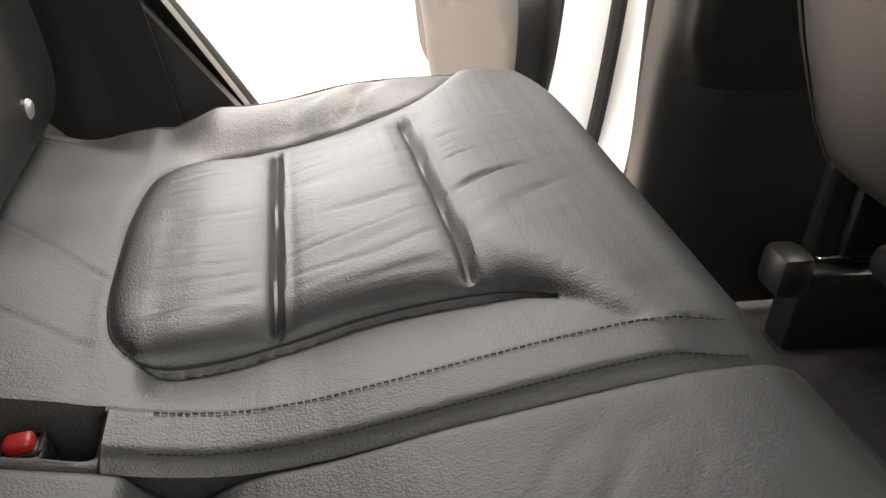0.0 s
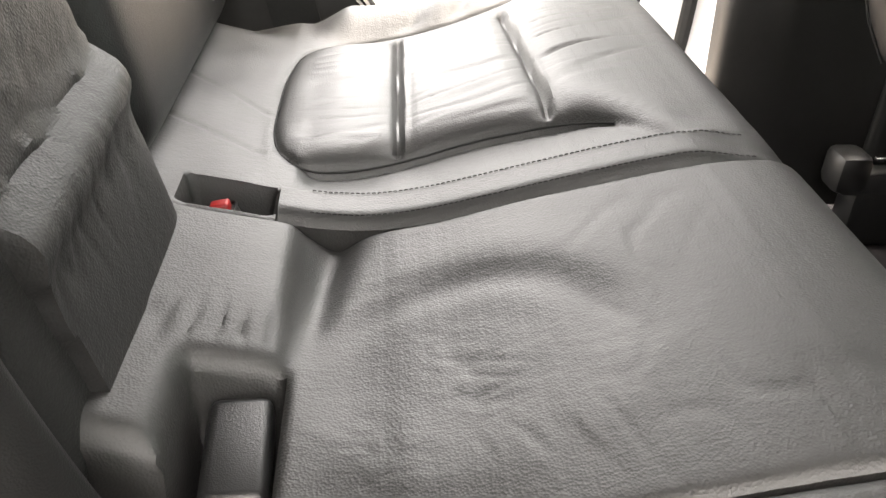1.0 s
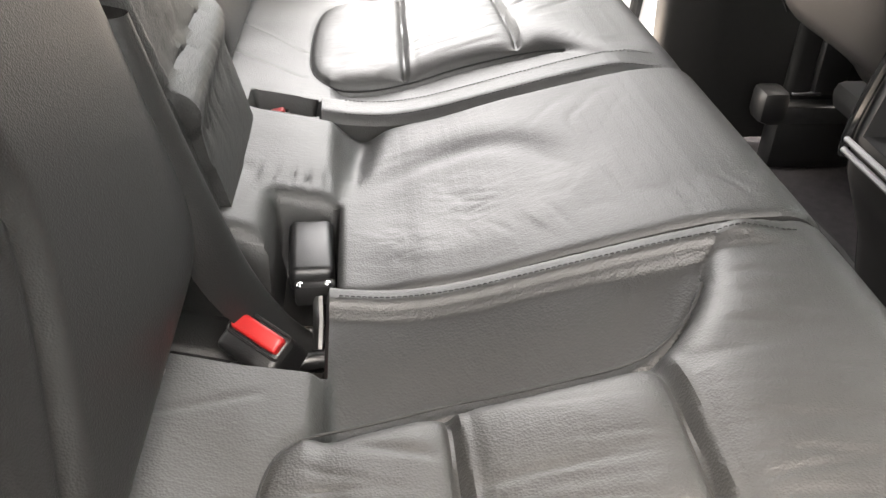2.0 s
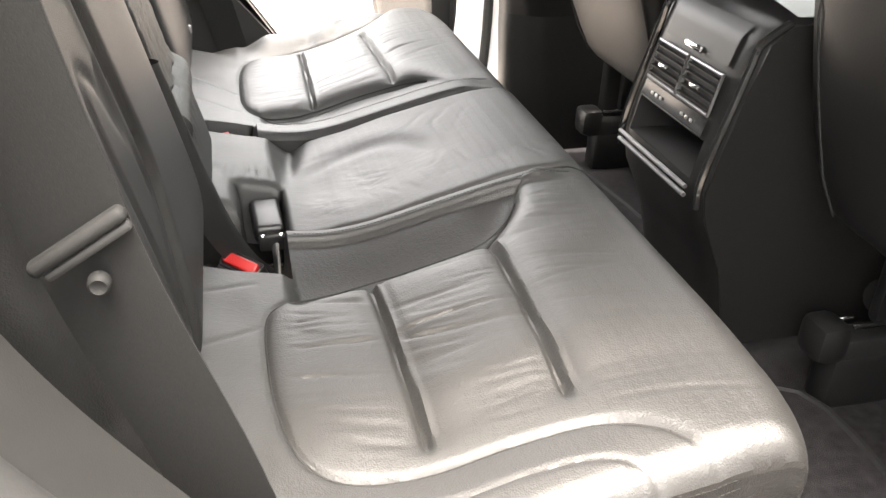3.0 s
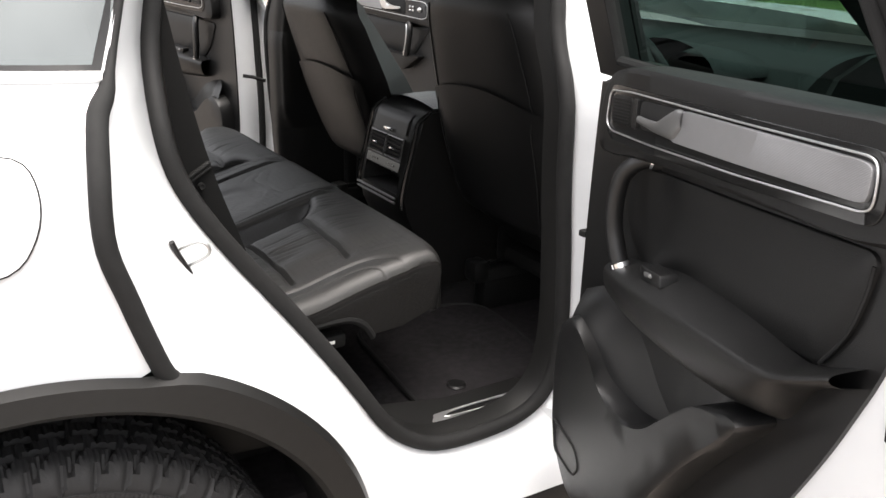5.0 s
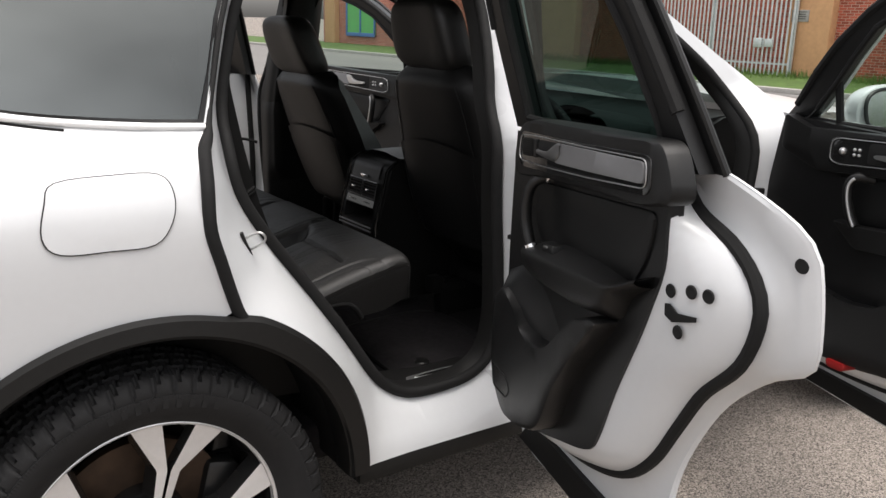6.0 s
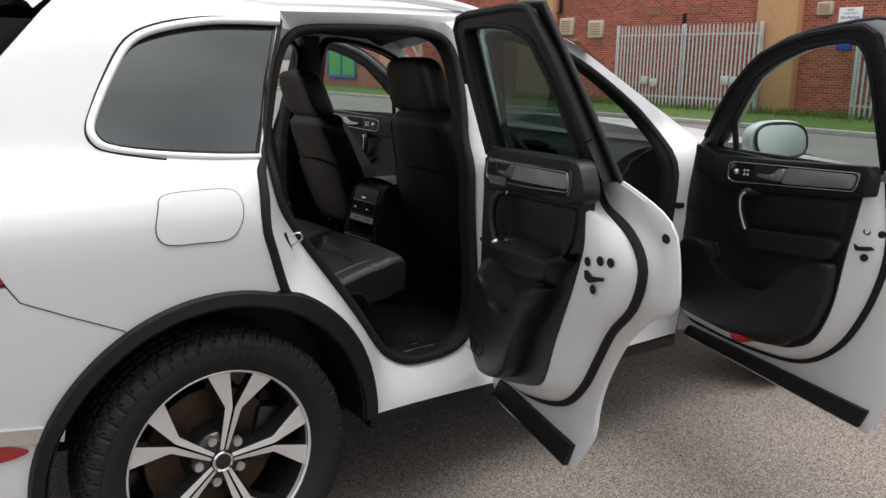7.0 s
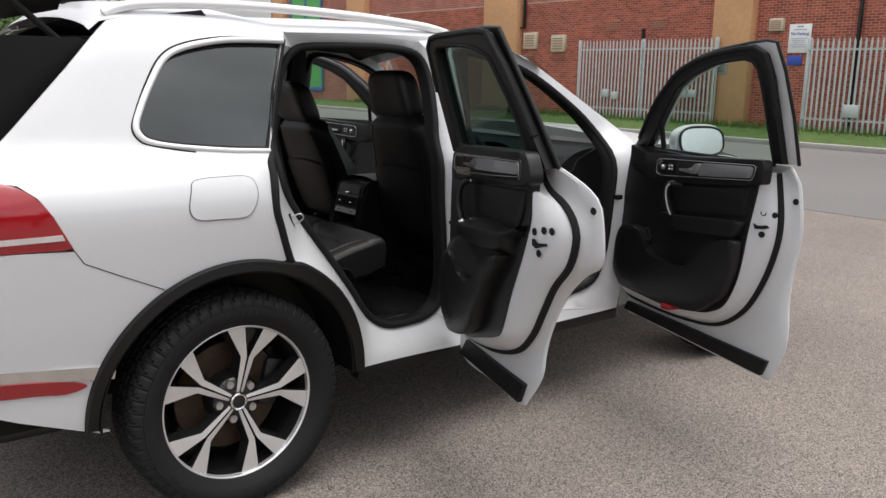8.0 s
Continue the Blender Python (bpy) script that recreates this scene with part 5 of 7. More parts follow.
def outer_height(x, y, near):
    """Height of an outer cushion; y counts from the car's middle."""
    z = base_z(round(x, 3))
    d = INSERTS[near].depth(x, y)
    e = y - inner_edge(x, near)
    s = 7.0 if near else 1.0
    front = ease(0.66, 0.76, x)
    # padded insert with a sewn seam round it
    z += 0.015 * (1 - math.exp(-max(d, 0.0) / 0.013)) * (1 - 0.75 * front) * (0.55 + 0.45 * ease(0.40, 0.47, x)) * (1 - 0.55 * near * ease(0.46, 0.55, y))
    z -= 0.0042 * math.exp(-(d / 0.0032) ** 2) * (1 - ease(0.67, 0.71, x)) * (0.45 + 0.55 * ease(0.41, 0.45, x))
    # the panel beside it lies lower, and the insert rounds down to it
    low = (0.020 if near else 0.009) * ease(0.425, 0.445, x) * (1 - ease(0.64, 0.71, x)) * (1 - ease(0.40, 0.46, y))
    if d > 0:
        z -= low * math.exp(-d / 0.012)
        k = ease(0.252, 0.275, y) * (1 - ease(0.525, 0.548, y)) * ease(0.0, 0.012, d)
        for g in (0.513 + 0.02 * (y - 0.27), 0.641 - 0.03 * (y - 0.27)):
            z -= k * (0.0060 * math.exp(-((x - g) / 0.0036) ** 2) + 0.0055 * math.exp(-((x - g) / 0.014) ** 2) - 0.0022 * math.exp(-((x - g - 0.0065) / 0.003) ** 2))
        flat = ease(0.010, 0.035, d) * (1 - 0.85 * ease(0.70, 0.78, x)) * (1 - 0.6 * ease(0.53, 0.57, y))
        seam = min(abs(x - 0.513), abs(x - 0.641))
        piece = s + 3.7 * (x > 0.513) + 4.9 * (x > 0.641)
        slant = y - 0.16 * (x - 0.5)
        soft = ease(0.003, 0.022, seam)
        z -= flat * soft * (0.0026 * fold(x, slant, 3.5, 26, piece, 0.13) * gate(x, y, 9, piece + 3) + 0.0011 * fold(x, slant, 7, 62, piece + 5, 0.2) * gate(x, y, 13, piece + 8))
        z += flat * 0.0020 * noise.noise(Vector((x * 7, y * 22, s + 20)))
        # fine puckers at the inner seam
        z -= 0.0009 * fold(x - 0.7 * y, y, 60, 14, s + 11, 0.25) * math.exp(-((d - 0.016) / 0.010) ** 2) * (1 - ease(0.42, 0.46, y)) * ease(0.44, 0.50, x) * gate(x, y, 16, s + 13)
    # outer bolster
    out = ease(0.545, 0.61, y)
    z += out * ((0.011 if near else 0.030) * ease(0.41, 0.47, x) * (1 - ease(0.56, 0.76, x)) - 0.030 * (1 - ease(0.33, 0.41, x)))
    if d < 0 and y > 0.45 and x > 0.43:
        if not near:
            for fx, dx in ((0.535, 0.016), (0.590, 0.012)):
                z -= 0.0045 * math.exp(-((x - fx - 0.55 * (y - 0.58)) / dx) ** 2) * ease(0.002, 0.02, -d) * (1 - ease(0.605, 0.64, y))
        z -= 0.0022 * math.exp(-((-d - 0.040) / 0.003) ** 2) * near
    # strip along the middle cushion, then the panel that falls to the insert
    if x > 0.40 and d < 0.0 and y < 0.45:
        w = band(near)
        fall = ease(0, 1, max(0.0, min(1.0, (e - w) / max(0.02, (e - w) - d))))
        z -= low * fall
    if x > 0.42 and y < 0.40:
        w = band(near)
        z += (0.010 * (1 - ease(w - 0.004, w + 0.010, e)) * (0.45 + 0.55 * ease(0.0, 0.014, e))) * (1 - ease(0.71, 0.77, x)) - 0.0026 * math.exp(-((e - w) / 0.0028) ** 2) * (d < 0.02)
        z -= 0.0003 * fold(x, y, 75, 9, s + 30, 0.3) * (1 - ease(w, w + 0.006, e)) * gate(x, y, 10, s + 31)
    # creases in the hide before the backrest
    back = 1 - ease(0.39, 0.405, x)
    z -= back * (0.0016 * math.exp(-((y - 0.34 - 0.72 * (0.40 - x)) / 0.003) ** 2) + 0.0014 * math.exp(-((y - 0.262 - 0.45 * (0.395 - x)) / 0.003) ** 2))
    z += 0.003 * noise.noise(Vector((x * 16, y * 14, s + 40))) * back
    if near:
        z -= 0.085 * (1 - ease(0.430, 0.437, x)) * (1 - ease(0.228, 0.236, y))
    else:
        z -= 0.040 * (1 - ease(0.408, 0.418, x)) * ease(0.346, 0.354, x) * (1 - ease(0.197, 0.205, y)) * ease(0.160, 0.167, y)
    return z


def mid_height(x, y, near):
    z = base_z(round(x, 3)) + 0.006 * ease(0.46, 0.52, x)
    # the hollow of use with its rim
    dx, dy = (x - 0.548) / 0.085, (y + 0.02) / 0.078
    r, a = math.hypot(dx, dy), math.atan2(dy, dx)
    top = ease(-0.2, 0.7, math.sin(a + 0.25))
    z -= 0.0060 * (1 - ease(0.45, 1.25, r)) + 0.0045 * math.exp(-((r - 0.98) / 0.22) ** 2) * top
    z -= 0.0020 * math.exp(-((r - 1.25 - 0.1 * math.sin(3 * a)) / 0.10) ** 2) * top * gate(x, y, 12, 50)
    worn = math.exp(-((x - 0.54) / 0.09) ** 2 - ((y + 0.055) / 0.055) ** 2)
    z -= worn * gate(x, y, 16, 59) * (0.0011 * fold(x + 0.5 * y, y - 0.3 * x, 13, 26, 51, 0.24) + 0.0007 * fold(x + 0.6 * y, y, 34, 60, 52, 0.3))
    z -= 0.0014 * fold(x + 0.3 * y, y, 46, 11, 53, 0.25) * math.exp(-((y + 0.105) / 0.022) ** 2) * ease(0.47, 0.5, x) * gate(x, y, 11, 54)
    z -= 0.0010 * fold(x, y, 24, 15, 55, 0.2) * math.exp(-((x - 0.67) / 0.05) ** 2) * gate(x, y, 9, 56)
    z += 0.003 * noise.noise(Vector((x * 11, y * 11, 57))) * (1 - ease(0.70, 0.78, x))
    # valley between seat and rear pad
    z -= 0.014 * math.exp(-((x - 0.452 - 0.06 * y - 0.06 * max(0.0, y - 0.09)) / (0.011 + 0.05 * max(0.0, y))) ** 2) * ease(-0.03, 0.10, y)
    z -= 0.0016 * fold(x, y + 0.2 * x, 65, 12, 58, 0.25) * math.exp(-((y - 0.012) / 0.02) ** 2) * (1 - ease(0.43, 0.45, x))
    # the cut-out for the middle buckle and the well beside it
    cut = (1 - ease(0.438, 0.443, x)) * max(ease(0.386, 0.392, x) * (1 - ease(-0.024, -0.017, y)), 1 - ease(-0.096, -0.088, y))
    pad = (1 - ease(0.43, 0.445, x)) * (1 - cut)
    z += 0.006 * pad * ease(-0.098, -0.07, y) * (1 - 0.5 * ease(0.37, 0.388, x) * (1 - ease(-0.03, 0.0, y)))
    # soft rims of the cut-out
    rim = (1 - ease(0.436, 0.452, x)) * max(ease(0.372, 0.392, x) * (1 - ease(-0.024, 0.002, y)), 1 - ease(-0.096, -0.068, y))
    return z - 0.080 * cut - 0.012 * rim ** 2 * (1 - cut)


def cushion(name, near, middle, label):
    """A cushion from its back over the front edge and down its flank."""
    def front(y):
        return 0.806 if middle else 0.806 - 0.03 * max(0.0, (y - 0.42) / 0.23) ** 5

    us = [0.30 + 0.003 * i for i in range(34)] + [0.402 + 0.0024 * i for i in range(148)] + [0.757 + 0.006 * i for i in range(10)] + [0.817 + 0.012 * i for i in range(30)]
    count = 120 if middle else 190
    bm, grid = bmesh.new(), []

    def bend(t, lim, r):
        """Distance along the surface to (place, drop) round an edge of radius r."""
        q = t - (lim - r)
        if q <= 0:
            return t, 0.0
        if q < r * math.pi / 2:
            return lim - r + r * math.sin(q / r), r - r * math.cos(q / r)
        return lim - 0.10 * min(0.25, q - r * math.pi / 2), r + q - r * math.pi / 2

    height = mid_height if middle else outer_height
    top = functools.cache(lambda x, y: height(x, y, near))
    for u in us:
        row = []
        y0, y1 = (-inner_edge(u, True) + 0.0005, inner_edge(u, False) - 0.0005) if middle else (inner_edge(u, near) + 0.0005, 0.640)
        vs = [y0, y0 + 0.0004] + [y0 + (y1 - y0) * i / count for i in range(1, count)] + ([y1 - 0.0004] if middle else []) + [y1] + ([] if middle else [y1 + 0.008 * i for i in range(1, 30)])
        for v in vs:
            y, dy = (v, 0.0) if middle else bend(v, y1 + 0.008, 0.030)
            x, dx = bend(u, front(y), 0.042)
            z = top(min(x, 0.80), min(y, y1)) - (dx ** 3 + dy ** 3) ** (1 / 3)
            edge = min(v - y0, (y1 - v) if middle else 9)
            z -= 0.0045 * math.exp(-(max(edge, 0) / 0.0035) ** 1.3)
            if dx > 0.03:
                x -= 0.004 * math.exp(-((dx - 0.075) / 0.004) ** 2)
            if dy > 0.012:
                y -= 0.0035 * math.exp(-((dy - 0.030) / 0.0035) ** 2) + 0.003 * math.exp(-((dy - 0.040) / 0.003) ** 2)
            if v == y0 or (middle and v == vs[-1]):
                z -= 0.05
            floor = lerp(x, ((0.40, 0.712), (0.58, 0.712), (0.61, 0.690), (0.635, 0.664), (0.70, 0.668), (0.76, 0.69))) if not middle and near else 0.62
            row.append(bm.verts.new((x, -y if near and not middle else y, max(z, floor if dx + dy > 0.03 else 0.60))))
        grid.append(row)
    for i in range(len(us) - 1):
        for j in range(len(grid[0]) - 1):
            bm.faces.new((grid[i][j], grid[i + 1][j], grid[i + 1][j + 1], grid[i][j + 1]))
    return part(name, bm, LEATHER, seat, label)


near_c = cushion("seat_cushion", True, False, "creased leather outer cushion with two grooves")
far_c = cushion("seat_cushion", False, False, "creased leather outer cushion with two grooves")
mid_c = cushion("middle_cushion", True, True, "creased leather middle cushion with a cut-out")

# darker grained hides put shade into the panel beside the insert and the flank
near_c.data.materials.append(MATT_HIDE)
near_c.data.materials.append(GRAINED_HIDE)
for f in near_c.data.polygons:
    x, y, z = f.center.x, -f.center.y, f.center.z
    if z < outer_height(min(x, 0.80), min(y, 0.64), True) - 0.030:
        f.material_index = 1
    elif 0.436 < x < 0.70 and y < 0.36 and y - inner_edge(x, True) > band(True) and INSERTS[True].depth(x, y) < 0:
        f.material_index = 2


def stitches(parent, line, gap=0.0042, size=0.0030):
    """Short raised threads along a line."""
    run, bm = 0.0, bmesh.new()
    line = [Vector(p) for p in line]
    for p, q in zip(line, line[1:]):
        length = (q - p).length
        while run < length:
            a, d = p + (q - p) * (run / length), (q - p).normalized()
            tube(bm, [a, a + d * size * 0.5 + Vector((0, 0, 0.0003)), a + d * size], 0.0005, False, 4)
            run += gap
        run -= length
    part("stitching", bm, THREAD, parent, "dark stitched seam")


for cush, near, sign in ((near_c, True, -1), (far_c, False, 1)):
    rim = [(float(x), float(y)) for x, y in INSERTS[near].a if x < 0.69]
    start = max(range(len(rim)), key=lambda i: math.dist(rim[i], rim[i - 1]))
    rim = rim[start:] + rim[:start]
    part("insert_seam", tube(bmesh.new(), [(x, sign * y, outer_height(x, y, near) + 0.0002) for x, y in rim], 0.0011, False, 6), RUBBER, cush, "dark sewn seam round the insert")
    for off in ((0.021,) if near else (0.009, 0.040)):
        xs = [0.445 + 0.01 * i for i in range(33)]
        stitches(cush, [(x, sign * (inner_edge(x, near) + off), outer_height(x, inner_edge(x, near) + off, near) + 0.0006) for x in xs])
part("piping", tube(bmesh.new(), [(x, 0.6465, outer_height(x, 0.638, False) - 0.010) for x in [0.36 + 0.02 * i for i in range(20)]], 0.003, False, 8), RUBBER, far_c, "black piping")
for drop in (0.025, 0.035):
    stitches(near_c, [(x, -0.6485, outer_height(x, 0.638, True) - drop) for x in [0.42 + 0.01 * i for i in range(31)]])


def back_x(z):
    return 0.35 - 0.24 * (z - 0.74)


def backrest(name, y0, y1, low, top, label, ahead=0.0, inner=0, groove=None, corner=0.07, soft=0.004, cover=LEATHER):
    """inner: +1 or -1 for the side whose lower corner is rounded."""
    def f(a, b):
        y, z = y0 + (y1 - y0) * b, low + (top - low) * a
        if z < low + corner and inner:
            cut = corner - math.sqrt(max(0.0, corner ** 2 - (corner - (z - low)) ** 2))
            k = b if inner > 0 else 1 - b
            y -= inner * cut * k ** 3
        e = min(b, 1 - b) * abs(y1 - y0)
        e2 = z - low
        puff = 0.05 * (1 - math.exp(-e / 0.010)) * (1 - math.exp(-(e2 + 0.002) / soft))
        if groove:
            puff -= groove(y, z)
        return Vector((back_x(z) + ahead * (1 - 0.4 * a) - 0.05 + puff * (1 - 0.8 * ease(0.9, 1, a)), y, z))
    b = part(name, sheet(110, 90, f), cover, seat, label)
    bm = bmesh.new()
    block(bm, 0, 0, 0, 0.07, abs(y1 - y0) - 0.02, top - 0.68, 0.01)
    bmesh.ops.transform(bm, matrix=Matrix.Translation((back_x((top + 0.68) / 2) - 0.10, (y0 + y1) / 2, (top + 0.68) / 2)) @ Matrix.Rotation(math.atan(-0.24), 4, "Y"), verts=bm.verts[:])
    part("back_shell", bm, PLASTIC, b, "dark backrest shell")
    return b


def dent(d, deep=0.008, wide=0.005):
    return deep * math.exp(-(d / wide) ** 2)


def near_groove(y, z):
    edge = -0.345 - 0.10 * ease(0.95, 0.78, z) if z < 0.95 else -0.345 - 0.05 * (z - 0.95)
    return dent(y - edge, 0.008, 0.008) + 0.006 * ease(edge, edge - 0.02, y) + 0.003 * fold(z, y + 1, 9, 16, 60) * ease(edge, edge - 0.03, y)


def mid_groove(y, z):
    """Seams that meet low beside the near edge, with a padded roll below and beside the panel."""
    side, sill = y + 0.066 + 0.09 * (z - 0.87), z - 0.871 - 0.07 * (y + 0.064)
    inner = min(side, sill)
    g = dent(inner, 0.009, 0.005) * ease(0.85, 0.875, z) + 0.010 * ease(0.0, 0.012, inner)
    if side < 0:
        g += 0.0014 * fold(z, y, 46, 9, 61, 0.3) * ease(0.86, 0.88, z) + dent(z - 0.873, 0.010, 0.005) + 0.008 * ease(0.873, 0.866, z)
    elif sill < 0:
        g -= 0.008 * math.exp(-((sill + 0.018) / 0.014) ** 2)
        g += 0.0014 * fold(z + 0.4 * y, y, 16, 40, 62, 0.2) * math.exp(-((sill + 0.04) / 0.03) ** 2)
    else:
        g += 0.0010 * fold(z, y, 70, 30, 63, 0.4)
    return g


# outer backrests wear the darker leather, so their shade sits in the colour
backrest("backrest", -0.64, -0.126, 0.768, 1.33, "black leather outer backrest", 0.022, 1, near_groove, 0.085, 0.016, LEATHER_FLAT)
backrest("middle_backrest", -0.118, 0.158, 0.728, 1.33, "black leather middle backrest with crossing seams", 0.014, -1, mid_groove, 0.025, 0.004, GRAINED_HIDE)
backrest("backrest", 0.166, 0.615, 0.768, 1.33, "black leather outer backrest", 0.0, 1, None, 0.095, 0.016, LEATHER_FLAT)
# moulded cover of the hinge, from the gap between the backrests down into the well
ways = [rounded(q, 5, False) for q in (
    [(0.300, -0.150, 0.95), (0.318, -0.162, 0.87), (0.334, -0.170, 0.81), (0.352, -0.165, 0.755), (0.380, -0.150, 0.705), (0.420, -0.142, 0.672)],
    [(0.318, -0.142, 0.95), (0.340, -0.150, 0.87), (0.358, -0.155, 0.81), (0.374, -0.150, 0.757), (0.398, -0.140, 0.710), (0.432, -0.134, 0.680)],
    [(0.320, -0.128, 0.95), (0.343, -0.132, 0.87), (0.362, -0.134, 0.81), (0.380, -0.132, 0.757), (0.404, -0.126, 0.708), (0.435, -0.122, 0.676)],
    [(0.300, -0.116, 0.95), (0.322, -0.118, 0.87), (0.342, -0.120, 0.81), (0.366, -0.122, 0.745), (0.394, -0.120, 0.695), (0.430, -0.116, 0.665)])]
bm, prev = bmesh.new(), None
for cut in zip(*ways):
    row = [bm.verts.new(q) for q in rounded(cut, 4, False)]
    if prev:
        for j in range(len(row) - 1):
            bm.faces.new((prev[j], prev[j + 1], row[j + 1], row[j]))
    prev = row
part("hinge_cover", bm, LEATHER_FLAT, seat, "smooth black cover between the backrests")
for q in ((0.341, -0.268, 0.782), (0.328, 0.478, 0.824)):
    part("screw_head", lathe(bmesh.new(), [(0.0, 0.003), (0.006, 0.003), (0.0085, 0.001), (0.0085, -0.01)], q, "x", 18), SILVER, seat, "silver screw head")
# flank panel, lever and base under the near cushion
bm = bmesh.new()
block(bm, 0.44, 0, 0.53, 0.34, 0.94, 0.13, 0.02)
part("seat_base", bm, CARPET, seat, "black seat base")
bm = tube(bmesh.new(), rounded([(0.43, -0.64, 0.700), (0.50, -0.64, 0.706), (0.56, -0.64, 0.709), (0.592, -0.64, 0.704), (0.615, -0.64, 0.688), (0.633, -0.638, 0.660)], 5, False), 0.008, False, 8)
part("flank_trim", bm, THREAD, seat, "black plastic flank trim")
lever = part("release_lever", block(bmesh.new(), 0.547, -0.615, 0.660, 0.075, 0.03, 0.030, 0.009), THREAD, seat, "black seat release lever")
part("symbol", block(bmesh.new(), 0.553, -0.631, 0.662, 0.012, 0.002, 0.007, 0.001), CREAM, lever, "white seat symbol")

# belt buckles
for m, w, h in ((Matrix.Translation((0.383, -0.163, 0.717)) @ Matrix.Rotation(radians(-38), 4, "Z") @ Matrix.Rotation(radians(10), 4, "Y") @ Matrix.Rotation(radians(35), 4, "X"), 0.044, 0.014), (Matrix.Translation((0.374, 0.183, 0.738)) @ Matrix.Rotation(radians(-12), 4, "Y"), 0.016, 0.012)):
    b = thing("belt_buckle", m.translation - Vector((0, 0, 0.05)), "black seat belt buckle with a red button", "buckle", "rear belt buckles")
    part("housing", block(bmesh.new(), 0, -0.004, -0.040, w + 0.010, h + 0.022, 0.08, 0.006, m, 3), TRIM, b)
    part("button", block(bmesh.new(), 0, 0.003, 0.002, w, h, 0.010, 0.003, m, 3), RED, b, "red release button")
    part("rim", tube(bmesh.new(), [m @ Vector(p) for p in corners([(-w / 2 - 0.003, -h / 2, 0.0), (w / 2 + 0.003, -h / 2, 0.0), (w / 2 + 0.003, h / 2 + 0.006, 0.0), (-w / 2 - 0.003, h / 2 + 0.006, 0.0)], 0.004)], 0.0014, True, 6), FRAME_BLACK, b, "dark rim")
b = thing("belt_buckle", (0.42, -0.06, 0.66), "dark grey folded belt buckle in the seat gap", "buckle")
m = Matrix.Translation((0.4195, -0.062, 0.7225)) @ Matrix.Rotation(radians(3), 4, "Z") @ Matrix.Rotation(radians(4), 4, "X")
part("housing", block(bmesh.new(), 0, 0, 0, 0.037, 0.074, 0.024, 0.007, m, 4), TRIM, b)
part("end_cap", block(bmesh.new(), 0.002, -0.042, -0.006, 0.033, 0.012, 0.020, 0.003, m), FRAME_BLACK, b, "black end cap")
for k in (-0.010, 0.012):
    part("rivet", lathe(bmesh.new(), [(0.0, 0.002), (0.0022, 0.0015), (0.003, 0.0)], m @ Vector((k, -0.044, 0.0045)), "z", 10), CHROME, b, "bright rivet")
part("stalk", tube(bmesh.new(), [m @ Vector(p) for p in ((0.004, -0.046, -0.008), (0.004, -0.062, -0.020), (0.002, -0.080, -0.034))], 0.006, False, 8, 0.6), DARK_METAL, b, "metal stalk")
# metal fittings in the well under the belts
well = part("hinge_base", block(bmesh.new(), 0.395, -0.165, 0.645, 0.085, 0.15, 0.03, 0.008), TRIM, seat, "black hinge base with bare metal fittings")
part("bracket", block(bmesh.new(), 0.405, -0.128, 0.676, 0.060, 0.020, 0.010, 0.003), DARK_METAL, well, "metal bracket")
part("latch_bar", tube(bmesh.new(), [(0.380, -0.122, 0.690), (0.438, -0.120, 0.690)], 0.003, False, 8), CHROME, well, "bright latch bar")
part("bolt", lathe(bmesh.new(), [(0.0, 0.008), (0.006, 0.007), (0.008, 0.002), (0.008, -0.01)], (0.408, -0.135, 0.683), "z", 12), CHROME, well, "bright bolt")
part("cross_rail", tube(bmesh.new(), [(0.360, -0.158, 0.680), (0.440, -0.150, 0.684)], 0.007, False, 10), TRIM, well, "smooth black rail")
part("cross_rail", tube(bmesh.new(), [(0.372, -0.185, 0.668), (0.440, -0.178, 0.672)], 0.005, False, 10), TRIM, well, "smooth black rail")

# seat belts
for side in (1, -1):
    belt = thing("seat_belt", (0.38, -side * 0.66, 0.70), "black woven seat belt hanging beside the backrest", "seat belt", "rear seat belts")
    line = rounded([(0.24, 0.60, 1.50), (0.277, 0.63, 1.22), (0.318, 0.645, 1.015), (0.366, 0.652, 0.86), (0.41, 0.655, 0.68)], 6, False)
    bm, prev = bmesh.new(), None
    for p in line:
        q = [bm.verts.new((p.x + sx * 0.026, -side * (p.y + sx * 0.009 + t * 0.002), p.z + 0.012 * sx)) for sx, t in ((-1, 0), (1, 0), (1, 1), (-1, 1))]
        if prev:
            for j in range(4):
                bm.faces.new((prev[j], prev[(j + 1) % 4], q[(j + 1) % 4], q[j]))
        prev = q
    part("strap", bm, THREAD, belt)
    m = Matrix.Translation((0.3185, -side * 0.657, 1.0215)) @ Matrix.Rotation(radians(-32), 4, "Y")
    part("tongue", block(bmesh.new(), 0, 0, 0, 0.054, 0.010, 0.008, 0.0035, m, 3), THREAD, belt, "black belt tongue")
    part("tongue_slot", block(bmesh.new(), 0.001, 0.0, -0.0065, 0.048, 0.008, 0.005, 0.002, m), RUBBER, belt)
    bm = lathe(bmesh.new(), [(0, -0.002), (0.0025, -0.002), (0.004, -0.003), (0.0055, -0.001), (0.0055, 0.004)], (0.325, -side * 0.660, 0.999), "y", 16)
    part("stopper", bm, THREAD, belt, "black belt stop button")

# ---- centre console ----
console = thing("centre_console", (1.05, 0, 0.47), "black console with rear air vents and silver frames", "console")


def cons_x(z):
    return lerp(z, ((0.50, 1.05), (0.62, 1.02), (0.70, 0.982), (0.74, 0.975), (0.80, 0.987), (0.838, 0.998), (0.89, 1.010), (0.94, 1.025), (0.962, 1.05), (0.972, 1.10)))


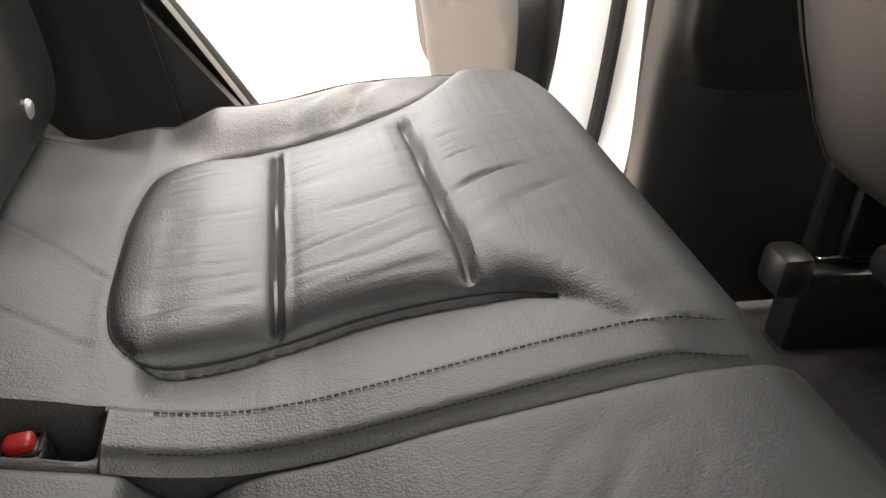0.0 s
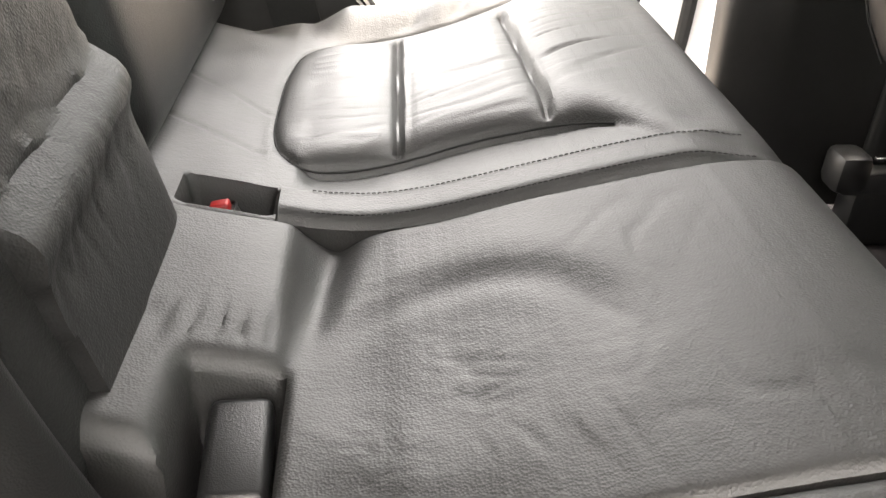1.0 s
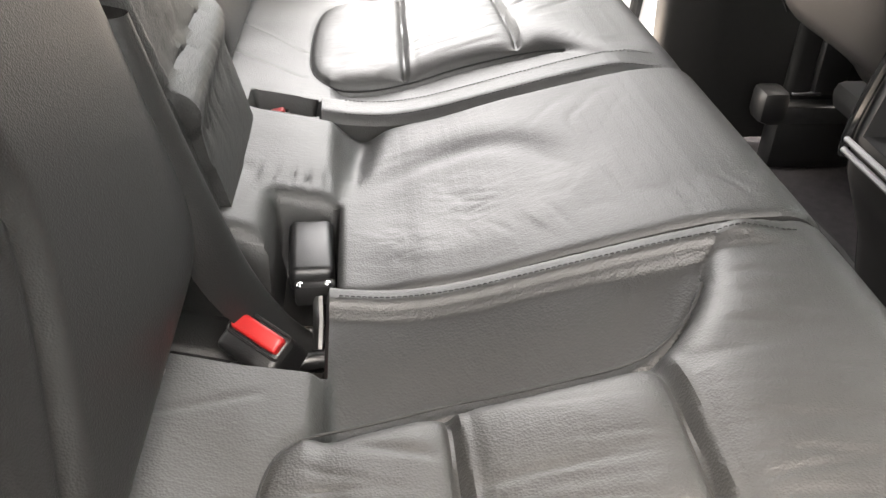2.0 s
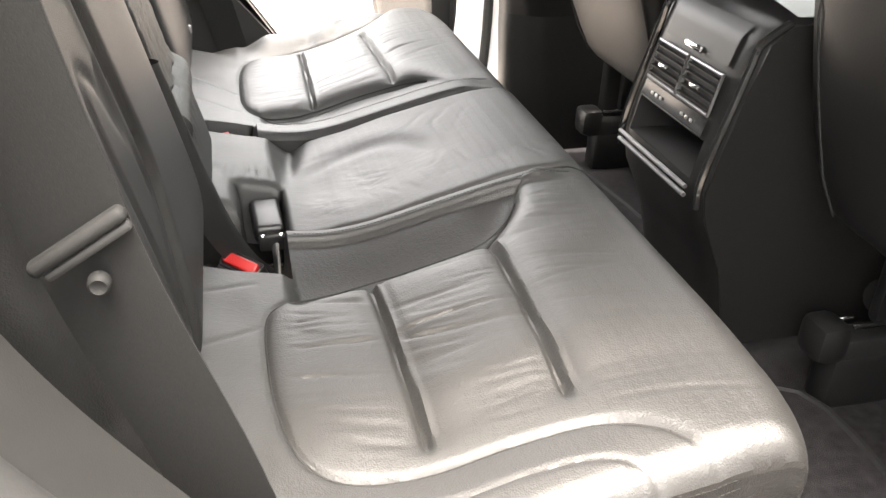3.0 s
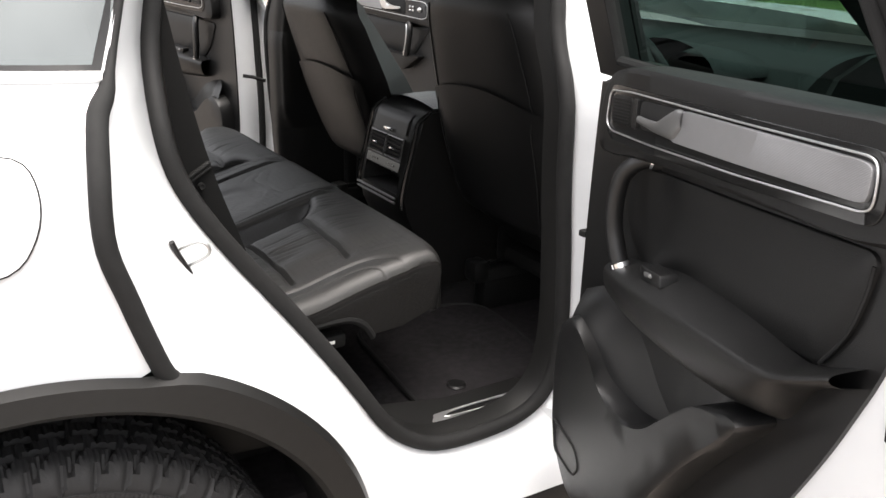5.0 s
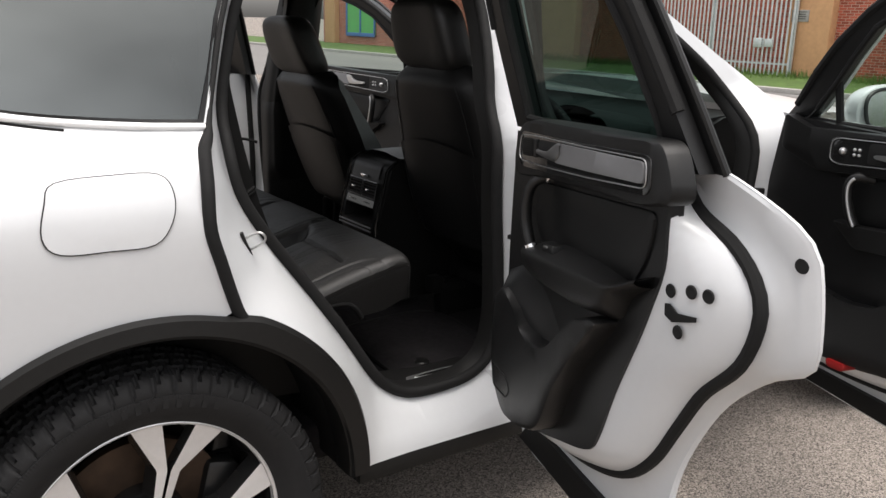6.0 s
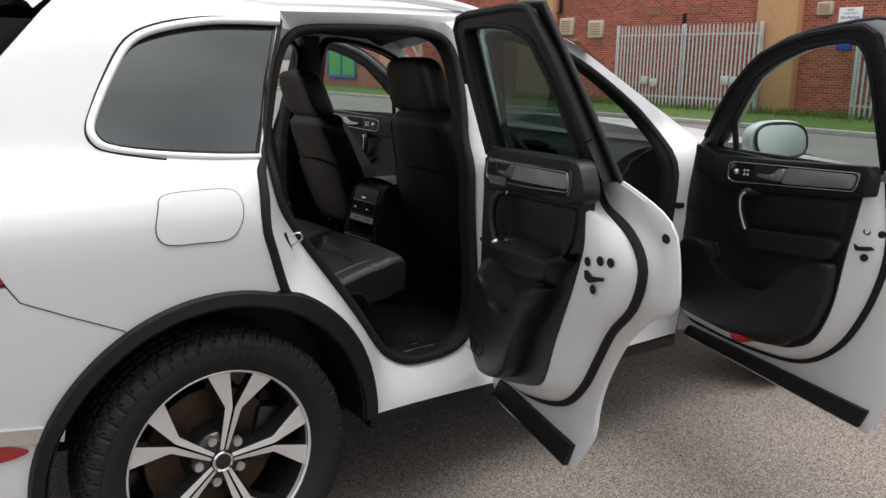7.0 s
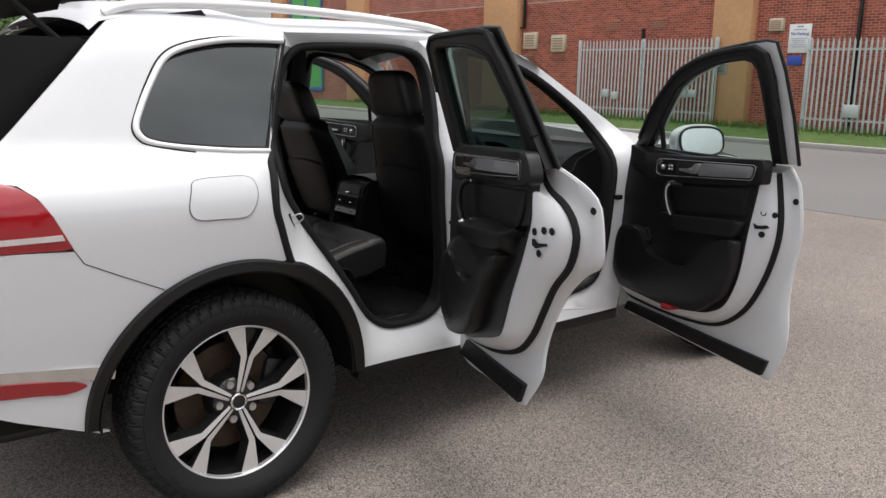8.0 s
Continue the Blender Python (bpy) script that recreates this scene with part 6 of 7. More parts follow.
bm, rows = bmesh.new(), []
levels = [0.49 + 0.0261 * i for i in range(11)] + [0.753, 0.77, 0.79, 0.806] + [0.82 + 0.0152 * i for i in range(11)]
across = [-0.125, -0.121, -0.112, -0.095, -0.06, -0.02, 0.02, 0.06, 0.095, 0.112, 0.121, 0.125]
rows = [[bm.verts.new((cons_x(z) + 0.012 * abs(y / 0.125) ** 8, y, z)) for y in across] for z in levels]
for p, q, z in zip(rows, rows[1:], levels):
    for j in range(len(p) - 1):
        if not (0.752 < z < 0.80 and 3 <= j <= 7):
            bm.faces.new((p[j], p[j + 1], q[j + 1], q[j]))
part("body", bm, PLASTIC, console)
bm = bmesh.new()
mouth = [(-0.095, 0.753), (0.095, 0.753), (0.095, 0.806), (-0.095, 0.806)]
outer = [bm.verts.new((cons_x(z) + 0.001, y, z)) for y, z in mouth]
deep = [bm.verts.new((cons_x(z) + 0.085, y * 0.96, z + 0.002)) for y, z in mouth]
for i in range(4):
    bm.faces.new((outer[i], outer[(i + 1) % 4], deep[(i + 1) % 4], deep[i]))
bm.faces.new(deep)
part("storage_recess", bm, RUBBER, console, "dark storage recess")
for side in (1, -1):
    outline = [(cons_x(z) + 0.012, z) for z in (0.49, 0.55, 0.62, 0.70, 0.74, 0.80, 0.89, 0.94, 0.962)] + [(1.2, 0.972), (1.5, 0.93), (1.5, 0.49)]
    part("flank", panel(outline, [], lambda u, v, t, s=side: Vector((u, -s * (0.128 - (t or 0)), v)), 0.06, 0.01), PLASTIC, console, "dark console flank")
    part("edge_trim", tube(bmesh.new(), rounded([(cons_x(z) + 0.002, -side * 0.121, z) for z in (0.72, 0.75, 0.80, 0.86, 0.91, 0.94, 0.964)], 4, False), 0.006, False, 8), GLOSS_BLACK, console, "gloss black edge trim")
part("top_pad", sheet(10, 10, lambda a, b: Vector((1.07 + 0.38 * a, (b - 0.5) * 0.24, 0.972 + 0.012 * (1 - (2 * b - 1) ** 2)))), LEATHER_FLAT, console, "black padded armrest lid")


def on_console(y, z, out):
    return Vector((cons_x(z) - out, y, z))


def frame_loop(y0, y1, z0, z1, out):
    return [on_console(y, z, out) for y, z in ((y0, z0), (y1, z0), (y1, z1), (y0, z1))]


for y0, y1 in ((-0.088, -0.004), (0.004, 0.088)):
    bm = bmesh.new()
    bm.faces.new([bm.verts.new(p) for p in frame_loop(y0, y1, 0.838, 0.891, 0.003)])
    vent = part("air_vent", bm, RUBBER, console, "dark air vent with slats")
    for i in range(5):
        z = 0.845 + i * 0.0098
        part("slat", block(bmesh.new(), cons_x(z) - 0.006, (y0 + y1) / 2, z, 0.008, y1 - y0, 0.0022, 0), PLASTIC, vent)
    part("vent_frame", tube(bmesh.new(), frame_loop(y0, y1, 0.838, 0.891, 0.006), 0.0028, True, 6), SATIN, vent, "satin silver vent frame")
    part("vent_tab", block(bmesh.new(), cons_x(0.864) - 0.012, (y0 + y1) / 2, 0.864, 0.008, 0.022, 0.006, 0.002), CHROME, vent, "chrome tab")
part("switch_panel", sheet(2, 8, lambda a, b: on_console((b - 0.5) * 0.18, 0.81 + 0.022 * a, 0.004)), GLOSS_BLACK, console, "gloss black switch row")
for y in (-0.045, 0.045):
    for k in range(3):
        part("switch_mark", block(bmesh.new(), cons_x(0.82) - 0.006, y + (k - 1) * 0.013, 0.821, 0.002, 0.006, 0.005, 0.001), SILVER, console)
part("ashtray_lid", sheet(6, 10, lambda a, b: on_console((b - 0.5) * 0.17, 0.902 + 0.052 * a, 0.004)), PLASTIC, console, "dark lid")
part("lid_tab", block(bmesh.new(), cons_x(0.906) - 0.008, 0.0, 0.906, 0.008, 0.045, 0.009, 0.003), CHROME, console, "chrome lid tab")
for z in (0.734, 0.746):
    part("recess_rail", tube(bmesh.new(), [on_console(y, z, 0.008) for y in (-0.105, -0.05, 0.0, 0.05, 0.105)], 0.0035, False, 8), SATIN, console, "satin silver rail")

# ---- front seats ----
def make_front_seat(y):
    s = thing("front_seat", (1.25, y, 0.47), "black leather front seat seen from behind", "car seat", "front seats")

    lean, foot, drop = (0.38, 1.095, 0.06) if y > 0 else (0.26, 1.105, 0.0)

    def rear_face(a, b):
        z = 0.665 + (0.63 - drop) * a
        w = lerp(z + drop * a, ((0.665, 0.165), (0.70, 0.20), (0.75, 0.23), (0.80, 0.25), (0.88, 0.264), (1.05, 0.270), (1.2, 0.245), (1.25, 0.222), (1.28, 0.19), (1.295, 0.15)))
        t = 2 * b - 1
        return Vector((foot - lean * (z - 0.74) + 0.070 * abs(t) ** 5 + 0.035 * ease(0.90, 1.0, a) + 0.075 * (1 - ease(0.0, 0.17, a)), y + w * t, z))
    back = part("backrest", sheet(40, 24, rear_face), LEATHER_FLAT, s, "black leather seat back")

    def front_face(a, b):
        p = rear_face(a, b)
        k = abs(2 * b - 1)
        deep = (0.065 + 0.30 * max(0.0, 1.25 - p.z)) * (0.72 + 0.28 * math.exp(-((k - 0.86) / 0.12) ** 2))
        return p + Vector((deep * (1 - k ** 14) * (1 - 0.7 * ease(0.93, 1, a)), 0, 0))
    part("backrest_front", sheet(30, 20, front_face), LEATHER, back, "black leather seat front")
    part("back_panel", sheet(24, 20, lambda a, b: rear_face(0.14 + 0.45 * a + 0.05 * (1 - (2 * b - 1) ** 2) * a, 0.10 + 0.80 * b) + Vector((-0.008 - 0.005 * math.sin(math.pi * a), 0, 0))), LEATHER_FLAT, back, "dark map pocket")
    for t in (-1, 1):
        part("seam", tube(bmesh.new(), [rear_face(0.14 + 0.077 * i, 0.5 + 0.33 * t + 0.012 * t * math.sin(0.3 * i)) + Vector((-0.014 if i < 6 else -0.002, 0, 0)) for i in range(11)], 0.0016, False, 6), RUBBER, back, "dark seam down the seat back")
    bm = bmesh.new()
    bmesh.ops.create_cube(bm, size=1.0)
    bmesh.ops.subdivide_edges(bm, edges=bm.edges[:], cuts=7, use_grid_fill=True)
    for v in bm.verts:
        c = v.co * 2
        k = (abs(c.x) ** 4 + abs(c.y) ** 4 + abs(c.z) ** 4) ** 0.25
        c = c / k
        v.co = Vector((foot - lean * (0.638 - drop) + 0.075 + 0.060 * c.x - lean * 0.10 * c.z - 0.02 * c.y * c.y, y + (0.142 - 0.016 * c.z) * c.y, 1.376 - drop + 0.103 * c.z))
    part("headrest", bm, LEATHER, s, "black leather headrest")
    bm = bmesh.new()
    for q in (-0.06, 0.06):
        tube(bm, [(foot - lean * (0.5 - drop) + 0.07, y + q, 1.24 - drop), (foot - lean * (0.6 - drop) + 0.07, y + q, 1.34 - drop)], 0.007)
    part("headrest_rods", bm, CHROME, s, "chrome headrest rods")
    bm = bmesh.new()
    block(bm, 1.50, y, 0.66, 0.42, 0.50, 0.13, 0.05, None, 4)
    part("seat_cushion", bm, LEATHER_FLAT, s)
    away = 1 if y > 0 else -1
    for q in (-0.16 * away, 0.24 * away):
        rail = part("seat_rail", block(bmesh.new(), 1.40, y + q, 0.545, 0.52, 0.045, 0.035, 0.006), DARK_METAL, s, "dark seat rail")
        part("rail_cap", block(bmesh.new(), 1.150, y + q, 0.560, 0.05, 0.058, 0.06, 0.014), FRAME_BLACK, rail, "black rail cap")
        part("rail_edge", block(bmesh.new(), 1.20, y + q - 0.018, 0.585, 0.05, 0.008, 0.006, 0.002), CHROME, rail, "bare metal edge")
        part("rail_edge", block(bmesh.new(), 1.19, y + q + 0.020, 0.572, 0.035, 0.006, 0.006, 0.002), CHROME, rail, "bare metal edge")
        part("rail_riser", block(bmesh.new(), 1.36, y + q, 0.49, 0.40, 0.05, 0.09, 0.01), FRAME_BLACK, rail, "black riser")
        bm = bmesh.new()
        block(bm, 1.245, y + q, 0.64, 0.060, 0.024, 0.13, 0.012)
        part("hinge_cover", bm, TRIM, s, "grey plastic hinge cover")
    part("side_valance", block(bmesh.new(), 1.44, y + 0.262 * away, 0.60, 0.52, 0.024, 0.20, 0.012, None, 3), PLASTIC, s, "black side valance")
    part("seat_pan", block(bmesh.new(), 1.43, y, 0.595, 0.40, 0.42, 0.05, 0.02), THREAD, s, "black seat pan")
    return s


for y in (-0.385, 0.385):
    make_front_seat(y)

# floor mats and sill plate
for side in (1, -1):
    outline = rounded([(0.76, 0.62), (0.80, 0.655), (1.0, 0.665), (1.10, 0.62), (1.14, 0.50), (1.14, 0.22), (0.90, 0.20), (0.80, 0.24), (0.775, 0.40)], 5)
    mt = thing("floor_mat", (0.95, -side * 0.45, 0.45), "black carpet floor mat with a round fixing", "floor mat", "rear floor mats")
    part("mat", panel(outline, [], lambda u, v, t, s=side: Vector((u, -s * v, 0.462 - (t or 0) + 0.004 * noise.noise(Vector((u * 9, v * 9, 0))))), 0.03, 0.010), CARPET, mt)
    part("mat_edge", tube(bmesh.new(), [(p[0], -side * p[1], 0.461) for p in outline], 0.006, True, 6), RUBBER, mt, "black bound edge")
    part("fixing", lathe(bmesh.new(), [(0, 0.004), (0.018, 0.004), (0.022, 0.0)], (0.868, -side * 0.575, 0.464), "z", 20), FRAME_BLACK, mt, "black round fixing")
    part("sill_cover", panel([(0.60, 0.58), (0.64, 0.72), (0.72, 0.77), (0.95, 0.77), (1.0, 0.70), (0.98, 0.64), (0.80, 0.64)], [], lambda u, v, t, s=side: Vector((u, -s * v, 0.484 - (t or 0))), 0.06, 0.03), PLASTIC, car, "black plastic sill cover")
    plate = part("sill_plate", panel(rounded([(0.722, 0.722), (0.735, 0.702), (0.757, 0.694), (0.925, 0.695), (0.945, 0.705), (0.911, 0.730), (0.737, 0.734)], 4), [], lambda u, v, t, s=side: Vector((u, -s * v, 0.490 - (t or 0))), 0.05, 0.004), SILVER, car, "silver sill plate")
    part("plate_inlay", panel(rounded([(0.765, 0.716), (0.785, 0.706), (0.905, 0.708), (0.900, 0.722)], 4), [], lambda u, v, t, s=side: Vector((u, -s * v, 0.493 - (t or 0))), 0.05, 0.004), GLOSS_BLACK, plate, "dark inlay")
    part("inlay_ring", tube(bmesh.new(), [(p[0], -side * p[1], 0.493) for p in rounded([(0.760, 0.718), (0.783, 0.703), (0.908, 0.705), (0.903, 0.725)], 4)], 0.0018, True, 6), SILVER, plate, "bright metal ring")
# door strikers on the frame
for side in (1, -1):
    bm = tube(bmesh.new(), rounded([(0.229, -side * 0.845, 0.966), (0.255, -side * 0.872, 0.985), (0.268, -side * 0.878, 0.977), (0.266, -side * 0.872, 0.962), (0.244, -side * 0.845, 0.942)], 4, False), 0.0026, False, 8)
    striker = part("door_striker", bm, SILVER, car, "metal door striker")
    part("striker_plate", tube(bmesh.new(), [(0.224, -side * 0.862, 0.986), (0.231, -side * 0.858, 0.968), (0.246, -side * 0.85, 0.938), (0.253, -side * 0.846, 0.922)], 0.004, False, 8), DARK_METAL, striker, "dark striker plate")

# ---- the street and the brick building behind ----
bm = bmesh.new()
block(bm, 13.05, 0, -0.095, 9.3, 400, 0.2, 0)
solid("road", bm, ROAD, "grey worn asphalt road", "road", "structure", False)
bm = bmesh.new()
block(bm, 17.85, 0, 0.03, 0.25, 400, 0.18, 0.015)
solid("kerb", bm, CONCRETE, "grey concrete kerb along the road", "kerb", "structure")
bm = bmesh.new()
block(bm, 21.0, 0, 0.02, 6.0, 400, 0.16, 0)
solid("verge", bm, GRASS, "green grass verge before the brick building", "verge", "structure", False)

rnd = random.Random(8)
vs, fs = [], []
for k in range(9000):
    x = 23.35 - abs(rnd.gauss(0, 0.7))
    if x < 18.1:
        continue
    y, h, a = rnd.uniform(2, 34), rnd.uniform(0.06, 0.30) * (1.0 if x > 22.6 else 0.5), rnd.uniform(0, 6.28)
    w, lean = 0.012, rnd.uniform(0, 0.10)
    b = len(vs)
    vs += [(x - w * math.cos(a), y - w * math.sin(a), 0.095), (x + w * math.cos(a), y + w * math.sin(a), 0.095), (x + lean * math.sin(a), y + lean * math.cos(a), 0.1 + h)]
    fs.append((b, b + 1, b + 2))
me = bpy.data.meshes.new("grass_blades")
me.from_pydata(vs, [], fs)
me.materials.append(BLADE)
tagged(new("grass_blades", me), "long green grass blades along the wall", "grass", "", "stuff")

building = thing("building", (24, 20, 0), "red brick building with orange pillars", "building")
bm = bmesh.new()
block(bm, 26.5, 22.0, 4.0, 6.0, 44.0, 8.0, 0)
part("brick_wall", bm, BRICK, building, "red brick wall", False)
for y0, y1 in ((11.84, 13.21), (22.36, 24.40), (33.46, 35.14), (42.06, 43.21)):
    bm = block(bmesh.new(), 23.42, (y0 + y1) / 2, 4.0, 0.5, y1 - y0, 8.0, 0.02)
    part("pillar", bm, ORANGE_STONE, building, "orange stone pillar")
for y, z, w, h in ((21.78, 2.92, 0.73, 0.64), (20.23, 2.79, 0.73, 0.64), (11.12, 3.20, 0.47, 0.38)):
    box = part("flue_box", block(bmesh.new(), 23.44, y, z, 0.16, w, h, 0.03), PALE_BOX, building, "cream vent box")
    for k in range(5):
        part("slat", block(bmesh.new(), 23.355, y, z - 0.3 * h + 0.15 * h * k, 0.015, w * 0.72, 0.05 * h, 0), TERRACOTTA, box)
for y in (17.59, 15.56):
    v = part("wall_vent", block(bmesh.new(), 23.49, y, 3.39, 0.04, 0.69, 0.37, 0.005), BRICK, building, "brick wall vent", False)
    for k in range(4):
        part("slat", block(bmesh.new(), 23.46, y, 3.27 + k * 0.08, 0.03, 0.62, 0.03, 0), TERRACOTTA, v)
for y0, y1, z0, z1 in ((37.97, 41.01, 0.62, 3.15), (38.08, 41.43, 3.9, 6.4)):
    w = part("shutter", block(bmesh.new(), 23.46, (y0 + y1) / 2, (z0 + z1) / 2, 0.08, y1 - y0, z1 - z0, 0.01), GREEN_PAINT, building, "green window shutter", False)
    bm = bmesh.new()
    for y in (y0, (y0 + y1) / 2, y1):
        block(bm, 23.40, y, (z0 + z1) / 2, 0.06, 0.12, z1 - z0 + 0.12, 0.005)
    for z in (z0, z1):
        block(bm, 23.405, (y0 + y1) / 2, z, 0.06, y1 - y0, 0.2, 0.005)
    part("shutter_frame", bm, BLUE_PAINT, w, "blue shutter frame")
bm = bmesh.new()
for y, z0, z1 in ((8.57, 0.1, 8.0), (16.15, 0.1, 3.23)):
    p = part("drain_pipe", tube(bmesh.new(), [(23.40, y, z0), (23.40, y, z1)], 0.06, False, 12), GLOSS_BLACK, building, "black drain pipe")
part("drain_pipe", tube(bmesh.new(), [(23.40, 22.98, 3.44), (23.40, 22.15, 3.44), (23.40, 22.15, 6.7)], 0.06, False, 12), GLOSS_BLACK, building, "black drain pipe")
# signs on the wall
sign = thing("wall_sign", (23.47, 10.36, 2.2), "white parking notice with blue lettering on brick", "sign")
part("board", block(bmesh.new(), 23.47, 10.36, 2.78, 0.03, 0.70, 0.84, 0.005), SIGN_WHITE, sign)


def words(text, y, z, size, parent, material):
    cu = bpy.data.curves.new("text", "FONT")
    cu.body, cu.size, cu.align_x, cu.align_y, cu.extrude = text, size, "CENTER", "CENTER", 0.002
    tmp = bpy.data.objects.new("text", cu)
    scene.collection.objects.link(tmp)
    me = bpy.data.meshes.new_from_object(tmp)
    bpy.data.objects.remove(tmp)
    me.transform(Matrix.Translation((23.45, y, z)) @ Matrix.Rotation(radians(-90), 4, "Z") @ Matrix.Rotation(radians(90), 4, "X"))
    me.materials.clear()
    me.materials.append(material)
    ob = new("lettering", me)
    ob.parent, ob.matrix_parent_inverse = parent, Matrix.Translation(-parent.location)
    return ob


words("No Parking", 10.36, 2.92, 0.125, sign, SIGN_BLUE)
bm = bmesh.new()
block(bm, 23.452, 10.36, 3.13, 0.006, 0.2, 0.05, 0)
for k in range(5):
    block(bm, 23.452, 10.36 + 0.02 * (k % 2), 2.78 - 0.06 * k, 0.006, 0.5 - 0.06 * (k % 3), 0.02, 0)
block(bm, 23.452, 10.36, 3.04, 0.006, 0.42, 0.03, 0)
part("small_print", bm, PRINT, sign, "lines of small print", False)
sign = thing("wall_sign", (23.47, 10.46, 1.9), "small blue and white notice on brick", "sign")
part("board", block(bmesh.new(), 23.47, 10.46, 2.14, 0.03, 0.45, 0.28, 0.004), SIGN_BLUE, sign)
sign = thing("wall_sign", (23.16, 12.82, 1.6), "small pale notice on an orange pillar", "sign")
part("board", block(bmesh.new(), 23.155, 12.82, 1.87, 0.02, 0.56, 0.34, 0.004), CONCRETE, sign)
bm = bmesh.new()
for k in range(4):
    block(bm, 23.143, 12.82, 1.98 - 0.065 * k, 0.006, 0.42 - 0.05 * (k % 2), 0.02, 0)
part("small_print", bm, DARK_METAL, sign, "", False)


# palisade fence: pales are things' parts, shared mesh
def make_fence(y0, y1, top, label):
    f = thing("palisade_fence", (23.0, (y0 + y1) / 2, 0.1), label, "fence", "palisade fences")
    bm = bmesh.new()
    w, h = 0.034, top - 0.15
    prof = [(-w, 0.012), (-w * 0.5, 0.0), (0, -0.016), (w * 0.5, 0.0), (w, 0.012)]
    lo = [bm.verts.new((b, a, 0)) for a, b in prof]
    hi = [bm.verts.new((b, a, h - 0.10)) for a, b in prof]
    tip = [bm.verts.new((b, a * 0.25, h)) for a, b in prof]
    for i in range(4):
        bm.faces.new((lo[i], lo[i + 1], hi[i + 1], hi[i])), bm.faces.new((hi[i], hi[i + 1], tip[i + 1], tip[i]))
    pale = finish("pale", bm, GALV)
    y = y0
    while y <= y1:
        ob = new("pale", pale)
        ob.parent, ob.matrix_parent_inverse = f, Matrix.Translation(-f.location)
        ob.location = (22.95, y, 0.12)
        y += 0.155
    for z in (0.45, top - 0.35):
        part("rail", block(bmesh.new(), 23.0, (y0 + y1) / 2, z, 0.05, y1 - y0, 0.06, 0.005), GALV, f)
    for q in np.linspace(y0, y1, max(2, int((y1 - y0) / 2.6) + 1)):
        part("post", block(bmesh.new(), 23.06, float(q), top / 2, 0.07, 0.11, top, 0.006), GALV, f)
    return f


f1 = make_fence(12.90, 18.75, 2.86, "galvanised steel palisade fence with locked gates")
f2 = make_fence(3.0, 9.80, 2.78, "galvanised steel palisade fence with a lock box")
for f, y, z, w, h in ((f1, 17.30, 0.98, 0.28, 0.27), (f1, 16.87, 0.91, 0.3, 0.26), (f1, 14.0, 1.06, 0.28, 0.28), (f1, 13.60, 1.06, 0.28, 0.24), (f2, 8.31, 0.72, 0.46, 0.36)):
    part("lock_box", block(bmesh.new(), 22.92, y, z, 0.08, w, h, 0.01), GALV, f, "grey lock box")

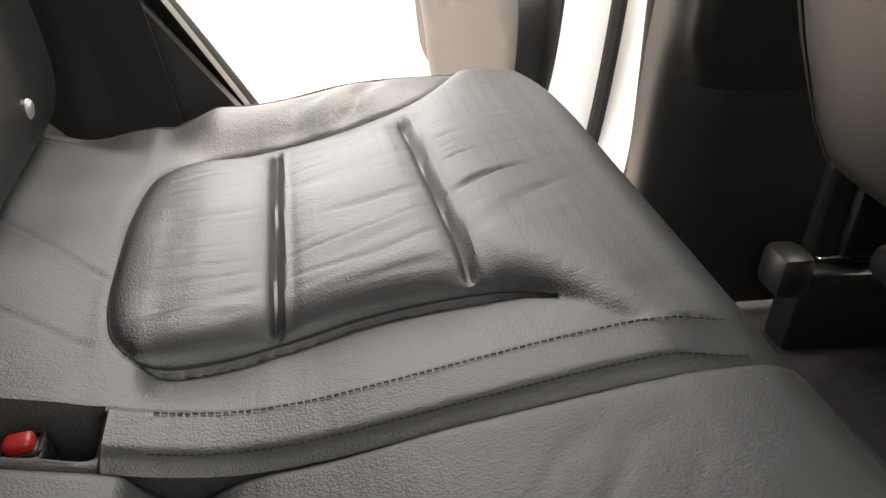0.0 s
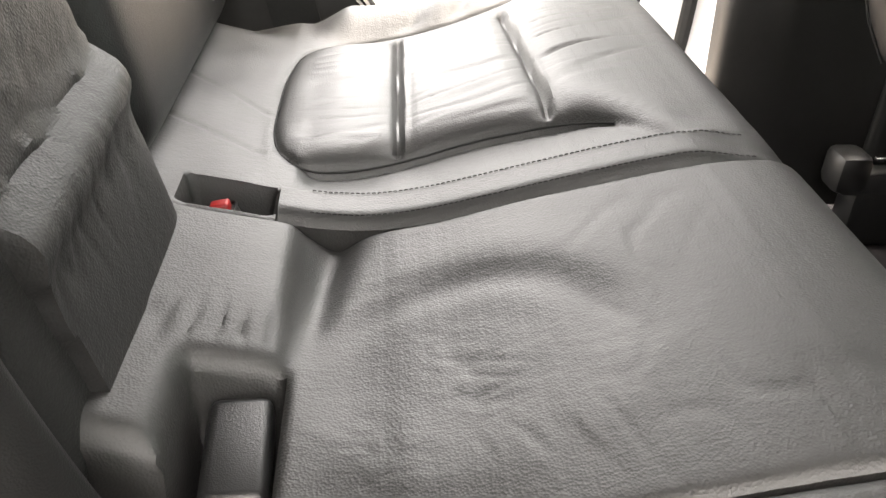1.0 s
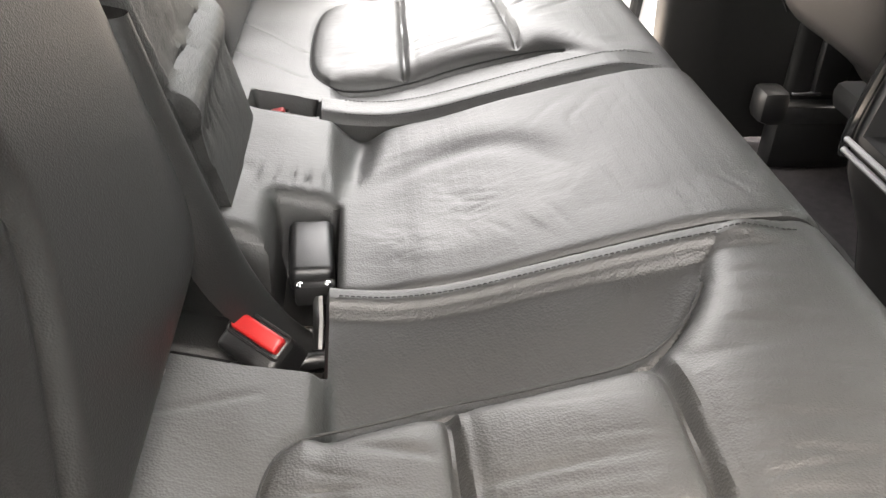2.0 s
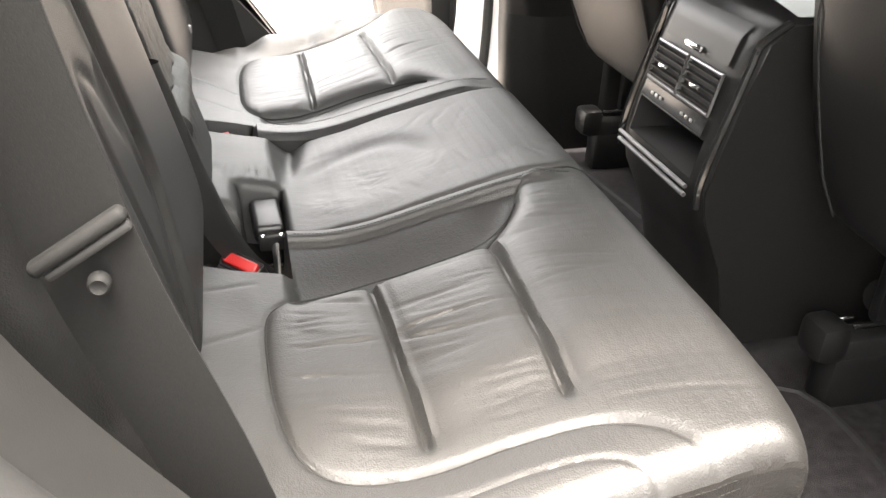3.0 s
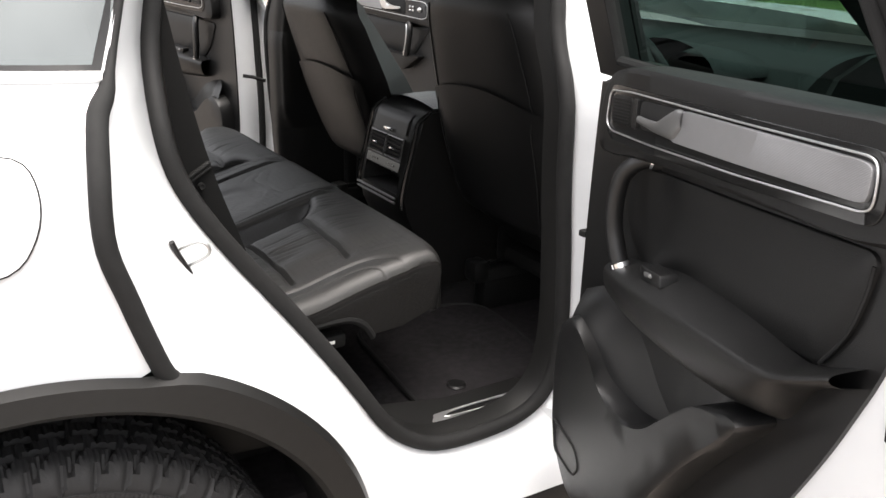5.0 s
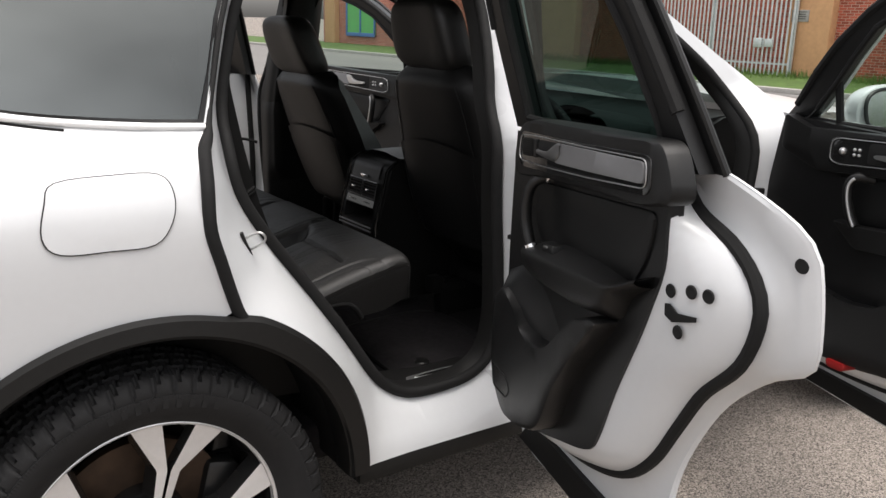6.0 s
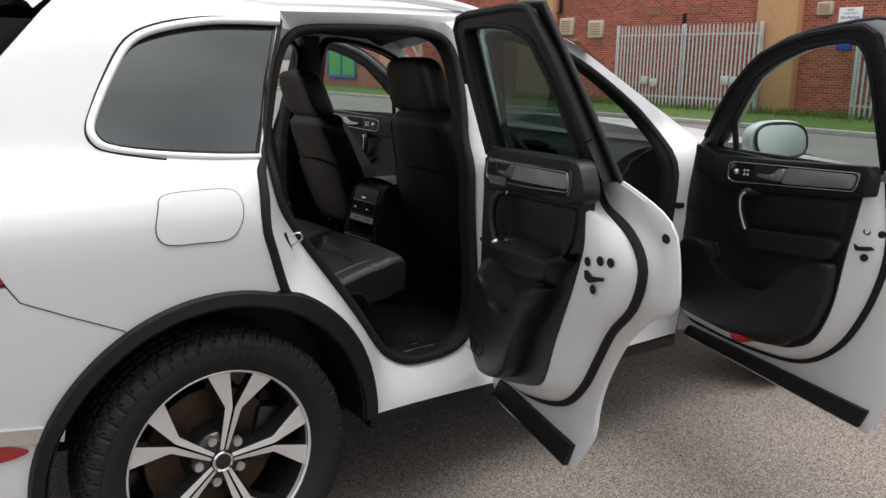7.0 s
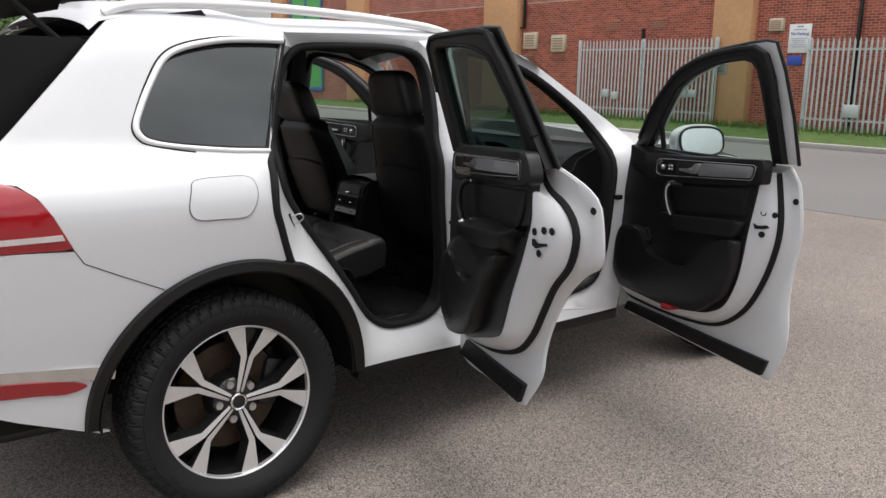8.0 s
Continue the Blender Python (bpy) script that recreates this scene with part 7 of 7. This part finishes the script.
# tree behind the far end, bush by the road
def make_tree(name, x, y, height, spread, label, seed):
    rnd = random.Random(seed)
    t = thing(name, (x, y, 0.1), label, "tree" if height > 3 else "bush")
    bm = tube(bmesh.new(), [(x, y, 0.0), (x + 0.1, y, height * 0.3), (x, y + 0.2, height * 0.6)], [0.25 * height / 8, 0.18 * height / 8, 0.08 * height / 8], False, 8)
    for k in range(7):
        a = rnd.uniform(0, 6.28)
        z = height * rnd.uniform(0.25, 0.5)
        tube(bm, [(x, y, z), (x + spread * 0.5 * math.cos(a), y + spread * 0.5 * math.sin(a), z + height * 0.25)], [0.07 * height / 8, 0.02], False, 6)
    part("trunk", bm, BARK, t)
    vs, fs = [], []
    for k in range(2600):
        c = Vector((rnd.gauss(0, 0.42), rnd.gauss(0, 0.42), rnd.gauss(0, 0.36)))
        if c.length > 1.1:
            continue
        c = Vector((x + spread * c.x, y + spread * c.y, height * 0.62 + height * 0.42 * c.z))
        s = spread * rnd.uniform(0.03, 0.06)
        u = Vector((rnd.uniform(-1, 1), rnd.uniform(-1, 1), rnd.uniform(-1, 1))).normalized()
        v = u.orthogonal().normalized()
        b = len(vs)
        vs += [c - u * s, c + v * s * 0.5, c + u * s, c - v * s * 0.5]
        fs.append((b, b + 1, b + 2, b + 3))
    me = bpy.data.meshes.new("crown")
    me.from_pydata(vs, [], fs)
    me.materials.append(LEAF)
    ob = new("crown", me)
    ob.parent, ob.matrix_parent_inverse = t, Matrix.Translation(-t.location)
    return t


for k, x in enumerate((-26, -19, -11, -4, 4, 11, 19)):
    make_tree("tree", x, -30.0 - 3 * (k % 3), 7.5 + (k * 7 % 4), 5.5, "leafy green tree at the edge of the yard", 20 + k)
make_tree("tree", 20.0, 62.0, 7.0, 5.0, "leafy green tree by the road", 3)
make_tree("tree", 14.0, 66.0, 6.5, 5.0, "leafy green tree by the road", 4)

# bricks of the wall: those round the notices singly, the rest joined
part("mortar_bed", block(bmesh.new(), 23.522, 17.5, 2.25, 0.05, 29.0, 4.3, 0), MORTAR, building, "pale mortar", False)
BOX = [(0, -1, -1), (0, 1, -1), (0, 1, 1), (0, -1, 1), (1, -1, -1), (1, 1, -1), (1, 1, 1), (1, -1, 1)]
SIDES = [(0, 3, 2, 1), (0, 1, 5, 4), (1, 2, 6, 5), (2, 3, 7, 6), (3, 0, 4, 7)]
one = bpy.data.meshes.new("brick")
one.from_pydata([(0.015 * a, 0.1075 * b, 0.0325 * c) for a, b, c in BOX], [], SIDES)
one.materials.append(BRICK_PIECE)
rnd = random.Random(12)
vs, fs = [], []
for row in range(55):
    z = 0.145 + 0.0775 * row
    for col in range(122):
        y = 3.13 + 0.235 * col + (0.1175 if row % 2 else 0.0)
        x = 23.489 + rnd.uniform(-0.0015, 0.0015)
        if 10.9 < y < 12.25:
            ob = new("brick", one)
            ob.parent, ob.matrix_parent_inverse = building, Matrix.Translation(-building.location)
            ob.location = (x, y, z)
            continue
        base = len(vs)
        vs += [(x + 0.015 * a, y + 0.1075 * b, z + 0.0325 * c) for a, b, c in BOX]
        fs += [tuple(base + i for i in f) for f in SIDES]
me = bpy.data.meshes.new("brickwork")
me.from_pydata(vs, [], fs)
me.materials.append(BRICK_PIECE)
ob = new("brickwork", me)
ob.parent, ob.matrix_parent_inverse = building, Matrix.Translation(-building.location)
tagged(ob, "red brick courses", "", "", "stuff")
